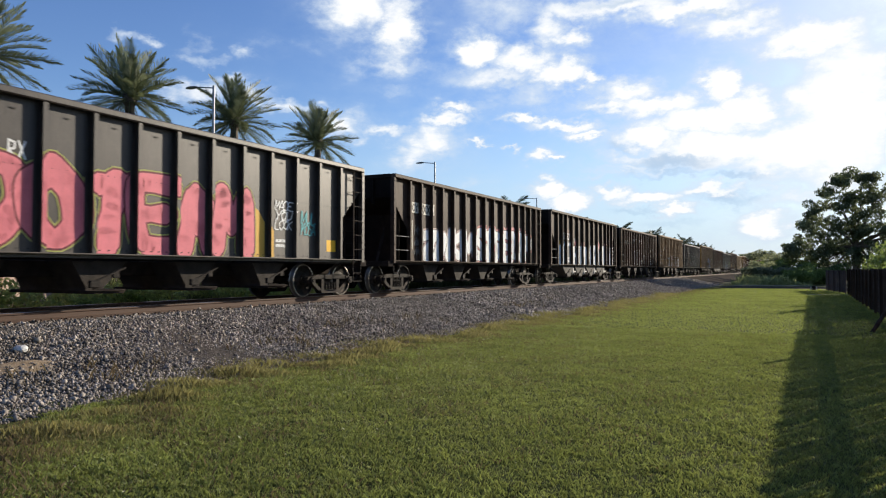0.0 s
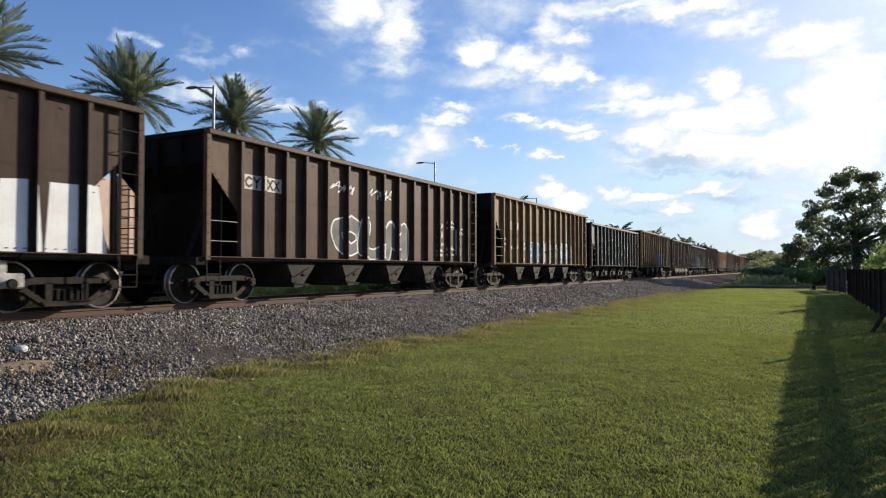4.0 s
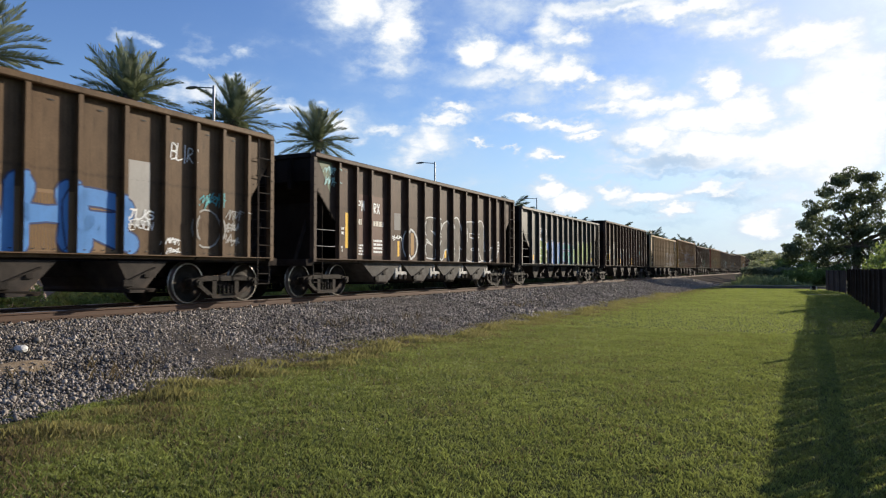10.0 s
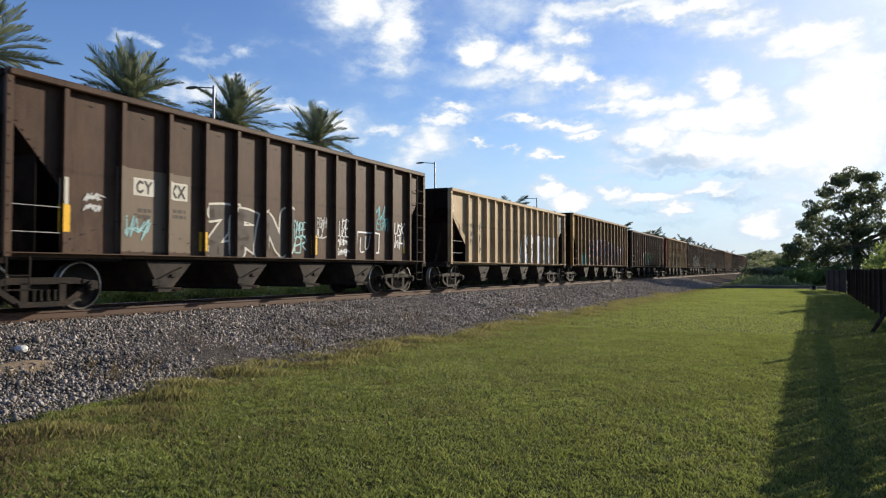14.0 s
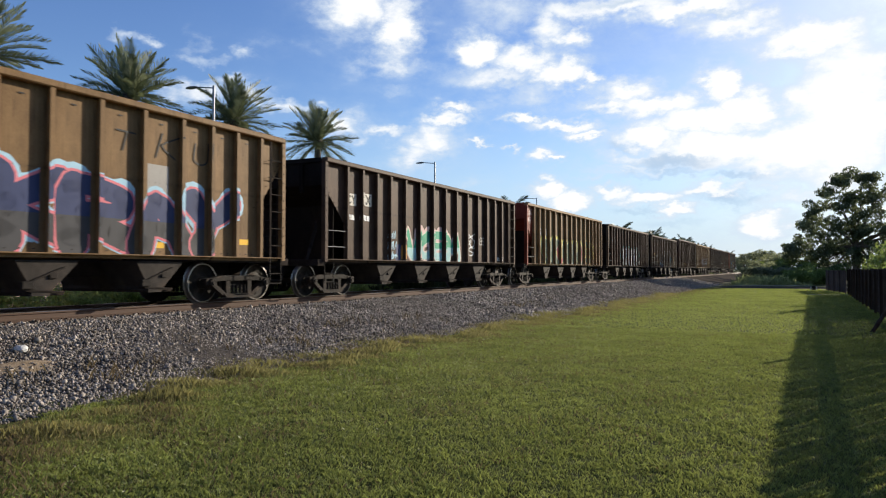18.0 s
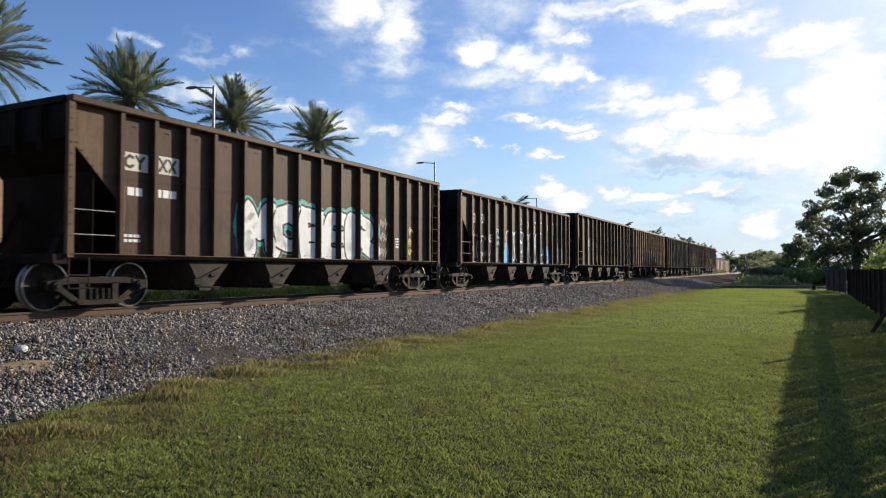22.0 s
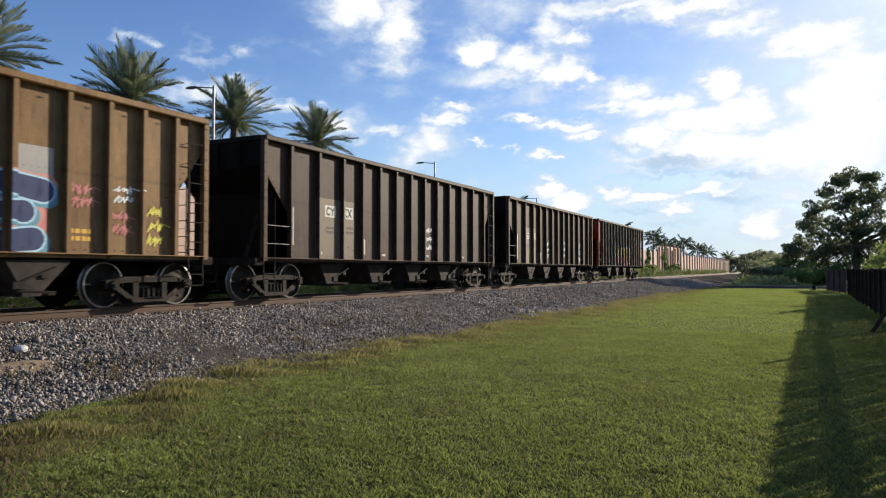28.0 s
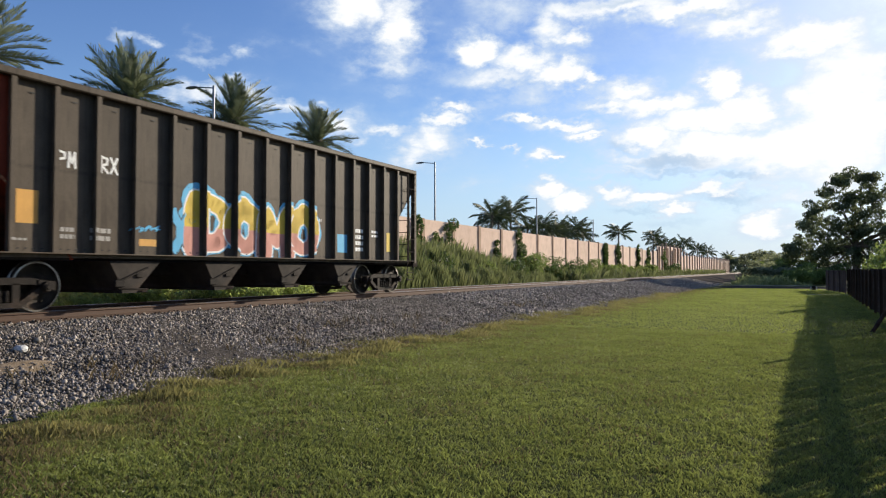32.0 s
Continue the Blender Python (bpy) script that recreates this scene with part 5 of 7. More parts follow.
def paint_liveries(c):
    mark(c[0], -3.89, -3.55, 2.57, 2.88, 'PM', 'white')
    mark(c[0], -3.28, -2.95, 2.63, 2.92, 'RX', 'white')
    piece(c[0], -4.09, 2.33, 1.45, 2.71, 'DOTEAM', 'pink', 'dark_red', 'olive', cloudy=False)
    patch(c[0], 5.5, 5.92, 1.26, 1.58, 'yellow')
    bars(c[0], 3.39, 3.75, 1.3, 1.55, 'white')
    words(c[0], 3.34, 4.0, 1.78, 2.5, 'MADE YOU LOOK', 'white')
    words(c[0], 4.36, 4.98, 1.66, 2.3, 'MUL MOSA', 'teal')
    area(c[0], [(2.35, 1.07), (3.2, 1.07), (3.25, 1.6), (2.75, 2.2), (2.3, 2.4)], 'yellow_paint')
    mark(c[1], -5.8, -5.34, 2.72, 3.04, 'CY', 'dark', 'cream')
    mark(c[1], -5.03, -4.44, 2.7, 3.04, 'XX', 'dark', 'cream')
    piece(c[1], -5.2, -0.9, 1.1, 2.25, 'ZAKM', 'white', 'grey_paint', 'pale_pink', cloudy=False)
    piece(c[1], -0.75, 5.5, 1.09, 2.5, 'STREUP', 'white', 'dark', 'rose', line=0.035)
    scrawl(c[1], -5.66, -5.19, 1.2, 2.29, 'grey_paint')
    patch(c[1], -5.84, -5.73, 1.46, 2.44, 'cream')
    bars(c[1], -5.82, -5.56, 1.29, 1.43, 'dark')
    patch(c[2], -4.94, -3.39, 2.41, 3.03, 'rust')
    patch(c[2], -4.98, -3.39, 1.13, 2.37, 'grey_paint')
    mark(c[2], -4.94, -4.48, 2.49, 2.81, 'KG', 'white')
    mark(c[2], -4.08, -3.61, 2.49, 2.81, 'LX', 'white')
    bars(c[2], -4.94, -4.56, 2.05, 2.31, 'white')
    bars(c[2], -4.13, -3.45, 2.06, 2.34, 'white')
    patch(c[2], -5.63, -5.02, 1.03, 2.14, 'white')
    patch(c[2], -3.17, -2.36, 1.05, 2.13, 'white')
    patch(c[2], -2.31, -1.75, 1.03, 2.14, 'white')
    patch(c[2], -1.6, -0.76, 1.02, 2.16, 'white')
    patch(c[2], -0.62, -0.06, 1.03, 2.17, 'white')
    patch(c[2], -5.55, -5.46, 1.42, 2.37, 'yellow')
    patch(c[2], -2.79, -2.36, 2.33, 2.59, 'grey_paint')
    bars(c[2], -4.13, -3.71, 1.18, 1.49, 'white')
    area(c[2], [(0.71, 1.06), (1.17, 1.06), (1.17, 2.31), (0.73, 2.27)], 'white')
    area(c[2], [(1.21, 1.06), (2.66, 1.06), (2.51, 1.7), (2.33, 2.32), (1.25, 2.31)], 'white')
    area(c[2], [(3.01, 1.06), (4.39, 1.06), (4.38, 2.38), (3.26, 2.30)], 'white')
    area(c[2], [(4.56, 1.06), (5.36, 1.06), (5.26, 2.31), (4.71, 2.26)], 'white')
    area(c[2], [(5.49, 1.06), (6.71, 1.06), (6.51, 2.31), (5.57, 2.29)], 'white')
    area(c[2], [(0.31, 1.06), (0.68, 1.06), (0.69, 2.2), (0.36, 1.95)], 'brown_paint')
    disc(c[2], 0.31, 2.06, 0.2, 'rose')
    disc(c[2], 2.84, 2.33, 0.27, 'rose')
    disc(c[2], 4.38, 2.42, 0.12, 'rose')
    area(c[2], [(2.75, 1.36), (3.15, 1.36), (3.15, 1.62), (2.75, 1.62)], 'grey_paint')
    area(c[2], [(2.85, 1.62), (3.13, 2.3), (2.57, 2.3)], 'grey_paint')
    curl(c[2], 1.87, 1.80, 0.2, 2.2, 'dark')
    patch(c[2], 1.74, 1.86, 1.25, 1.78, 'yellow')
    patch(c[2], 3.69, 3.81, 1.25, 1.86, 'yellow')
    area(c[2], [(-2.62, 1.07), (-2.36, 1.07), (-2.36, 1.5), (-2.62, 1.5)], 'brown_paint')
    area(c[2], [(-2.62, 1.75), (-2.36, 1.75), (-2.36, 2.2), (-2.62, 2.2)], 'brown_paint')
    area(c[2], [(-1.22, 1.07), (-1.0, 1.07), (-1.0, 1.55), (-1.22, 1.55)], 'brown_paint')
    disc(c[2], -2.5, 2.3, 0.18, 'rose')
    disc(c[2], -1.1, 2.3, 0.14, 'rose')
    words(c[2], 0.29, 0.65, 1.2, 1.85, 'JCC RRT', 'white')
    mark(c[3], -5.9, -5.29, 2.7, 3.01, 'CY', 'dark', 'cream')
    mark(c[3], -5.13, -4.58, 2.7, 3.01, 'XX', 'dark', 'cream')
    piece(c[3], -2.31, 1.72, 1.17, 2.29, 'OUM', 'grey_paint', 'white', '', line=0.05)
    scrawl(c[3], -2.59, -1.24, 2.9, 3.35, 'white')
    scrawl(c[3], -0.5, 0.79, 2.9, 3.32, 'white')
    scrawl(c[3], 3.99, 4.45, 1.54, 2.52, 'cream')
    bars(c[3], 3.99, 4.45, 1.21, 1.53, 'white')
    scrawl(c[3], 4.76, 5.24, 2.25, 2.62, 'white')
    scrawl(c[3], 4.72, 5.24, 1.22, 1.66, 'white')
    patch(c[3], 5.54, 5.64, 1.32, 2.28, 'cream')
    bars(c[3], 5.67, 5.89, 1.28, 1.52, 'cream')
    scrawl(c[3], 5.71, 6.03, 2.07, 2.38, 'white')
    mark(c[4], -5.38, -4.88, 2.61, 2.94, 'PM', 'dark', 'cream')
    mark(c[4], -4.56, -4.06, 2.63, 2.92, 'RX', 'dark', 'cream')
    bars(c[4], -5.18, -4.03, 2.17, 2.48, 'brown_paint')
    scrawl(c[4], -6.09, -5.65, 1.84, 2.23, 'white')
    scrawl(c[4], -5.46, -4.8, 1.6, 1.9, 'white')
    scrawl(c[4], -4.67, -4.08, 1.64, 1.92, 'white')
    scrawl(c[4], -3.69, -3.18, 1.61, 2.16, 'white')
    piece(c[4], -2.85, -1.08, 1.07, 2.1, 'SR', 'steel_blue', 'white', '')
    piece(c[4], -0.94, 0.07, 1.12, 2.17, 'K', 'pale_pink', 'white', '')
    piece(c[4], 0.14, 0.73, 1.12, 2.18, 'S', 'steel_blue', 'white', '')
    scrawl(c[4], 1.03, 1.81, 1.33, 2.2, 'white')
    area(c[4], [(1.75, 1.07), (4.2, 1.07), (4.42, 1.45), (4.3, 1.95), (3.6, 2.25), (2.5, 2.25), (1.8, 2.0)], 'white')
    curl(c[4], 2.42, 1.52, 0.48, 1, 'dark', 0.045)
    curl(c[4], 3.42, 1.50, 0.50, 1, 'dark', 0.045)
    lay(c[4], 'sprayed_tag', stroke_polys([(1.8, 1.4), (2.6, 1.3), (3.0, 1.42), (3.7, 1.28), (4.3, 1.45)], 0.05), 'dark', 0.0124)
    lay(c[4], 'sprayed_tag', stroke_polys([(1.78, 1.1), (1.75, 1.9), (2.4, 2.25), (3.6, 2.27), (4.3, 1.98), (4.42, 1.5), (4.1, 1.12)], 0.045), 'dark', 0.0126)
    patch(c[4], 3.06, 3.68, 2.33, 2.92, 'pale_grey')
    patch(c[4], -6.16, -5.8, 1.55, 1.72, 'yellow_paint')
    patch(c[4], -3.64, -3.18, 1.2, 1.32, 'orange')
    mark(c[5], -4.24, -3.88, 2.62, 2.91, 'PM', 'cream')
    mark(c[5], -3.52, -3.16, 2.61, 2.89, 'RX', 'cream')
    bars(c[5], -4.42, -3.91, 2.15, 2.4, 'cream')
    bars(c[5], -3.52, -2.95, 2.14, 2.4, 'cream')
    patch(c[5], -3.66, -2.69, 1.09, 2.19, 'rust_red')
    patch(c[5], 4.16, 4.81, 1.11, 2.32, 'rust_red')
    piece(c[5], -3.16, 4.4, 1.05, 2.71, 'JUSSAHR', 'deep_green', 'white', '', line=0.05)
    patch(c[5], -5.66, -5.19, 1.24, 1.49, 'yellow')
    patch(c[5], 5.45, 5.85, 1.22, 1.49, 'yellow')
    scrawl(c[5], -4.58, -3.93, 1.81, 2.14, 'white')
    bars(c[5], -4.24, -3.88, 1.26, 1.53, 'white')
    mark(c[6], -5.23, -4.78, 2.54, 2.93, 'PM', 'dark', 'cream')
    mark(c[6], -4.52, -4.03, 2.5, 2.91, 'RX', 'dark', 'cream')
    bars(c[6], -5.17, -4.76, 2.18, 2.35, 'cream')
    bars(c[6], -4.52, -4.03, 2.17, 2.38, 'cream')
    scrawl(c[6], -5.35, -4.76, 1.78, 2.09, 'white')
    scrawl(c[6], -4.57, -3.92, 1.81, 2.14, 'white')
    patch(c[6], -6.08, -5.63, 1.49, 1.74, 'orange')
    scrawl(c[6], -6.12, -5.6, 1.04, 1.41, 'teal')
    piece(c[6], -3.77, -1.19, 1.07, 2.05, 'OCA', 'tan_orange', 'grey_blue', '')
    patch(c[6], -0.52, 2.95, 1.08, 2.16, 'tan_orange')
    patch(c[6], 1.05, 1.7, 1.1, 2.1, 'orange')
    piece(c[6], -0.35, 3.1, 1.07, 2.32, 'AHR', 'blue', 'navy', '')
    patch(c[6], 3.14, 3.69, 1.64, 2.92, 'pale_grey')
    words(c[6], 4.2, 4.78, 3.05, 3.42, 'BLIR', 'white')
    words(c[6], 3.12, 3.76, 1.55, 1.95, 'JUG SEASON', 'white')
    scrawl(c[6], 4.92, 5.6, 2.08, 2.55, 'teal')
    curl(c[6], 5.2, 1.66, 0.42, 1, 'pale_grey', 0.04)
    scrawl(c[6], 3.98, 4.45, 1.07, 1.45, 'white')
    scrawl(c[6], 5.65, 6.25, 1.3, 2.2, 'pale_grey')
    patch(c[7], -5.25, -3.63, 1.19, 3.02, 'rust')
    mark(c[7], -5.14, -4.76, 2.54, 2.82, 'PM', 'white')
    mark(c[7], -4.27, -3.9, 2.51, 2.8, 'RX', 'white')
    bars(c[7], -5.14, -4.91, 2.05, 2.33, 'cream')
    bars(c[7], -4.32, -3.68, 2.05, 2.31, 'cream')
    patch(c[7], -5.76, -5.61, 1.39, 2.41, 'yellow')
    patch(c[7], -2.81, -2.69, 1.19, 1.69, 'yellow')
    patch(c[7], -0.45, -0.25, 1.39, 1.77, 'yellow')
    patch(c[7], 0.59, 0.73, 1.2, 1.66, 'yellow')
    patch(c[7], -3.02, -2.62, 2.05, 2.6, 'grey_paint')
    piece(c[7], -1.15, 4.95, 1.06, 2.66, 'SAMEL', 'brown_paint', 'silver', '', line=0.045)
    scrawl(c[7], -3.29, -2.52, 1.69, 1.94, 'white')
    bars(c[7], 5.61, 5.89, 1.49, 2.01, 'white')
    bars(c[7], -6.09, -5.82, 1.75, 2.01, 'white')
    bars(c[7], -6.09, -5.88, 1.26, 1.45, 'white')
    bars(c[7], -5.23, -4.81, 1.18, 1.53, 'white')
    bars(c[7], -4.32, -3.74, 1.25, 1.71, 'white')
    curl(c[7], -2.0, 1.62, 0.5, 1, 'silver', 0.07)
    area(c[7], [(-1.93, 1.25), (-1.72, 1.25), (-1.72, 2.0), (-1.93, 2.0)], 'ochre')
    area(c[7], [(-7.08, 3.80), (-6.44, 3.76), (-6.5, 2.9)], 'moss')
    scrawl(c[7], -6.8, -6.3, 3.1, 3.7, 'pale_teal')
    mark(c[8], -4.15, -3.82, 2.61, 2.88, 'PM', 'white')
    mark(c[8], -3.43, -3.08, 2.59, 2.87, 'RX', 'white')
    bars(c[8], -4.37, -3.83, 2.24, 2.42, 'white')
    piece(c[8], -4.48, -3.32, 1.11, 2.23, 'B', 'lime', 'white', '')
    piece(c[8], -3.32, -0.96, 1.1, 2.32, 'TM', 'sky_blue', 'pale_pink', '')
    piece(c[8], -0.96, 1.01, 1.09, 2.31, 'R', 'sea_green', 'lilac', '')
    piece(c[8], 1.27, 4.81, 1.08, 2.38, 'dKW', 'lime', 'cream', '')
    patch(c[8], -5.59, -5.1, 1.24, 1.49, 'yellow')
    patch(c[8], 5.48, 5.95, 1.26, 1.48, 'yellow')
    scrawl(c[8], 5.3, 5.87, 1.65, 2.37, 'grey_paint')
    bars(c[8], -5.54, -5.14, 1.2, 1.23, 'white')
    patch(c[9], -5, -3.16, 1.11, 2.75, 'tan')
    mark(c[9], -4.58, -4.14, 2.25, 2.56, 'CY', 'dark', 'cream')
    mark(c[9], -3.78, -3.28, 2.23, 2.56, 'XX', 'dark', 'cream')
    bars(c[9], -4.51, -4.17, 1.75, 2, 'brown_paint')
    bars(c[9], -3.76, -3.28, 1.81, 2.04, 'brown_paint')
    patch(c[9], -6.17, -5.94, 1.43, 1.92, 'yellow')
    patch(c[9], -6.15, -6.03, 1.92, 2.4, 'cream')
    scrawl(c[9], -4.95, -4.17, 1.34, 1.86, 'pale_teal')
    piece(c[9], -2.76, -0.18, 1.07, 2.26, 'ZRN', 'brown_paint', 'cream', '', line=0.05)
    scrawl(c[9], -5.7, -5.32, 1.83, 2.2, 'silver')
    patch(c[9], -2.91, -2.8, 1.16, 1.58, 'yellow')
    words(c[9], 0.12, 0.78, 1.24, 2.02, 'BOMBE SER', 'pale_teal')
    words(c[9], 1.1, 1.68, 1.62, 2.18, 'LEGAH MUL', 'silver')
    scrawl(c[9], 2.1, 2.7, 1.13, 1.7, 'white')
    words(c[9], 2.12, 2.74, 1.7, 2.22, 'LUZE', 'white')
    lay(c[9], 'sprayed_tag', stroke_polys([(3.16, 1.26), (3.22, 1.88), (4.42, 1.88), (4.38, 1.28), (4.05, 1.28)], 0.05), 'white', 0.0125)
    words(c[9], 3.32, 3.85, 1.3, 1.8, 'LU', 'white')
    words(c[9], 4.12, 4.92, 2.0, 2.76, 'MUL LEGAH', 'teal')
    words(c[9], 5.32, 5.95, 1.42, 2.3, 'USK WH', 'white')
    patch(c[9], 1.02, 1.14, 1.16, 1.68, 'yellow')
    patch(c[9], -0.22, -0.1, 1.16, 1.68, 'yellow')
    patch(c[9], 5.9, 6.02, 1.3, 1.75, 'yellow')
    piece(c[10], 0.37, 5.5, 1.03, 2.52, 'ASIKOX', 'white', 'dark', '', line=0.045)
    patch(c[10], 6.03, 7.16, 2.75, 3.88, 'grey_paint')
    scrawl(c[10], 4.32, 4.62, 2.6, 3.18, 'cream')
    scrawl(c[10], -7.21, -6.73, 2.88, 3.58, 'white')
    scrawl(c[10], -5.46, -4.91, 1.74, 2.69, 'dark')
    scrawl(c[10], -4.62, -4.19, 1.35, 2.75, 'dark')
    mark(c[11], -5.34, -4.86, 2.63, 2.94, 'PM', 'dark', 'cream')
    mark(c[11], -4.52, -4.04, 2.63, 2.95, 'RX', 'dark', 'cream')
    patch(c[11], -5.38, -4.84, 2.19, 2.57, 'dark')
    bars(c[11], -5.34, -4.86, 2.27, 2.51, 'white')
    patch(c[11], -4.52, -3.99, 2.21, 2.59, 'dark')
    bars(c[11], -4.52, -4.01, 2.26, 2.53, 'white')
    patch(c[11], -5.42, -4.08, 1.08, 1.65, 'pale_teal')
    piece(c[11], -3.75, 5.33, 1.03, 2.53, 'SHUKRAY', 'navy', 'pink', 'pale_blue', 'charcoal', line=0.05)
    patch(c[11], -6.12, -5.65, 1.5, 1.6, 'yellow')
    patch(c[11], -3.6, -3.16, 1.21, 1.32, 'yellow')
    patch(c[11], 0.18, 0.58, 1.23, 1.35, 'yellow')
    patch(c[11], 3.2, 3.62, 1.2, 1.32, 'yellow')
    patch(c[11], 5.75, 6.09, 1.34, 1.47, 'yellow')
    patch(c[11], 3.16, 3.72, 2.31, 2.9, 'pale_grey')
    words(c[11], 2.41, 2.85, 3.02, 3.5, 'T', 'dark')
    words(c[11], 3.41, 3.89, 3.05, 3.54, 'K', 'dark')
    words(c[11], 4.35, 4.77, 3.08, 3.55, 'U', 'dark')
    area(c[11], [(-3.9, 1.07), (-3.9, 1.75), (-4.6, 1.8), (-5.4, 1.6), (-5.4, 1.07)], 'turquoise')
    mark(c[12], -5.93, -5.51, 2.66, 2.97, 'CY', 'dark', 'cream')
    mark(c[12], -5.26, -4.68, 2.7, 3.04, 'XX', 'dark', 'cream')
    bars(c[12], -5.93, -5.56, 2.17, 2.42, 'white')
    bars(c[12], -5.3, -4.74, 2.18, 2.44, 'white')
    piece(c[12], -2.63, 1.36, 1.06, 2.14, 'VOEM', 'emerald', 'cream', 'pale_pink', 'pale_teal')
    scrawl(c[12], -3.73, -3.17, 1.06, 2.04, 'pale_blue')
    patch(c[12], -2.86, -2.73, 1.11, 1.56, 'orange')
    patch(c[12], -0.27, -0.09, 1.07, 1.65, 'orange')
    patch(c[12], -3.19, -2.88, 1.06, 1.59, 'navy')
    bars(c[12], 5.39, 5.98, 1.14, 1.3, 'white')
    words(c[12], 2.24, 2.92, 1.33, 2.22, 'X BU S', 'white')
    words(c[12], 3.28, 3.9, 1.78, 2.06, 'XEE', 'pale_grey')
    mark(c[13], -5.18, -4.74, 2.51, 2.84, 'CY', 'dark', 'cream')
    mark(c[13], -4.38, -3.92, 2.52, 2.85, 'XX', 'dark', 'cream')
    piece(c[13], -4.55, -2.1, 1.02, 2.41, 'ENK', 'moss', 'cream', 'lemon', depth='dark')
    piece(c[13], -2.04, -1.31, 1.1, 2.25, 'L', 'crimson', 'dark', 'lemon')
    piece(c[13], -1.03, 2.04, 1.05, 2.31, 'RUN', 'moss', 'cream', 'lemon', depth='dark')
    piece(c[13], 2.09, 2.77, 1.07, 2.35, 'O', 'crimson', 'cream', 'lemon')
    piece(c[13], 3.04, 4.5, 1.06, 2.45, 'G', 'moss', 'orange', 'lemon')
    bars(c[13], -6.13, -5.89, 1.36, 1.5, 'dark')
    words(c[13], -7.0, -6.22, 3.15, 3.78, 'NEK YLE', 'pale_pink')
    scrawl(c[13], -7.05, -6.3, 2.95, 3.8, 'pale_pink')
    area(c[13], [(-4.5, 1.07), (-3.9, 1.07), (-3.5, 2.45), (-4.0, 2.0), (-4.45, 1.8)], 'lemon')
    mark(c[14], -5.97, -5.41, 2.72, 3.04, 'CY', 'dark', 'cream')
    mark(c[14], -5.15, -4.62, 2.74, 3.07, 'XX', 'dark', 'cream')
    bars(c[14], -5.85, -5.47, 2.16, 2.43, 'white')
    bars(c[14], -5.19, -4.62, 2.18, 2.45, 'white')
    patch(c[14], -6.02, -5.91, 1.49, 2.43, 'yellow')
    bars(c[14], -5.97, -5.53, 1.28, 1.47, 'white')
    piece(c[14], -2.8, 2.74, 1.07, 2.42, 'MOBER', 'white', 'dark', 'turquoise', line=0.06)
    scrawl(c[14], 3.27, 3.8, 1.13, 2.44, 'pale_grey')
    scrawl(c[14], 4.95, 5.33, 1.18, 2.23, 'lemon')
    bars(c[14], 4.15, 4.53, 1.45, 1.8, 'white')
    mark(c[15], -6, -5.51, 2.68, 3.03, 'CY', 'dark', 'cream')
    mark(c[15], -5.19, -4.64, 2.71, 3.05, 'XX', 'dark', 'cream')
    curl(c[15], -5.55, 1.62, 0.56, 1, 'pale_grey', 0.05)
    curl(c[15], -4.85, 1.58, 0.58, 1, 'cream', 0.06)
    scrawl(c[15], -5.5, -4.5, 1.2, 1.6, 'cream')
    scrawl(c[15], -4.1, -3.8, 1.9, 2.3, 'cream')
    scrawl(c[15], -3.61, -3.03, 1.76, 2.6, 'pale_teal')
    piece(c[15], -2.04, 2.91, 1.04, 2.42, 'VEWUL', 'charcoal', 'white', '', line=0.06)
    patch(c[15], -3.73, -3.15, 1.09, 1.71, 'tan')
    scrawl(c[15], 4.12, 4.48, 1.11, 1.94, 'pale_grey')
    patch(c[15], -6.05, -5.97, 1.41, 2.39, 'yellow')
    patch(c[15], 5.3, 5.95, 1.1, 1.9, 'pale_grey')
    patch(c[15], 4.88, 5.02, 1.2, 2.2, 'yellow')
    words(c[15], -0.7, -0.22, 2.62, 3.2, 'R', 'white')
    words(c[15], 0.24, 0.7, 2.68, 3.16, 'O', 'white')
    words(c[15], 1.2, 1.72, 2.56, 3.14, 'S', 'white')
    words(c[15], 2.2, 2.62, 2.56, 3.2, 'K', 'white')
    words(c[15], 3.18, 3.62, 2.68, 3.16, 'O', 'white')
    words(c[15], 4.14, 4.56, 2.6, 3.2, 'G', 'white')
    area(c[15], [(-2.94, 1.07), (-1.44, 1.07), (-1.84, 1.5), (-2.24, 2.0), (-2.74, 1.65)], 'azure')
    area(c[15], [(2.76, 1.07), (3.96, 1.07), (3.91, 1.6), (3.36, 2.1), (2.86, 1.8)], 'azure')
    curl(c[15], -4.34, 1.75, 0.42, 1, 'pale_grey', 0.05)
    patch(c[16], -4.94, -3.14, 1.04, 2.76, 'tan')
    mark(c[16], -4.51, -4.08, 2.23, 2.55, 'CY', 'dark', 'cream')
    mark(c[16], -3.74, -3.24, 2.23, 2.57, 'XX', 'dark', 'cream')
    bars(c[16], -4.48, -4.11, 1.76, 2.01, 'brown_paint')
    bars(c[16], -3.71, -3.24, 1.76, 2.03, 'brown_paint')
    patch(c[16], -5.98, -5.76, 1.43, 1.91, 'yellow')
    patch(c[16], -2.83, -2.68, 1.14, 1.62, 'yellow')
    patch(c[16], -1.21, -1.06, 1.11, 1.72, 'yellow')
    patch(c[16], 1.11, 1.23, 1.15, 1.72, 'yellow')
    patch(c[16], 2.7, 2.86, 1.13, 1.76, 'yellow')
    patch(c[16], 5.32, 5.52, 1.23, 1.94, 'yellow')
    bars(c[16], -4.84, -4.64, 1.19, 1.29, 'cream')
    bars(c[16], -5.74, -5.48, 1.42, 1.56, 'dark')
    bars(c[16], 1.17, 1.56, 1.13, 1.27, 'cream')
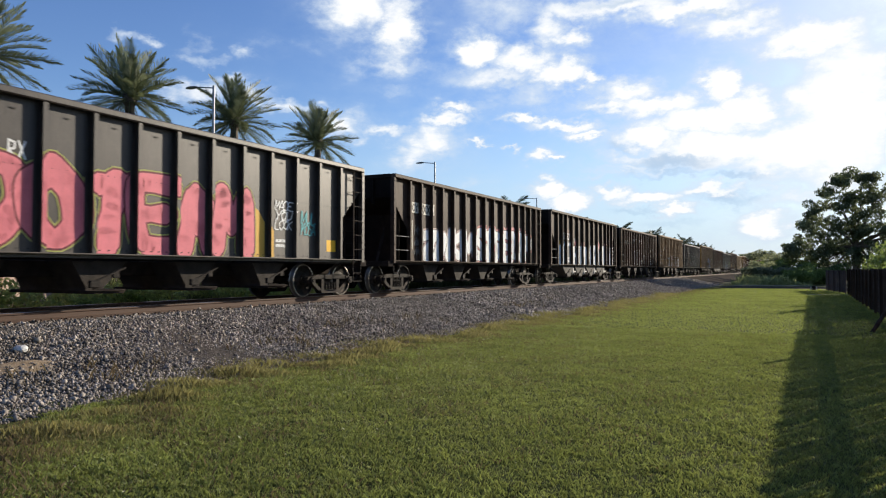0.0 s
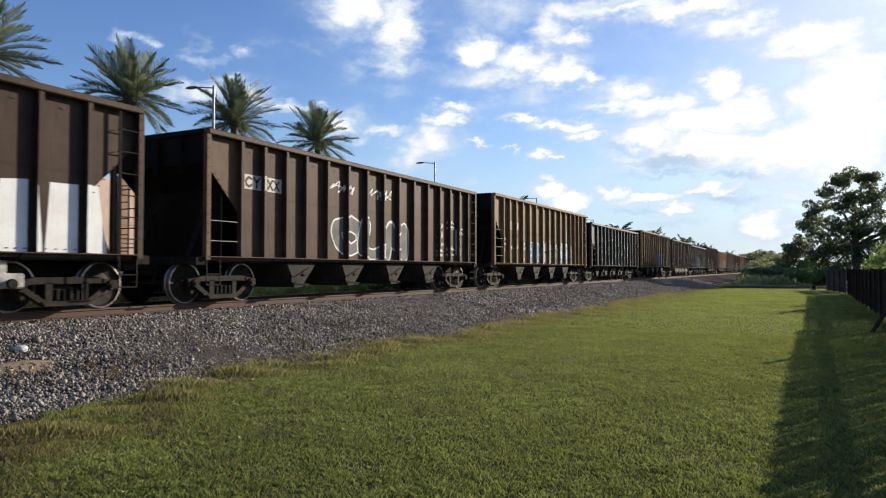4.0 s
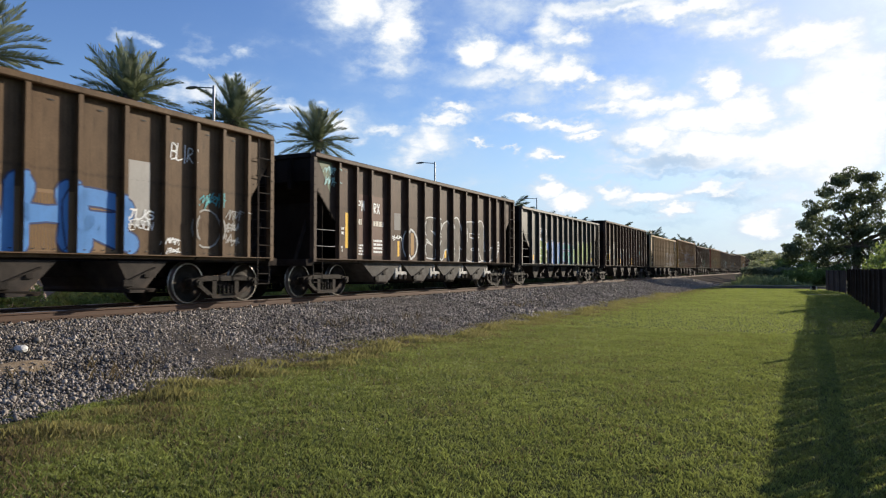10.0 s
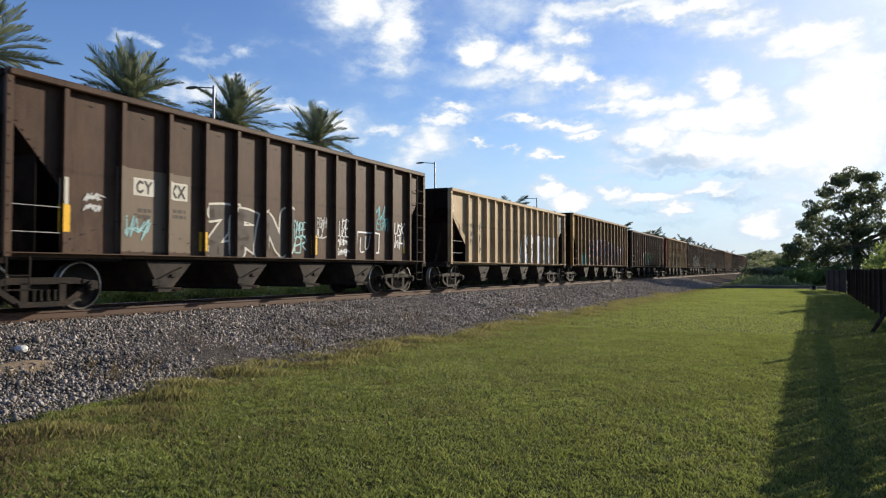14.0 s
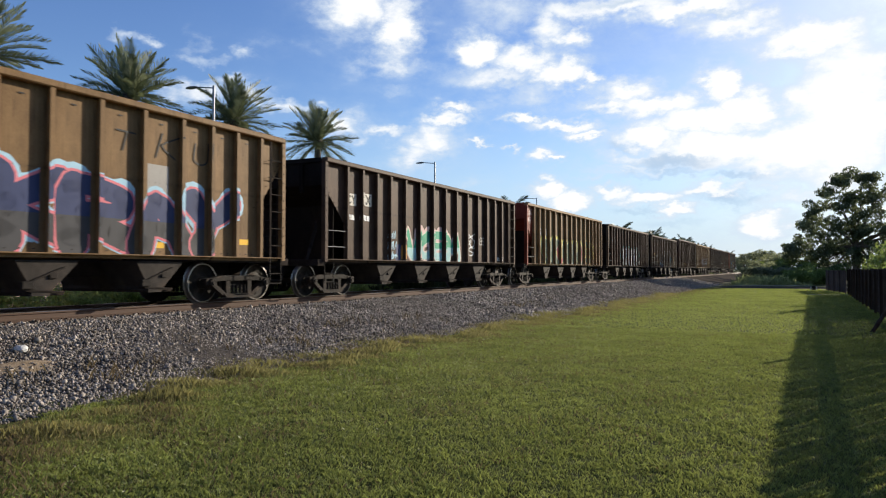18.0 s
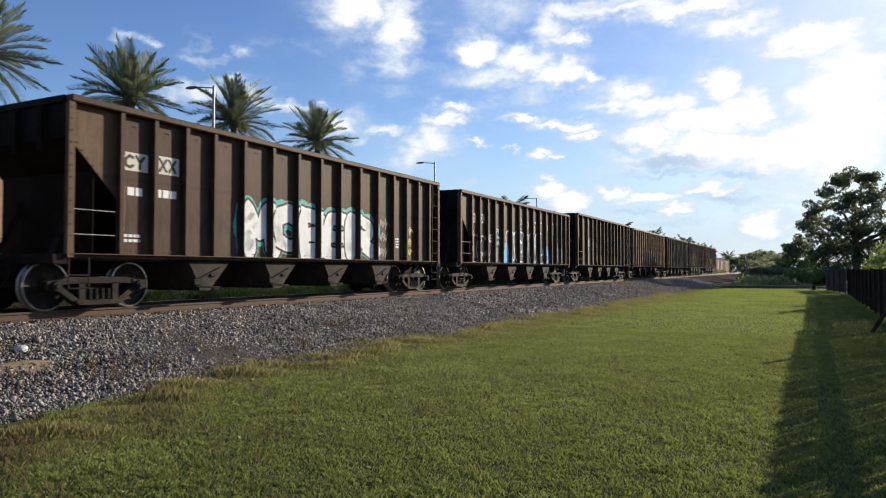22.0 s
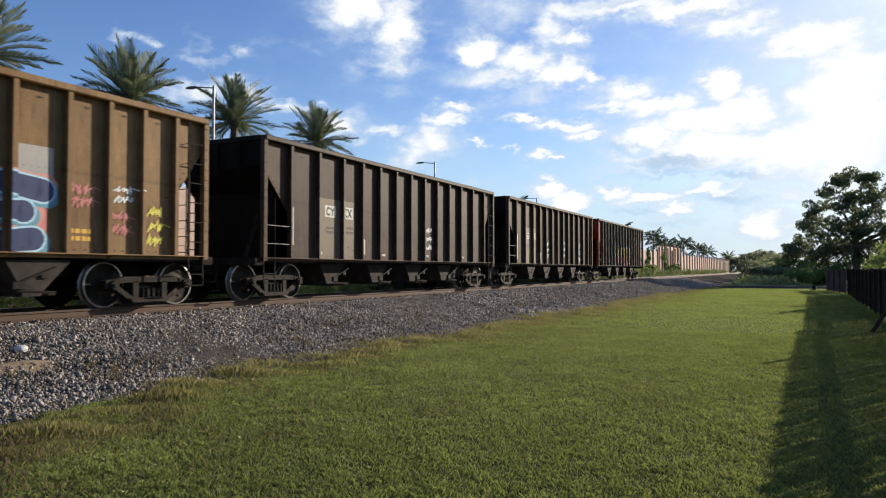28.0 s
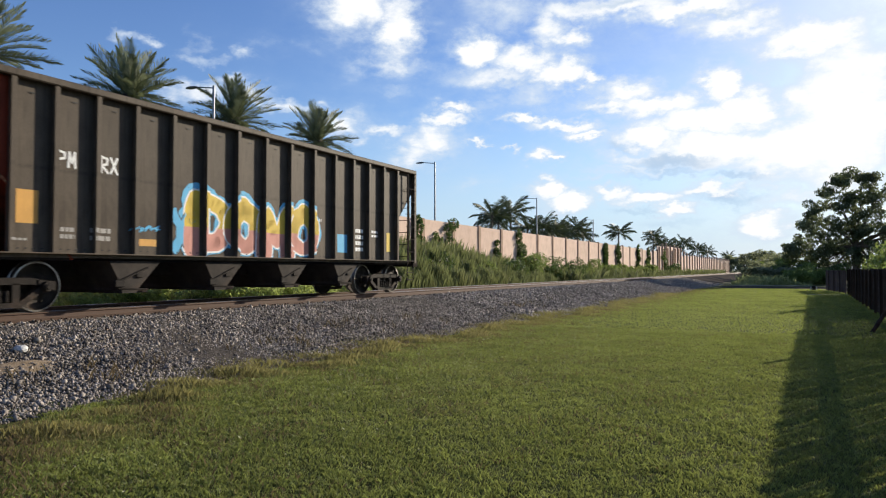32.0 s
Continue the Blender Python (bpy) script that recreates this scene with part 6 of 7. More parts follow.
    bars(c[16], 4.21, 4.51, 1.15, 1.31, 'cream')
    piece(c[17], -3.31, 3.51, 1, 2.36, 'GEMSUE', 'navy', 'pale_blue', 'salmon', depth='steel_blue')
    patch(c[17], 3.16, 3.78, 2.02, 2.89, 'pale_grey')
    patch(c[17], 3.12, 3.67, 1.44, 2.11, 'rose')
    scrawl(c[17], 4.96, 5.44, 2.03, 2.4, 'white')
    scrawl(c[17], 4.06, 4.58, 1.88, 2.37, 'rose')
    bars(c[17], 4.06, 4.53, 1.26, 1.53, 'yellow_paint')
    scrawl(c[17], 5.77, 6.15, 1.22, 2.08, 'lemon')
    scrawl(c[17], 4.88, 5.36, 1.41, 1.92, 'rose')
    patch(c[18], -4.99, -3.15, 1.05, 2.73, 'tan')
    mark(c[18], -4.53, -4.09, 2.24, 2.53, 'CY', 'dark', 'cream')
    mark(c[18], -3.75, -3.23, 2.24, 2.54, 'XX', 'dark', 'cream')
    bars(c[18], -4.5, -4.13, 1.75, 1.98, 'brown_paint')
    bars(c[18], -3.75, -3.18, 1.76, 2.03, 'brown_paint')
    patch(c[18], -6.11, -5.99, 1.39, 2.36, 'cream')
    patch(c[18], -2.83, -2.75, 1.21, 1.66, 'cream')
    patch(c[18], 0.13, 0.22, 1.11, 1.59, 'cream')
    scrawl(c[18], 1.19, 1.81, 1.38, 2.29, 'white')
    bars(c[18], -4.92, -4.66, 1.15, 1.27, 'cream')
    bars(c[18], -1.58, -1.37, 1.17, 1.27, 'cream')
    bars(c[18], 1.29, 1.53, 1.17, 1.29, 'cream')
    bars(c[18], 4.15, 4.44, 1.18, 1.29, 'cream')
    bars(c[18], -5.77, -5.54, 1.41, 1.56, 'dark')
    patch(c[19], -5.02, -3.22, 1.06, 2.79, 'tan')
    mark(c[19], -4.55, -4.13, 2.27, 2.53, 'CY', 'dark', 'cream')
    mark(c[19], -3.79, -3.25, 2.27, 2.55, 'XX', 'dark', 'cream')
    bars(c[19], -4.52, -4.15, 1.8, 2.01, 'brown_paint')
    bars(c[19], -3.79, -3.27, 1.83, 2.05, 'brown_paint')
    patch(c[19], -6.15, -6.02, 1.27, 2.4, 'cream')
    patch(c[19], -2.87, -2.78, 1.09, 1.65, 'cream')
    scrawl(c[19], -1.84, -1.19, 1.33, 2.3, 'white')
    scrawl(c[19], 1.13, 1.75, 1.4, 2.4, 'white')
    scrawl(c[19], 4.04, 4.82, 1.14, 2.41, 'white')
    bars(c[19], -4.91, -4.69, 1.19, 1.28, 'cream')
    bars(c[19], -1.67, -1.36, 1.16, 1.28, 'white')
    bars(c[19], 1.19, 1.48, 1.19, 1.3, 'white')
    bars(c[19], -5.8, -5.57, 1.43, 1.57, 'dark')
    mark(c[20], -5.35, -4.97, 2.6, 2.87, 'PM', 'white')
    mark(c[20], -4.50, -4.10, 2.59, 2.88, 'RX', 'white')
    patch(c[20], -6.06, -5.68, 1.55, 2.12, 'amber')
    patch(c[20], -3.7, -3.19, 1.23, 1.37, 'amber')
    piece(c[20], -2.36, 2.01, 1.03, 2.41, 'DOMO', 'mustard', 'white', 'azure', 'salmon')
    piece(c[20], -2.9, -2.25, 1.04, 2.02, 'X', 'azure', 'dark', '')
    scrawl(c[20], -3.79, -3.11, 1.49, 1.67, 'azure')
    patch(c[20], 2.94, 3.54, 1.25, 1.77, 'azure')
    bars(c[20], -5.27, -4.98, 1.29, 1.54, 'pale_grey')
    bars(c[20], -4.69, -4.24, 1.27, 1.56, 'pale_grey')
    bars(c[20], 3.96, 4.39, 1.27, 2, 'white')
    bars(c[20], 4.84, 5.19, 1.73, 1.98, 'white')
    patch(c[20], 5.72, 5.94, 1.33, 1.93, 'mustard')
    bars(c[20], -6.21, -5.85, 1.24, 1.31, 'pale_grey')
    bars(c[20], 2.1, 2.32, 2.04, 2.17, 'white')


paint_liveries(CARS)


build_ground_cover()


# ---- plants ----
def leaf_cloud(name, lobes, count, size, material, seed, gap=0.45):
    """Many small leaves in uneven lobes (x, y, z, rx, ry, rz), with gaps left by a noise field."""
    rng = np.random.default_rng(seed)
    vol = np.array([l[3] * l[4] * l[5] for l in lobes]) ** 0.7
    pick = rng.choice(len(lobes), count, p=vol / vol.sum())
    L = np.array(lobes)[pick]
    d = rng.normal(size=(count, 3))
    d /= np.linalg.norm(d, axis=1)[:, None]
    r = rng.uniform(0.45, 1.08, count) ** 0.6
    p = L[:, :3] + d * r[:, None] * L[:, 3:]
    s0 = np.array([noise.noise(Vector(q) * (0.9 / max(size * 4, 0.5))) for q in p])
    p = p[s0 > gap - 0.75]
    n = len(p)
    a = rng.normal(size=(n, 3))
    a /= np.linalg.norm(a, axis=1)[:, None]
    b = np.cross(a, rng.normal(size=(n, 3)))
    b /= np.linalg.norm(b, axis=1)[:, None]
    s = size * rng.uniform(0.6, 1.4, n)[:, None]
    co = np.stack([p - a * s, p + b * s * 0.45 - a * s * 0.1, p + a * s, p - b * s * 0.45 + a * s * 0.1], 1).reshape(-1, 3)
    k = np.arange(n) * 4
    return raw_mesh(name, co, np.stack([k, k + 1, k + 2, k + 3], 1).ravel(), 4, material)


def tree(name, label, x, y, height, lobes, count, size, material, trunk_r, seed, z0=0.0):
    """A tapered trunk with limbs that reach into the lobes of its crown; lobes are relative to the foot."""
    t = tagged(new(name), label, "tree")
    t.matrix_basis = pose(x, y, z0)
    bm = bmesh.new()
    rng = random.Random(seed)
    fork = height * 0.35
    bar(bm, (0, 0, -0.2), (rng.uniform(-0.2, 0.2), 0, fork), trunk_r, 9, trunk_r * 0.7)
    for l in lobes[::1 if len(lobes) < 20 else 23]:
        mid = Vector((l[0] * 0.45, l[1] * 0.45, fork + (l[2] - fork) * 0.45 + 0.3))
        bar(bm, (0, 0, fork - 0.1), mid, trunk_r * 0.45, 6, trunk_r * 0.28)
        bar(bm, mid, (l[0], l[1], l[2]), trunk_r * 0.28, 5, trunk_r * 0.1)
        for _ in range(2):
            bar(bm, mid, (l[0] + rng.uniform(-1, 1) * l[3] * 0.7, l[1] + rng.uniform(-1, 1) * l[4] * 0.7, l[2] + rng.uniform(-0.3, 0.7) * l[5]), trunk_r * 0.16, 4, trunk_r * 0.05)
    part("trunk", bm, BARK, t)
    part("crown", leaf_cloud("crown", lobes, count, size, material, seed), None, t)
    return t


def bush(label, x, y, lobes, count, size, material, seed, z0=0.0, name="bush"):
    b = tagged(new(name, leaf_cloud(name, lobes, count, size, material, seed)), label, "bush")
    b.matrix_basis = pose(x, y, z0)
    return b


def frond_mesh(name, length, droop, leaflet, pairs, lift, seed, hang=0.0):
    """A palm leaf: an arched midrib with narrow leaflets on both sides."""
    rng = random.Random(seed)
    verts, faces = [], []
    spine = []
    for k in range(pairs + 1):
        f = k / pairs
        spine.append(Vector((length * (f - 0.10 * droop * f * f), 0, length * (0.22 * lift * f - droop * 0.42 * f * f))))
    for k in range(pairs):
        a, b = spine[k], spine[k + 1]
        r = 0.028 * (1 - 0.85 * k / pairs)
        i = len(verts)
        verts += [a + Vector((0, -r, 0)), a + Vector((0, r, 0)), b + Vector((0, r * 0.9, 0)), b + Vector((0, -r * 0.9, 0)), (a + b) / 2 + Vector((0, 0, -2 * r))]
        faces += [(i, i + 1, i + 2), (i, i + 2, i + 3), (i, i + 3, i + 4), (i + 1, i + 4, i + 2)]
        f = (k + 0.5) / pairs
        if f < 0.10:
            continue
        ll = leaflet * (0.45 + 0.75 * math.sin(math.pi * min(1, f * 0.88 + 0.10)))
        for s in (-1, 1):
            out = Vector((0.80 + rng.uniform(-0.15, 0.15), s * (0.62 + rng.uniform(-0.12, 0.12)), 0.30 - hang + rng.uniform(-0.2, 0.25))).normalized() * ll * rng.uniform(0.85, 1.1)
            w = Vector((0.020, 0, 0.012)) * (leaflet / 0.4)
            i = len(verts)
            m = a + out * 0.55
            verts += [a - w * 0.6, a + w * 0.6, m + w, m - w, a + out + Vector((0, 0, -0.10 * ll - 0.5 * hang * ll))]
            faces += [(i, i + 1, i + 2), (i, i + 2, i + 3), (i + 3, i + 2, i + 4)]
    return raw_mesh(name, [tuple(v) for v in verts], [c for f in faces for c in f], 3, FROND_FAR if hang else FROND)


DATE_FRONDS = [frond_mesh("frond", 2.7, d, 0.52, 50, l, s) for d, l, s in ((0.35, 0.9, 1), (0.62, 1.1, 2), (0.95, 1.3, 3))]
FAR_FRONDS = [frond_mesh("frond", 3.1, d, 0.75, 26, l, s, 0.45) for d, l, s in ((0.8, 1.3, 4), (1.15, 1.0, 5))]


def palm(label, x, y, crown_z, fronds, kinds, seed, scale=1.0, lean=0.0, low=-28, high=84, trunk_r=0.24):
    p = tagged(new("palm_tree"), label, "palm tree", "palms beyond the wall")
    p.matrix_basis = pose(x, y, 0.3)
    rng = random.Random(seed)
    top = Vector((lean, 0, crown_z - 0.3))
    bm = bmesh.new()
    n = 14
    for k in range(n):
        a, b = top * (k / n), top * ((k + 1) / n)
        r = trunk_r * (1.15 - 0.25 * k / n)
        bar(bm, a, b + Vector((0, 0, 0.02)), r * 0.93, 10, r * 1.05)
    part("trunk", bm, BARK, p)
    boss = bmesh.new()
    bmesh.ops.create_icosphere(boss, subdivisions=2, radius=trunk_r * 1.5, matrix=Matrix.Translation(top) @ Matrix.Diagonal((1, 1, 1.3, 1)))
    part("crown_shaft", boss, BARK, p)
    for k in range(fronds):
        f = (k + 0.5) / fronds
        el = high - (high - low) * f ** 0.85 + rng.uniform(-7, 7)
        az = k * 137.5 + rng.uniform(-12, 12)
        sc = scale * rng.uniform(0.86, 1.08)
        m = Matrix.Translation(top) @ pose(0, 0, 0, 0, 0, az) @ pose(0, 0, 0, rng.uniform(-25, 25), -el, 0) @ Matrix.Diagonal((sc, sc, sc, 1))
        part("frond", rng.choice(kinds), None, p, at=m)
    return p


for k, (y, z, n) in enumerate(((16.1, 10.2, 60), (23.2, 10.0, 60), (30.3, 10.2, 58), (38.2, 10.3, 56))):
    palm("tall date palm with a stiff dense green crown", -29.0, y, z, n, DATE_FRONDS, 40 + k, 1.06, 0.0, -50, 86)


for k, (y, z, sc) in enumerate(((89.0, 9.0, 1.0), (98.0, 10.0, 1.15), (110.0, 8.6, 1.0), (121.0, 8.6, 1.0), (93.0, 8.3, 0.95), (104.0, 8.0, 0.95), (115.5, 8.0, 1.0), (127.0, 8.2, 1.0), (137.5, 8.4, 1.0), (132.5, 9.5, 1.1), (222.0, 9.6, 1.2), (255.0, 9.2, 1.3), (168.0, 10.4, 1.2), (214.5, 11.3, 1.2), (239.0, 9.3, 1.3), (271.0, 11.0, 1.4), (317.0, 10.2, 1.5), (353.0, 9.8, 1.5), (471.0, 9.2, 1.7))):
    palm("slender palm with drooping fronds behind the wall", -38.0, y, z, 24, FAR_FRONDS, 60 + k, sc * 1.1, random.Random(k).uniform(-0.6, 0.6), -35, 62, 0.17)


def street_lamp(x, y, top):
    l = tagged(new("street_lamp"), "grey metal street lamp with a flat head on a short arm", "street lamp", "lamps along the road beyond the wall")
    l.matrix_basis = pose(x, y, 0.3)
    h = top - 0.3
    bm = bmesh.new()
    bar(bm, (0, 0, 0), (0, 0, h), 0.10, 10, 0.065)
    part("pole", bm, POLE, l)
    bm = bmesh.new()
    box(bm, -0.22, 0.22, -0.22, 0.22, 0.0, 0.06, 0.01)
    part("base_plate", bm, POLE, l)
    bm = bmesh.new()
    bar(bm, (0, 0, h - 0.12), (-1.0, -0.25, h - 0.02), 0.035, 6)
    part("arm", bm, POLE, l)
    bm = bmesh.new()
    bmesh.ops.create_icosphere(bm, subdivisions=2, radius=1.0, matrix=Matrix.Translation((-1.25, -0.31, h - 0.03)) @ Matrix.Diagonal((0.42, 0.19, 0.075, 1)))
    part("lamp_head", bm, LAMPHEAD, l)


for y, top in ((26.7, 11.25), (51.6, 10.7), (77.3, 10.05), (102.6, 9.15)):
    street_lamp(-27.0, y, top)


def build_wall_plants():
    rng = np.random.default_rng(33)
    # tall reeds in front of the wall
    n = 150000
    y = 25.5 + 27 * rng.uniform(0, 1, n) ** 1.3
    x = rng.uniform(-21.1, -16.6, n)
    h = (0.5 + 1.5 * rng.uniform(0, 1, n)) * np.interp(y, [25, 30, 41, 47, 62], [1.4, 1.65, 1.55, 1.2, 1.0]) * np.interp(x, [-21.1, -19.0, -16.6], [1.15, 0.95, 0.35])
    blades("tall_grass", "tall feathery green and straw grass along the wall", "grass", REED, x, y, z_of(x), h * (0.8 + 0.25 * np.sin(y * 2.1) * np.sin(x * 3.3 + y)), 0.0042, 0.26, 41)
    n = 26000
    y = 2 + 26 * rng.uniform(0, 1, n)
    x = rng.uniform(-21.1, -15.8, n)
    h = (0.2 + 0.75 * rng.uniform(0, 1, n)) * np.interp(x, [-21, -18.5, -15.8], [1.2, 0.7, 0.22]) * np.clip(0.7 + 0.6 * np.sin(y * 0.9) + 0.3 * np.sin(y * 2.7 + x), 0.25, 1.5)
    blades("tall_grass", "low rank grass beyond the track", "grass", REED, x, y, z_of(x), h, 0.010, 0.4, 42)
    n = 18000
    y = 56 + 140 * rng.uniform(0, 1, n) ** 1.3
    x = rng.uniform(-21.1, -16.2, n)
    h = (0.3 + 0.9 * rng.uniform(0, 1, n)) * np.clip(0.8 + 0.5 * np.sin(y * 0.7), 0.3, 1.4)
    blades("tall_grass", "rank grass along the far wall", "grass", REED, x, y, z_of(x), h, 0.03, 0.5, 43)
    n = 16000
    y = 81 + 50 * rng.uniform(0, 1, n)
    x = rng.uniform(-6.4, 1.5, n)
    h = (0.25 + 0.75 * rng.uniform(0, 1, n)) * np.clip(0.75 + 0.5 * np.sin(y * 0.5 + x), 0.3, 1.3)
    blades("tall_grass", "rank pale grass at the end of the lawn", "grass", REED_PALE, x, y, z_of(x), h, 0.022, 0.5, 44)
    rr = random.Random(9)
    for y, hgt, w in ((27.0, 1.5, 1.2), (29.5, 2.3, 1.1), (32.5, 1.9, 1.5), (35.5, 2.4, 1.2), (38.5, 1.8, 1.4), (42.0, 1.9, 1.5), (47.5, 2.0, 1.4), (52.0, 2.6, 1.8), (57.0, 2.2, 1.5), (62.5, 2.5, 1.7), (67.5, 2.3, 1.5), (76.0, 1.8, 1.9), (86.0, 2.0, 2.0), (99.0, 1.9, 2.4), (118.0, 2.2, 2.8)):
        lobes = [(rr.uniform(-0.6, 0.6), rr.uniform(-w, w), hgt * rr.uniform(0.25, 0.8), 0.8, w * 0.45, hgt * 0.30) for _ in range(8)]
        bush("loose leafy green bush against the wall", -18.4, y, lobes, 3400, 0.09 if y < 70 else 0.15, LEAF_LIGHT if rr.random() < 0.4 else LEAF, int(y), 0.35)
    for y in (6.0, 8.5, 11.0, 13.5, 16.0, 18.5, 21.0, 23.5, 26.0):
        lobes = [(rr.uniform(-0.5, 0.5), rr.uniform(-1.4, 1.4), rr.uniform(0.15, 0.75), 0.7, 0.7, 0.32) for _ in range(8)]
        bush("low leafy green undergrowth beyond the track", -17.4, y, lobes, 2600, 0.08, LEAF_WEED, int(y * 3), 0.40)
    for y in (5.2, 7.0, 9.4, 11.2, 13.0, 15.6, 17.2, 19.6, 21.5, 24.0):
        lobes = [(rr.uniform(-0.2, 0.2), rr.uniform(-0.7, 0.7), rr.uniform(0.1, 0.55), 0.3, 0.35, 0.2) for _ in range(6)]
        bush("sprawling leafy weed beside the far rail", -16.0, y, lobes, 900, 0.06, LEAF_WEED, int(y * 5), 0.55, name="weed_clump")
    # creepers that hang over the wall
    for y, z, hz, w in ((38.4, 3.7, 1.3, 0.55), (42.5, 3.7, 1.3, 0.85), (40.4, 3.1, 0.9, 0.6), (56.1, 3.6, 1.4, 0.45), (56.8, 2.6, 1.1, 0.45), (51.0, 2.9, 1.0, 0.4), (86.0, 3.3, 1.4, 0.8), (93.0, 3.3, 1.5, 0.8), (106.0, 3.5, 1.6, 1.0), (114.0, 3.7, 1.4, 1.2), (129.0, 3.5, 1.6, 1.5)):
        lobes = [(0.05, rr.uniform(-0.8, 0.8) * w, z + hz * f, 0.26, w * rr.uniform(0.45, 1.1), hz * rr.uniform(0.25, 0.4)) for f in (-0.9, -0.6, -0.2, 0.2, 0.5, 0.85)]
        b = tagged(new("creeper", leaf_cloud("creeper", lobes, 1600, 0.09 if y < 60 else 0.15, LEAF, int(y * 7))), "dark green creeper hanging over the wall", "creeper")
        b.matrix_basis = pose(-21.16, y, 0.0)


build_wall_plants()

def big_tree_lobes():
    """Uneven clumps inside a broad crown that leans out low over the lawn's end."""
    rr = random.Random(17)
    out = []
    while len(out) < 400:
        x, z, r = rr.uniform(-8.2, 7.0), rr.uniform(0.5, 13.3), rr.uniform(0.40, 0.85)
        left = np.interp(z, [0, 4.2, 5.6, 6.9, 9, 11, 12.5, 13.4], [-8.1, -7.9, -7.5, -6.5, -5.6, -4.3, -2.7, -0.8]) + 0.7 * noise.noise((0, z * 0.8, 1))
        right = np.interp(z, [0, 4, 8, 11, 13.4], [5.0, 7.0, 6.8, 4.4, 1.3])
        if left + 0.8 * r < x < right - 0.7 * r and noise.noise((x * 0.95, z * 1.0, 3.3)) > (-0.16 if z > 5.0 else -0.5):
            out.append((x, rr.uniform(-2.8, 2.8), z, r * 1.05, r, r * 0.8))
    return out


tree("broadleaf_tree", "large dark green broadleaf tree behind the fence", 6.2, 95.0, 13.0, big_tree_lobes(), 62000, 0.15, LEAF_TREE, 0.42, 5)
for k, (x, y, w, h) in enumerate(((-4.4, 116.0, 2.0, 4.4), (-3.6, 106.0, 2.0, 4.6), (-2.6, 98.0, 2.0, 4.4), (-0.4, 94.0, 2.0, 3.8), (-4.0, 93.0, 1.4, 2.4), (-2.0, 89.0, 1.8, 2.2), (0.6, 88.0, 1.6, 2.4))):
    rr = random.Random(120 + k)
    bush("loose hazy grey-green thicket at the end of the lawn", x, y, [(rr.uniform(-w, w), rr.uniform(-1.2, 1.2), h * rr.uniform(0.12, 0.88), rr.uniform(0.5, 0.95), 0.9, h * rr.uniform(0.07, 0.15)) for _ in range(16)], 5200, 0.13, LEAF_HAZED if k % 3 else LEAF_LIGHT, 120 + k, name="thicket")
for k, (x, y, w, h) in enumerate(((4.1, 38.0, 1.2, 2.9), (4.3, 43.5, 1.6, 3.1), (4.0, 33.5, 1.1, 2.7), (4.4, 49.5, 1.5, 2.6))):
    rr = random.Random(80 + k)
    bush("pale green leafy shrub rising over the fence", x, y, [(rr.uniform(-0.5, 0.9), rr.uniform(-w, w), rr.uniform(0.8, h - 0.5), 0.7, 0.8, 0.6) for _ in range(9)], 2600, 0.11, LEAF_LIGHT, 80 + k, name="shrub")
for k, (x, y, w, h, m) in enumerate(((0.2, 85.0, 1.5, 1.7, LEAF_LIGHT), (1.8, 86.0, 1.6, 1.9, LEAF_LIGHT), (-0.9, 87.0, 0.9, 1.2, REED), (3.6, 88.0, 1.8, 2.2, LEAF))):
    rr = random.Random(90 + k)
    bush("loose green bush at the end of the lawn", x, y, [(rr.uniform(-w, w), rr.uniform(-0.8, 0.8), h * rr.uniform(0.25, 0.75), w * 0.5, 0.8, h * 0.33) for _ in range(8)], 3000, 0.13, m, 90 + k)


def far_woods():
    rr = random.Random(4)
    for k in range(9):
        x, y = -7.0 + k * 0.5 + rr.uniform(-0.3, 0.3), 145 + rr.uniform(-6, 24)
        h = rr.uniform(3.0, 4.6) * y / 150
        lobes = [(rr.uniform(-1.1, 1.1), rr.uniform(-1, 1), h * rr.uniform(0.2, 0.88), 0.8, 0.9, h * 0.12) for _ in range(12)]
        tree("broadleaf_tree", "hazy green tree at the far end of the line", x, y, h, lobes, 1500, 0.20, LEAF_HAZED, 0.12, 200 + k)
    for k in range(8):
        x, y = -25.0 + k * 1.6 + rr.uniform(-0.6, 0.6), 310 + rr.uniform(-10, 20)
        h = rr.uniform(6.0, 8.5)
        lobes = [(rr.uniform(-2, 2), rr.uniform(-1, 1), h * rr.uniform(0.2, 0.88), 1.5, 1.4, h * 0.13) for _ in range(12)]
        tree("broadleaf_tree", "hazy green tree beyond the end of the wall", x, y, h, lobes, 1200, 0.36, LEAF_HAZED, 0.16, 230 + k)
    for k in range(5):
        x, y = -6.2 + k * 0.55 + rr.uniform(-0.2, 0.2), 104 + rr.uniform(-5, 8)
        h = rr.uniform(1.5, 2.2)
        bush("loose pale green bush near the end of the track", x, y, [(rr.uniform(-0.7, 0.7), rr.uniform(-0.8, 0.8), h * rr.uniform(0.2, 0.75), 0.5, 0.6, h * 0.25) for _ in range(8)], 1800, 0.12, LEAF_LIGHT if k % 3 else LEAF_HAZED, 300 + k)


far_woods()


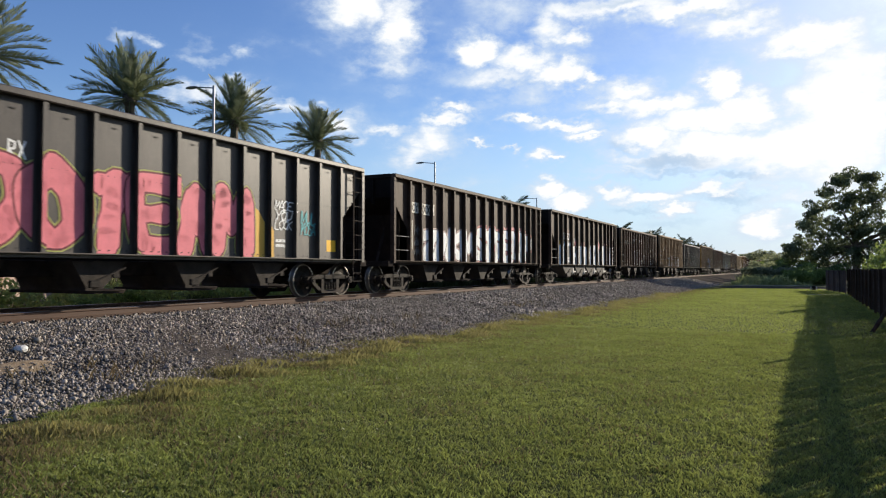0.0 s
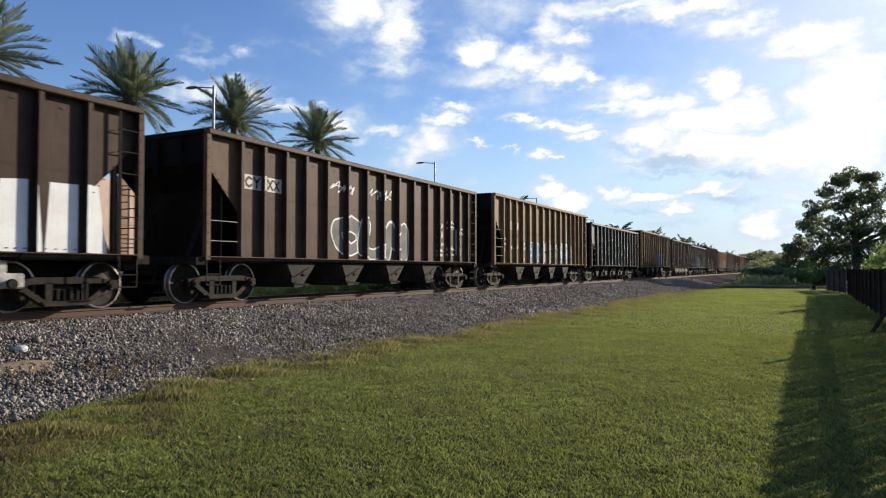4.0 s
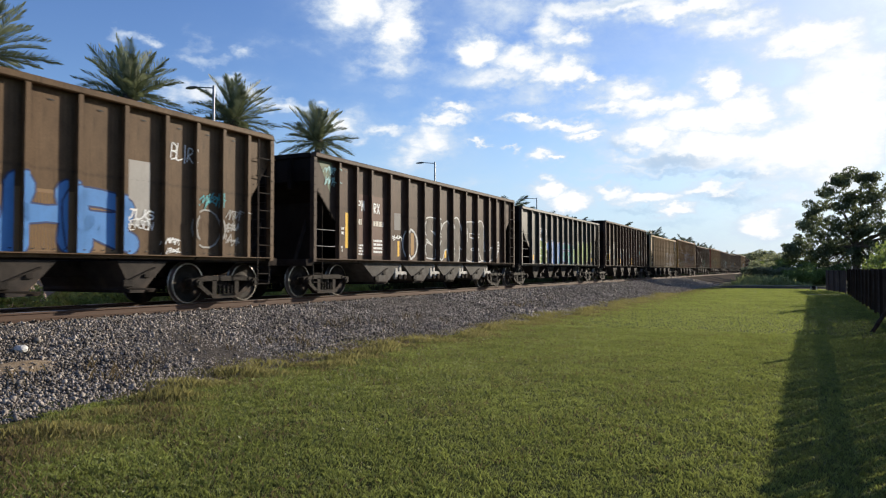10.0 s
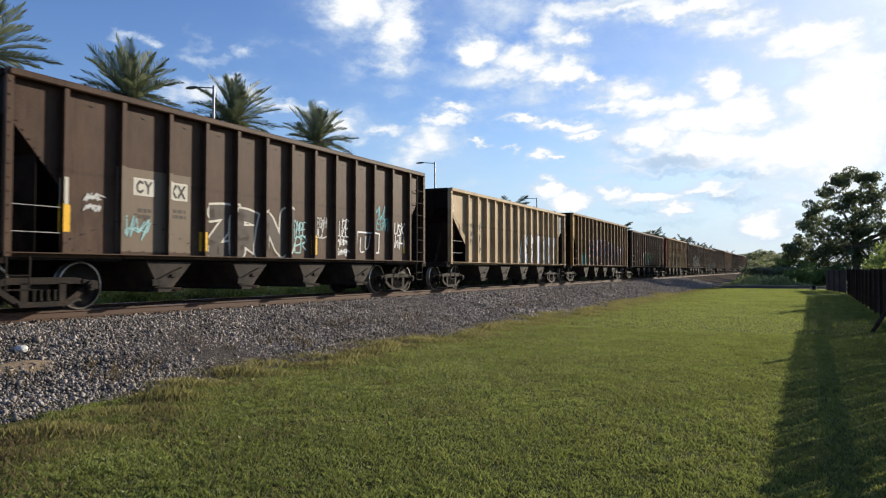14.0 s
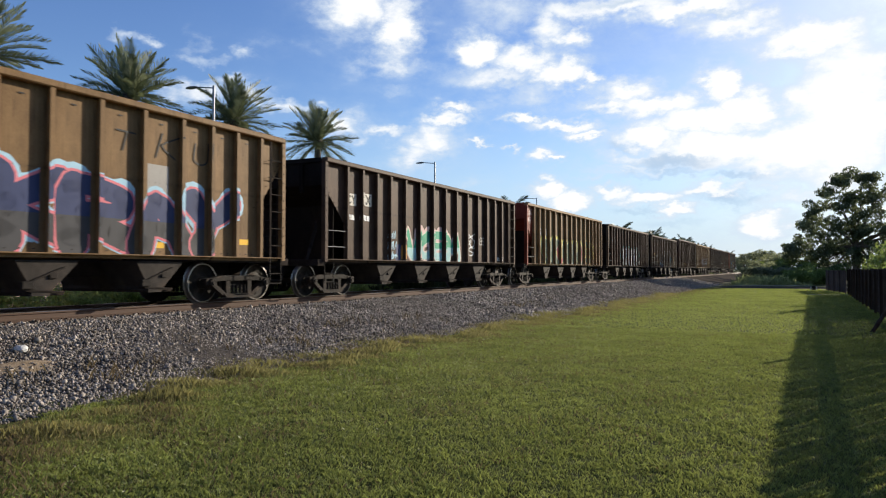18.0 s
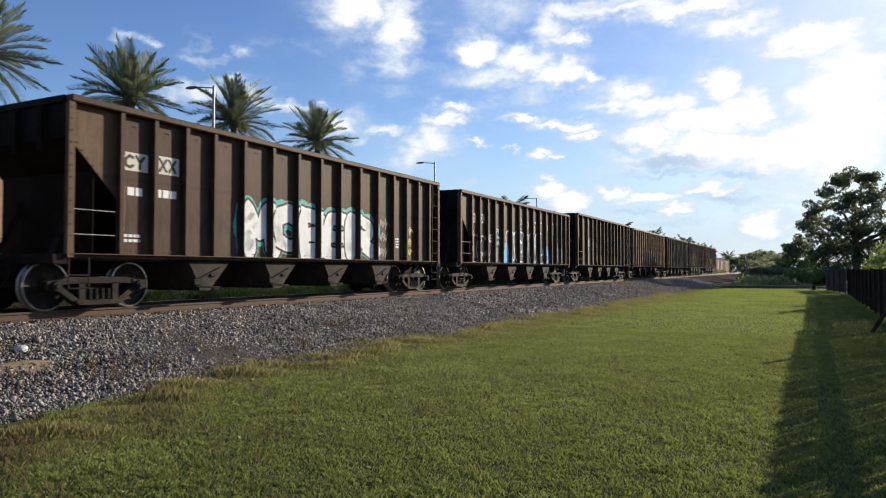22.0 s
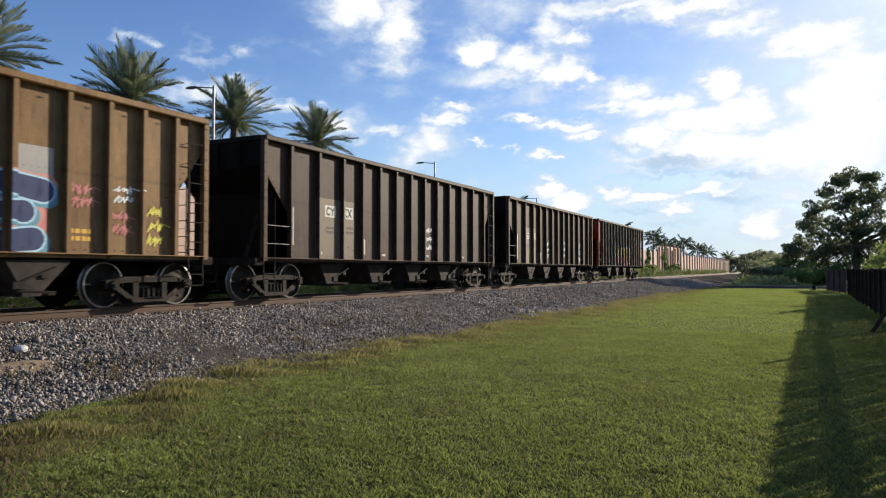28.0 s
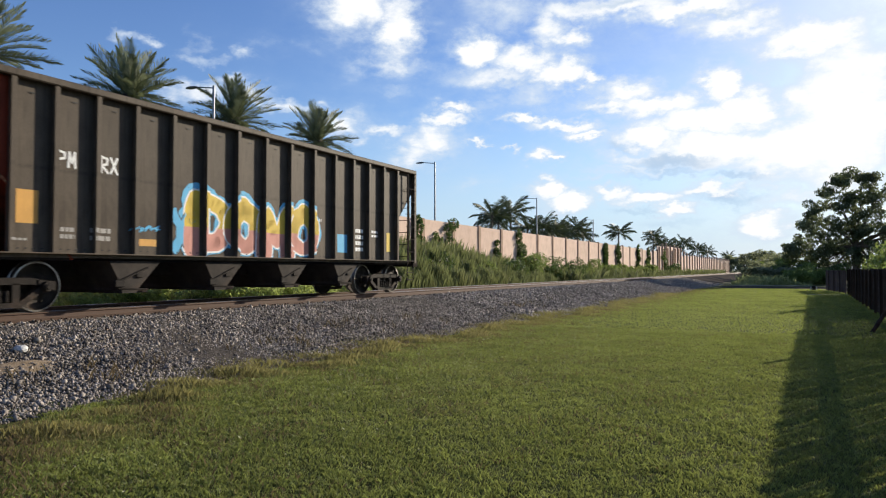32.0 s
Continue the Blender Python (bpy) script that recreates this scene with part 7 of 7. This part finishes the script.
def far_ground():
    bm = bmesh.new()
    box(bm, -6.0, 1.2, 79.0, 79.5, -0.1, 0.04)
    tagged(new("path_1", mesh_of("path_1", bm, PATH)), "pale narrow concrete path across the lawn's end", "path", kind="structure")
    bm = bmesh.new()
    box(bm, 0.5, 2.9, 51.2, 51.75, -0.1, 0.03)
    tagged(new("path_2", mesh_of("path_2", bm, PATH)), "pale concrete path by the fence", "path", kind="structure")
    # this dark slab stands in for the hedge's shadow past the lawn
    bm = bmesh.new()
    box(bm, -6.5, 40, 68.5, 74.0, -0.1, 0.03)
    tagged(new("road", mesh_of("road", bm, SHADE_BAND)), "dark strip beyond the lawn, standing in for hedge shade", "road", kind="structure")
    bm = bmesh.new()
    bmesh.ops.create_icosphere(bm, subdivisions=2, radius=1.0, matrix=pose(-9.4, 5.85, 0.325, 0, 13, 0) @ Matrix.Diagonal((0.26, 0.55, 0.022, 1)))
    for v in bm.verts:
        v.co.z += 0.03 * noise.noise(v.co * 4)
    tagged(new("sand_patch", mesh_of("sand_patch", bm, SAND)), "small patch of tan sand on the ballast", "sand", kind="structure")
    bm = bmesh.new()
    bmesh.ops.create_icosphere(bm, subdivisions=2, radius=0.10, matrix=pose(-10.05, 6.25, 0.50) @ Matrix.Diagonal((1.3, 1, 0.6, 1)))
    for v in bm.verts:
        v.co += Vector((noise.noise(v.co * 9), noise.noise(v.co * 9 + Vector((5, 0, 0))), noise.noise(v.co * 9 + Vector((0, 5, 0))))) * 0.04
    tagged(new("pale_rock", mesh_of("pale_rock", bm, LATCH)), "pale broken lump of concrete on the ballast", "rock")


far_ground()


# ---- what moves: the cars roll past, their wheelsets turn ----
def motions():
    for k, (car, *_rest) in enumerate(CARS):
        walk(car, [(t, pose(TRACK_X, car_y(k, t), RAIL_Z)) for t in range(0, 33)])
    # wheelsets at the same place under their cars turn alike and share the keys
    lead = {}
    for car, *_rest in CARS:
        for ws in [o for o in car.children if o.name.startswith("wheelset")]:
            y = ws.location.y
            key = round(y, 2)
            if key not in lead:
                rows = []
                for f in range(0, 961):
                    t = f / FPS
                    rows.append((t, pose(0, y, WHEEL_R) @ Matrix.Rotation(travelled(t) / WHEEL_R, 4, "X")))
                walk(ws, rows)
                lead[key] = ws.animation_data
            else:
                ws.rotation_mode = "QUATERNION"
                data = ws.animation_data_create()
                data.action = lead[key].action
                data.action_slot = lead[key].action_slot


motions()
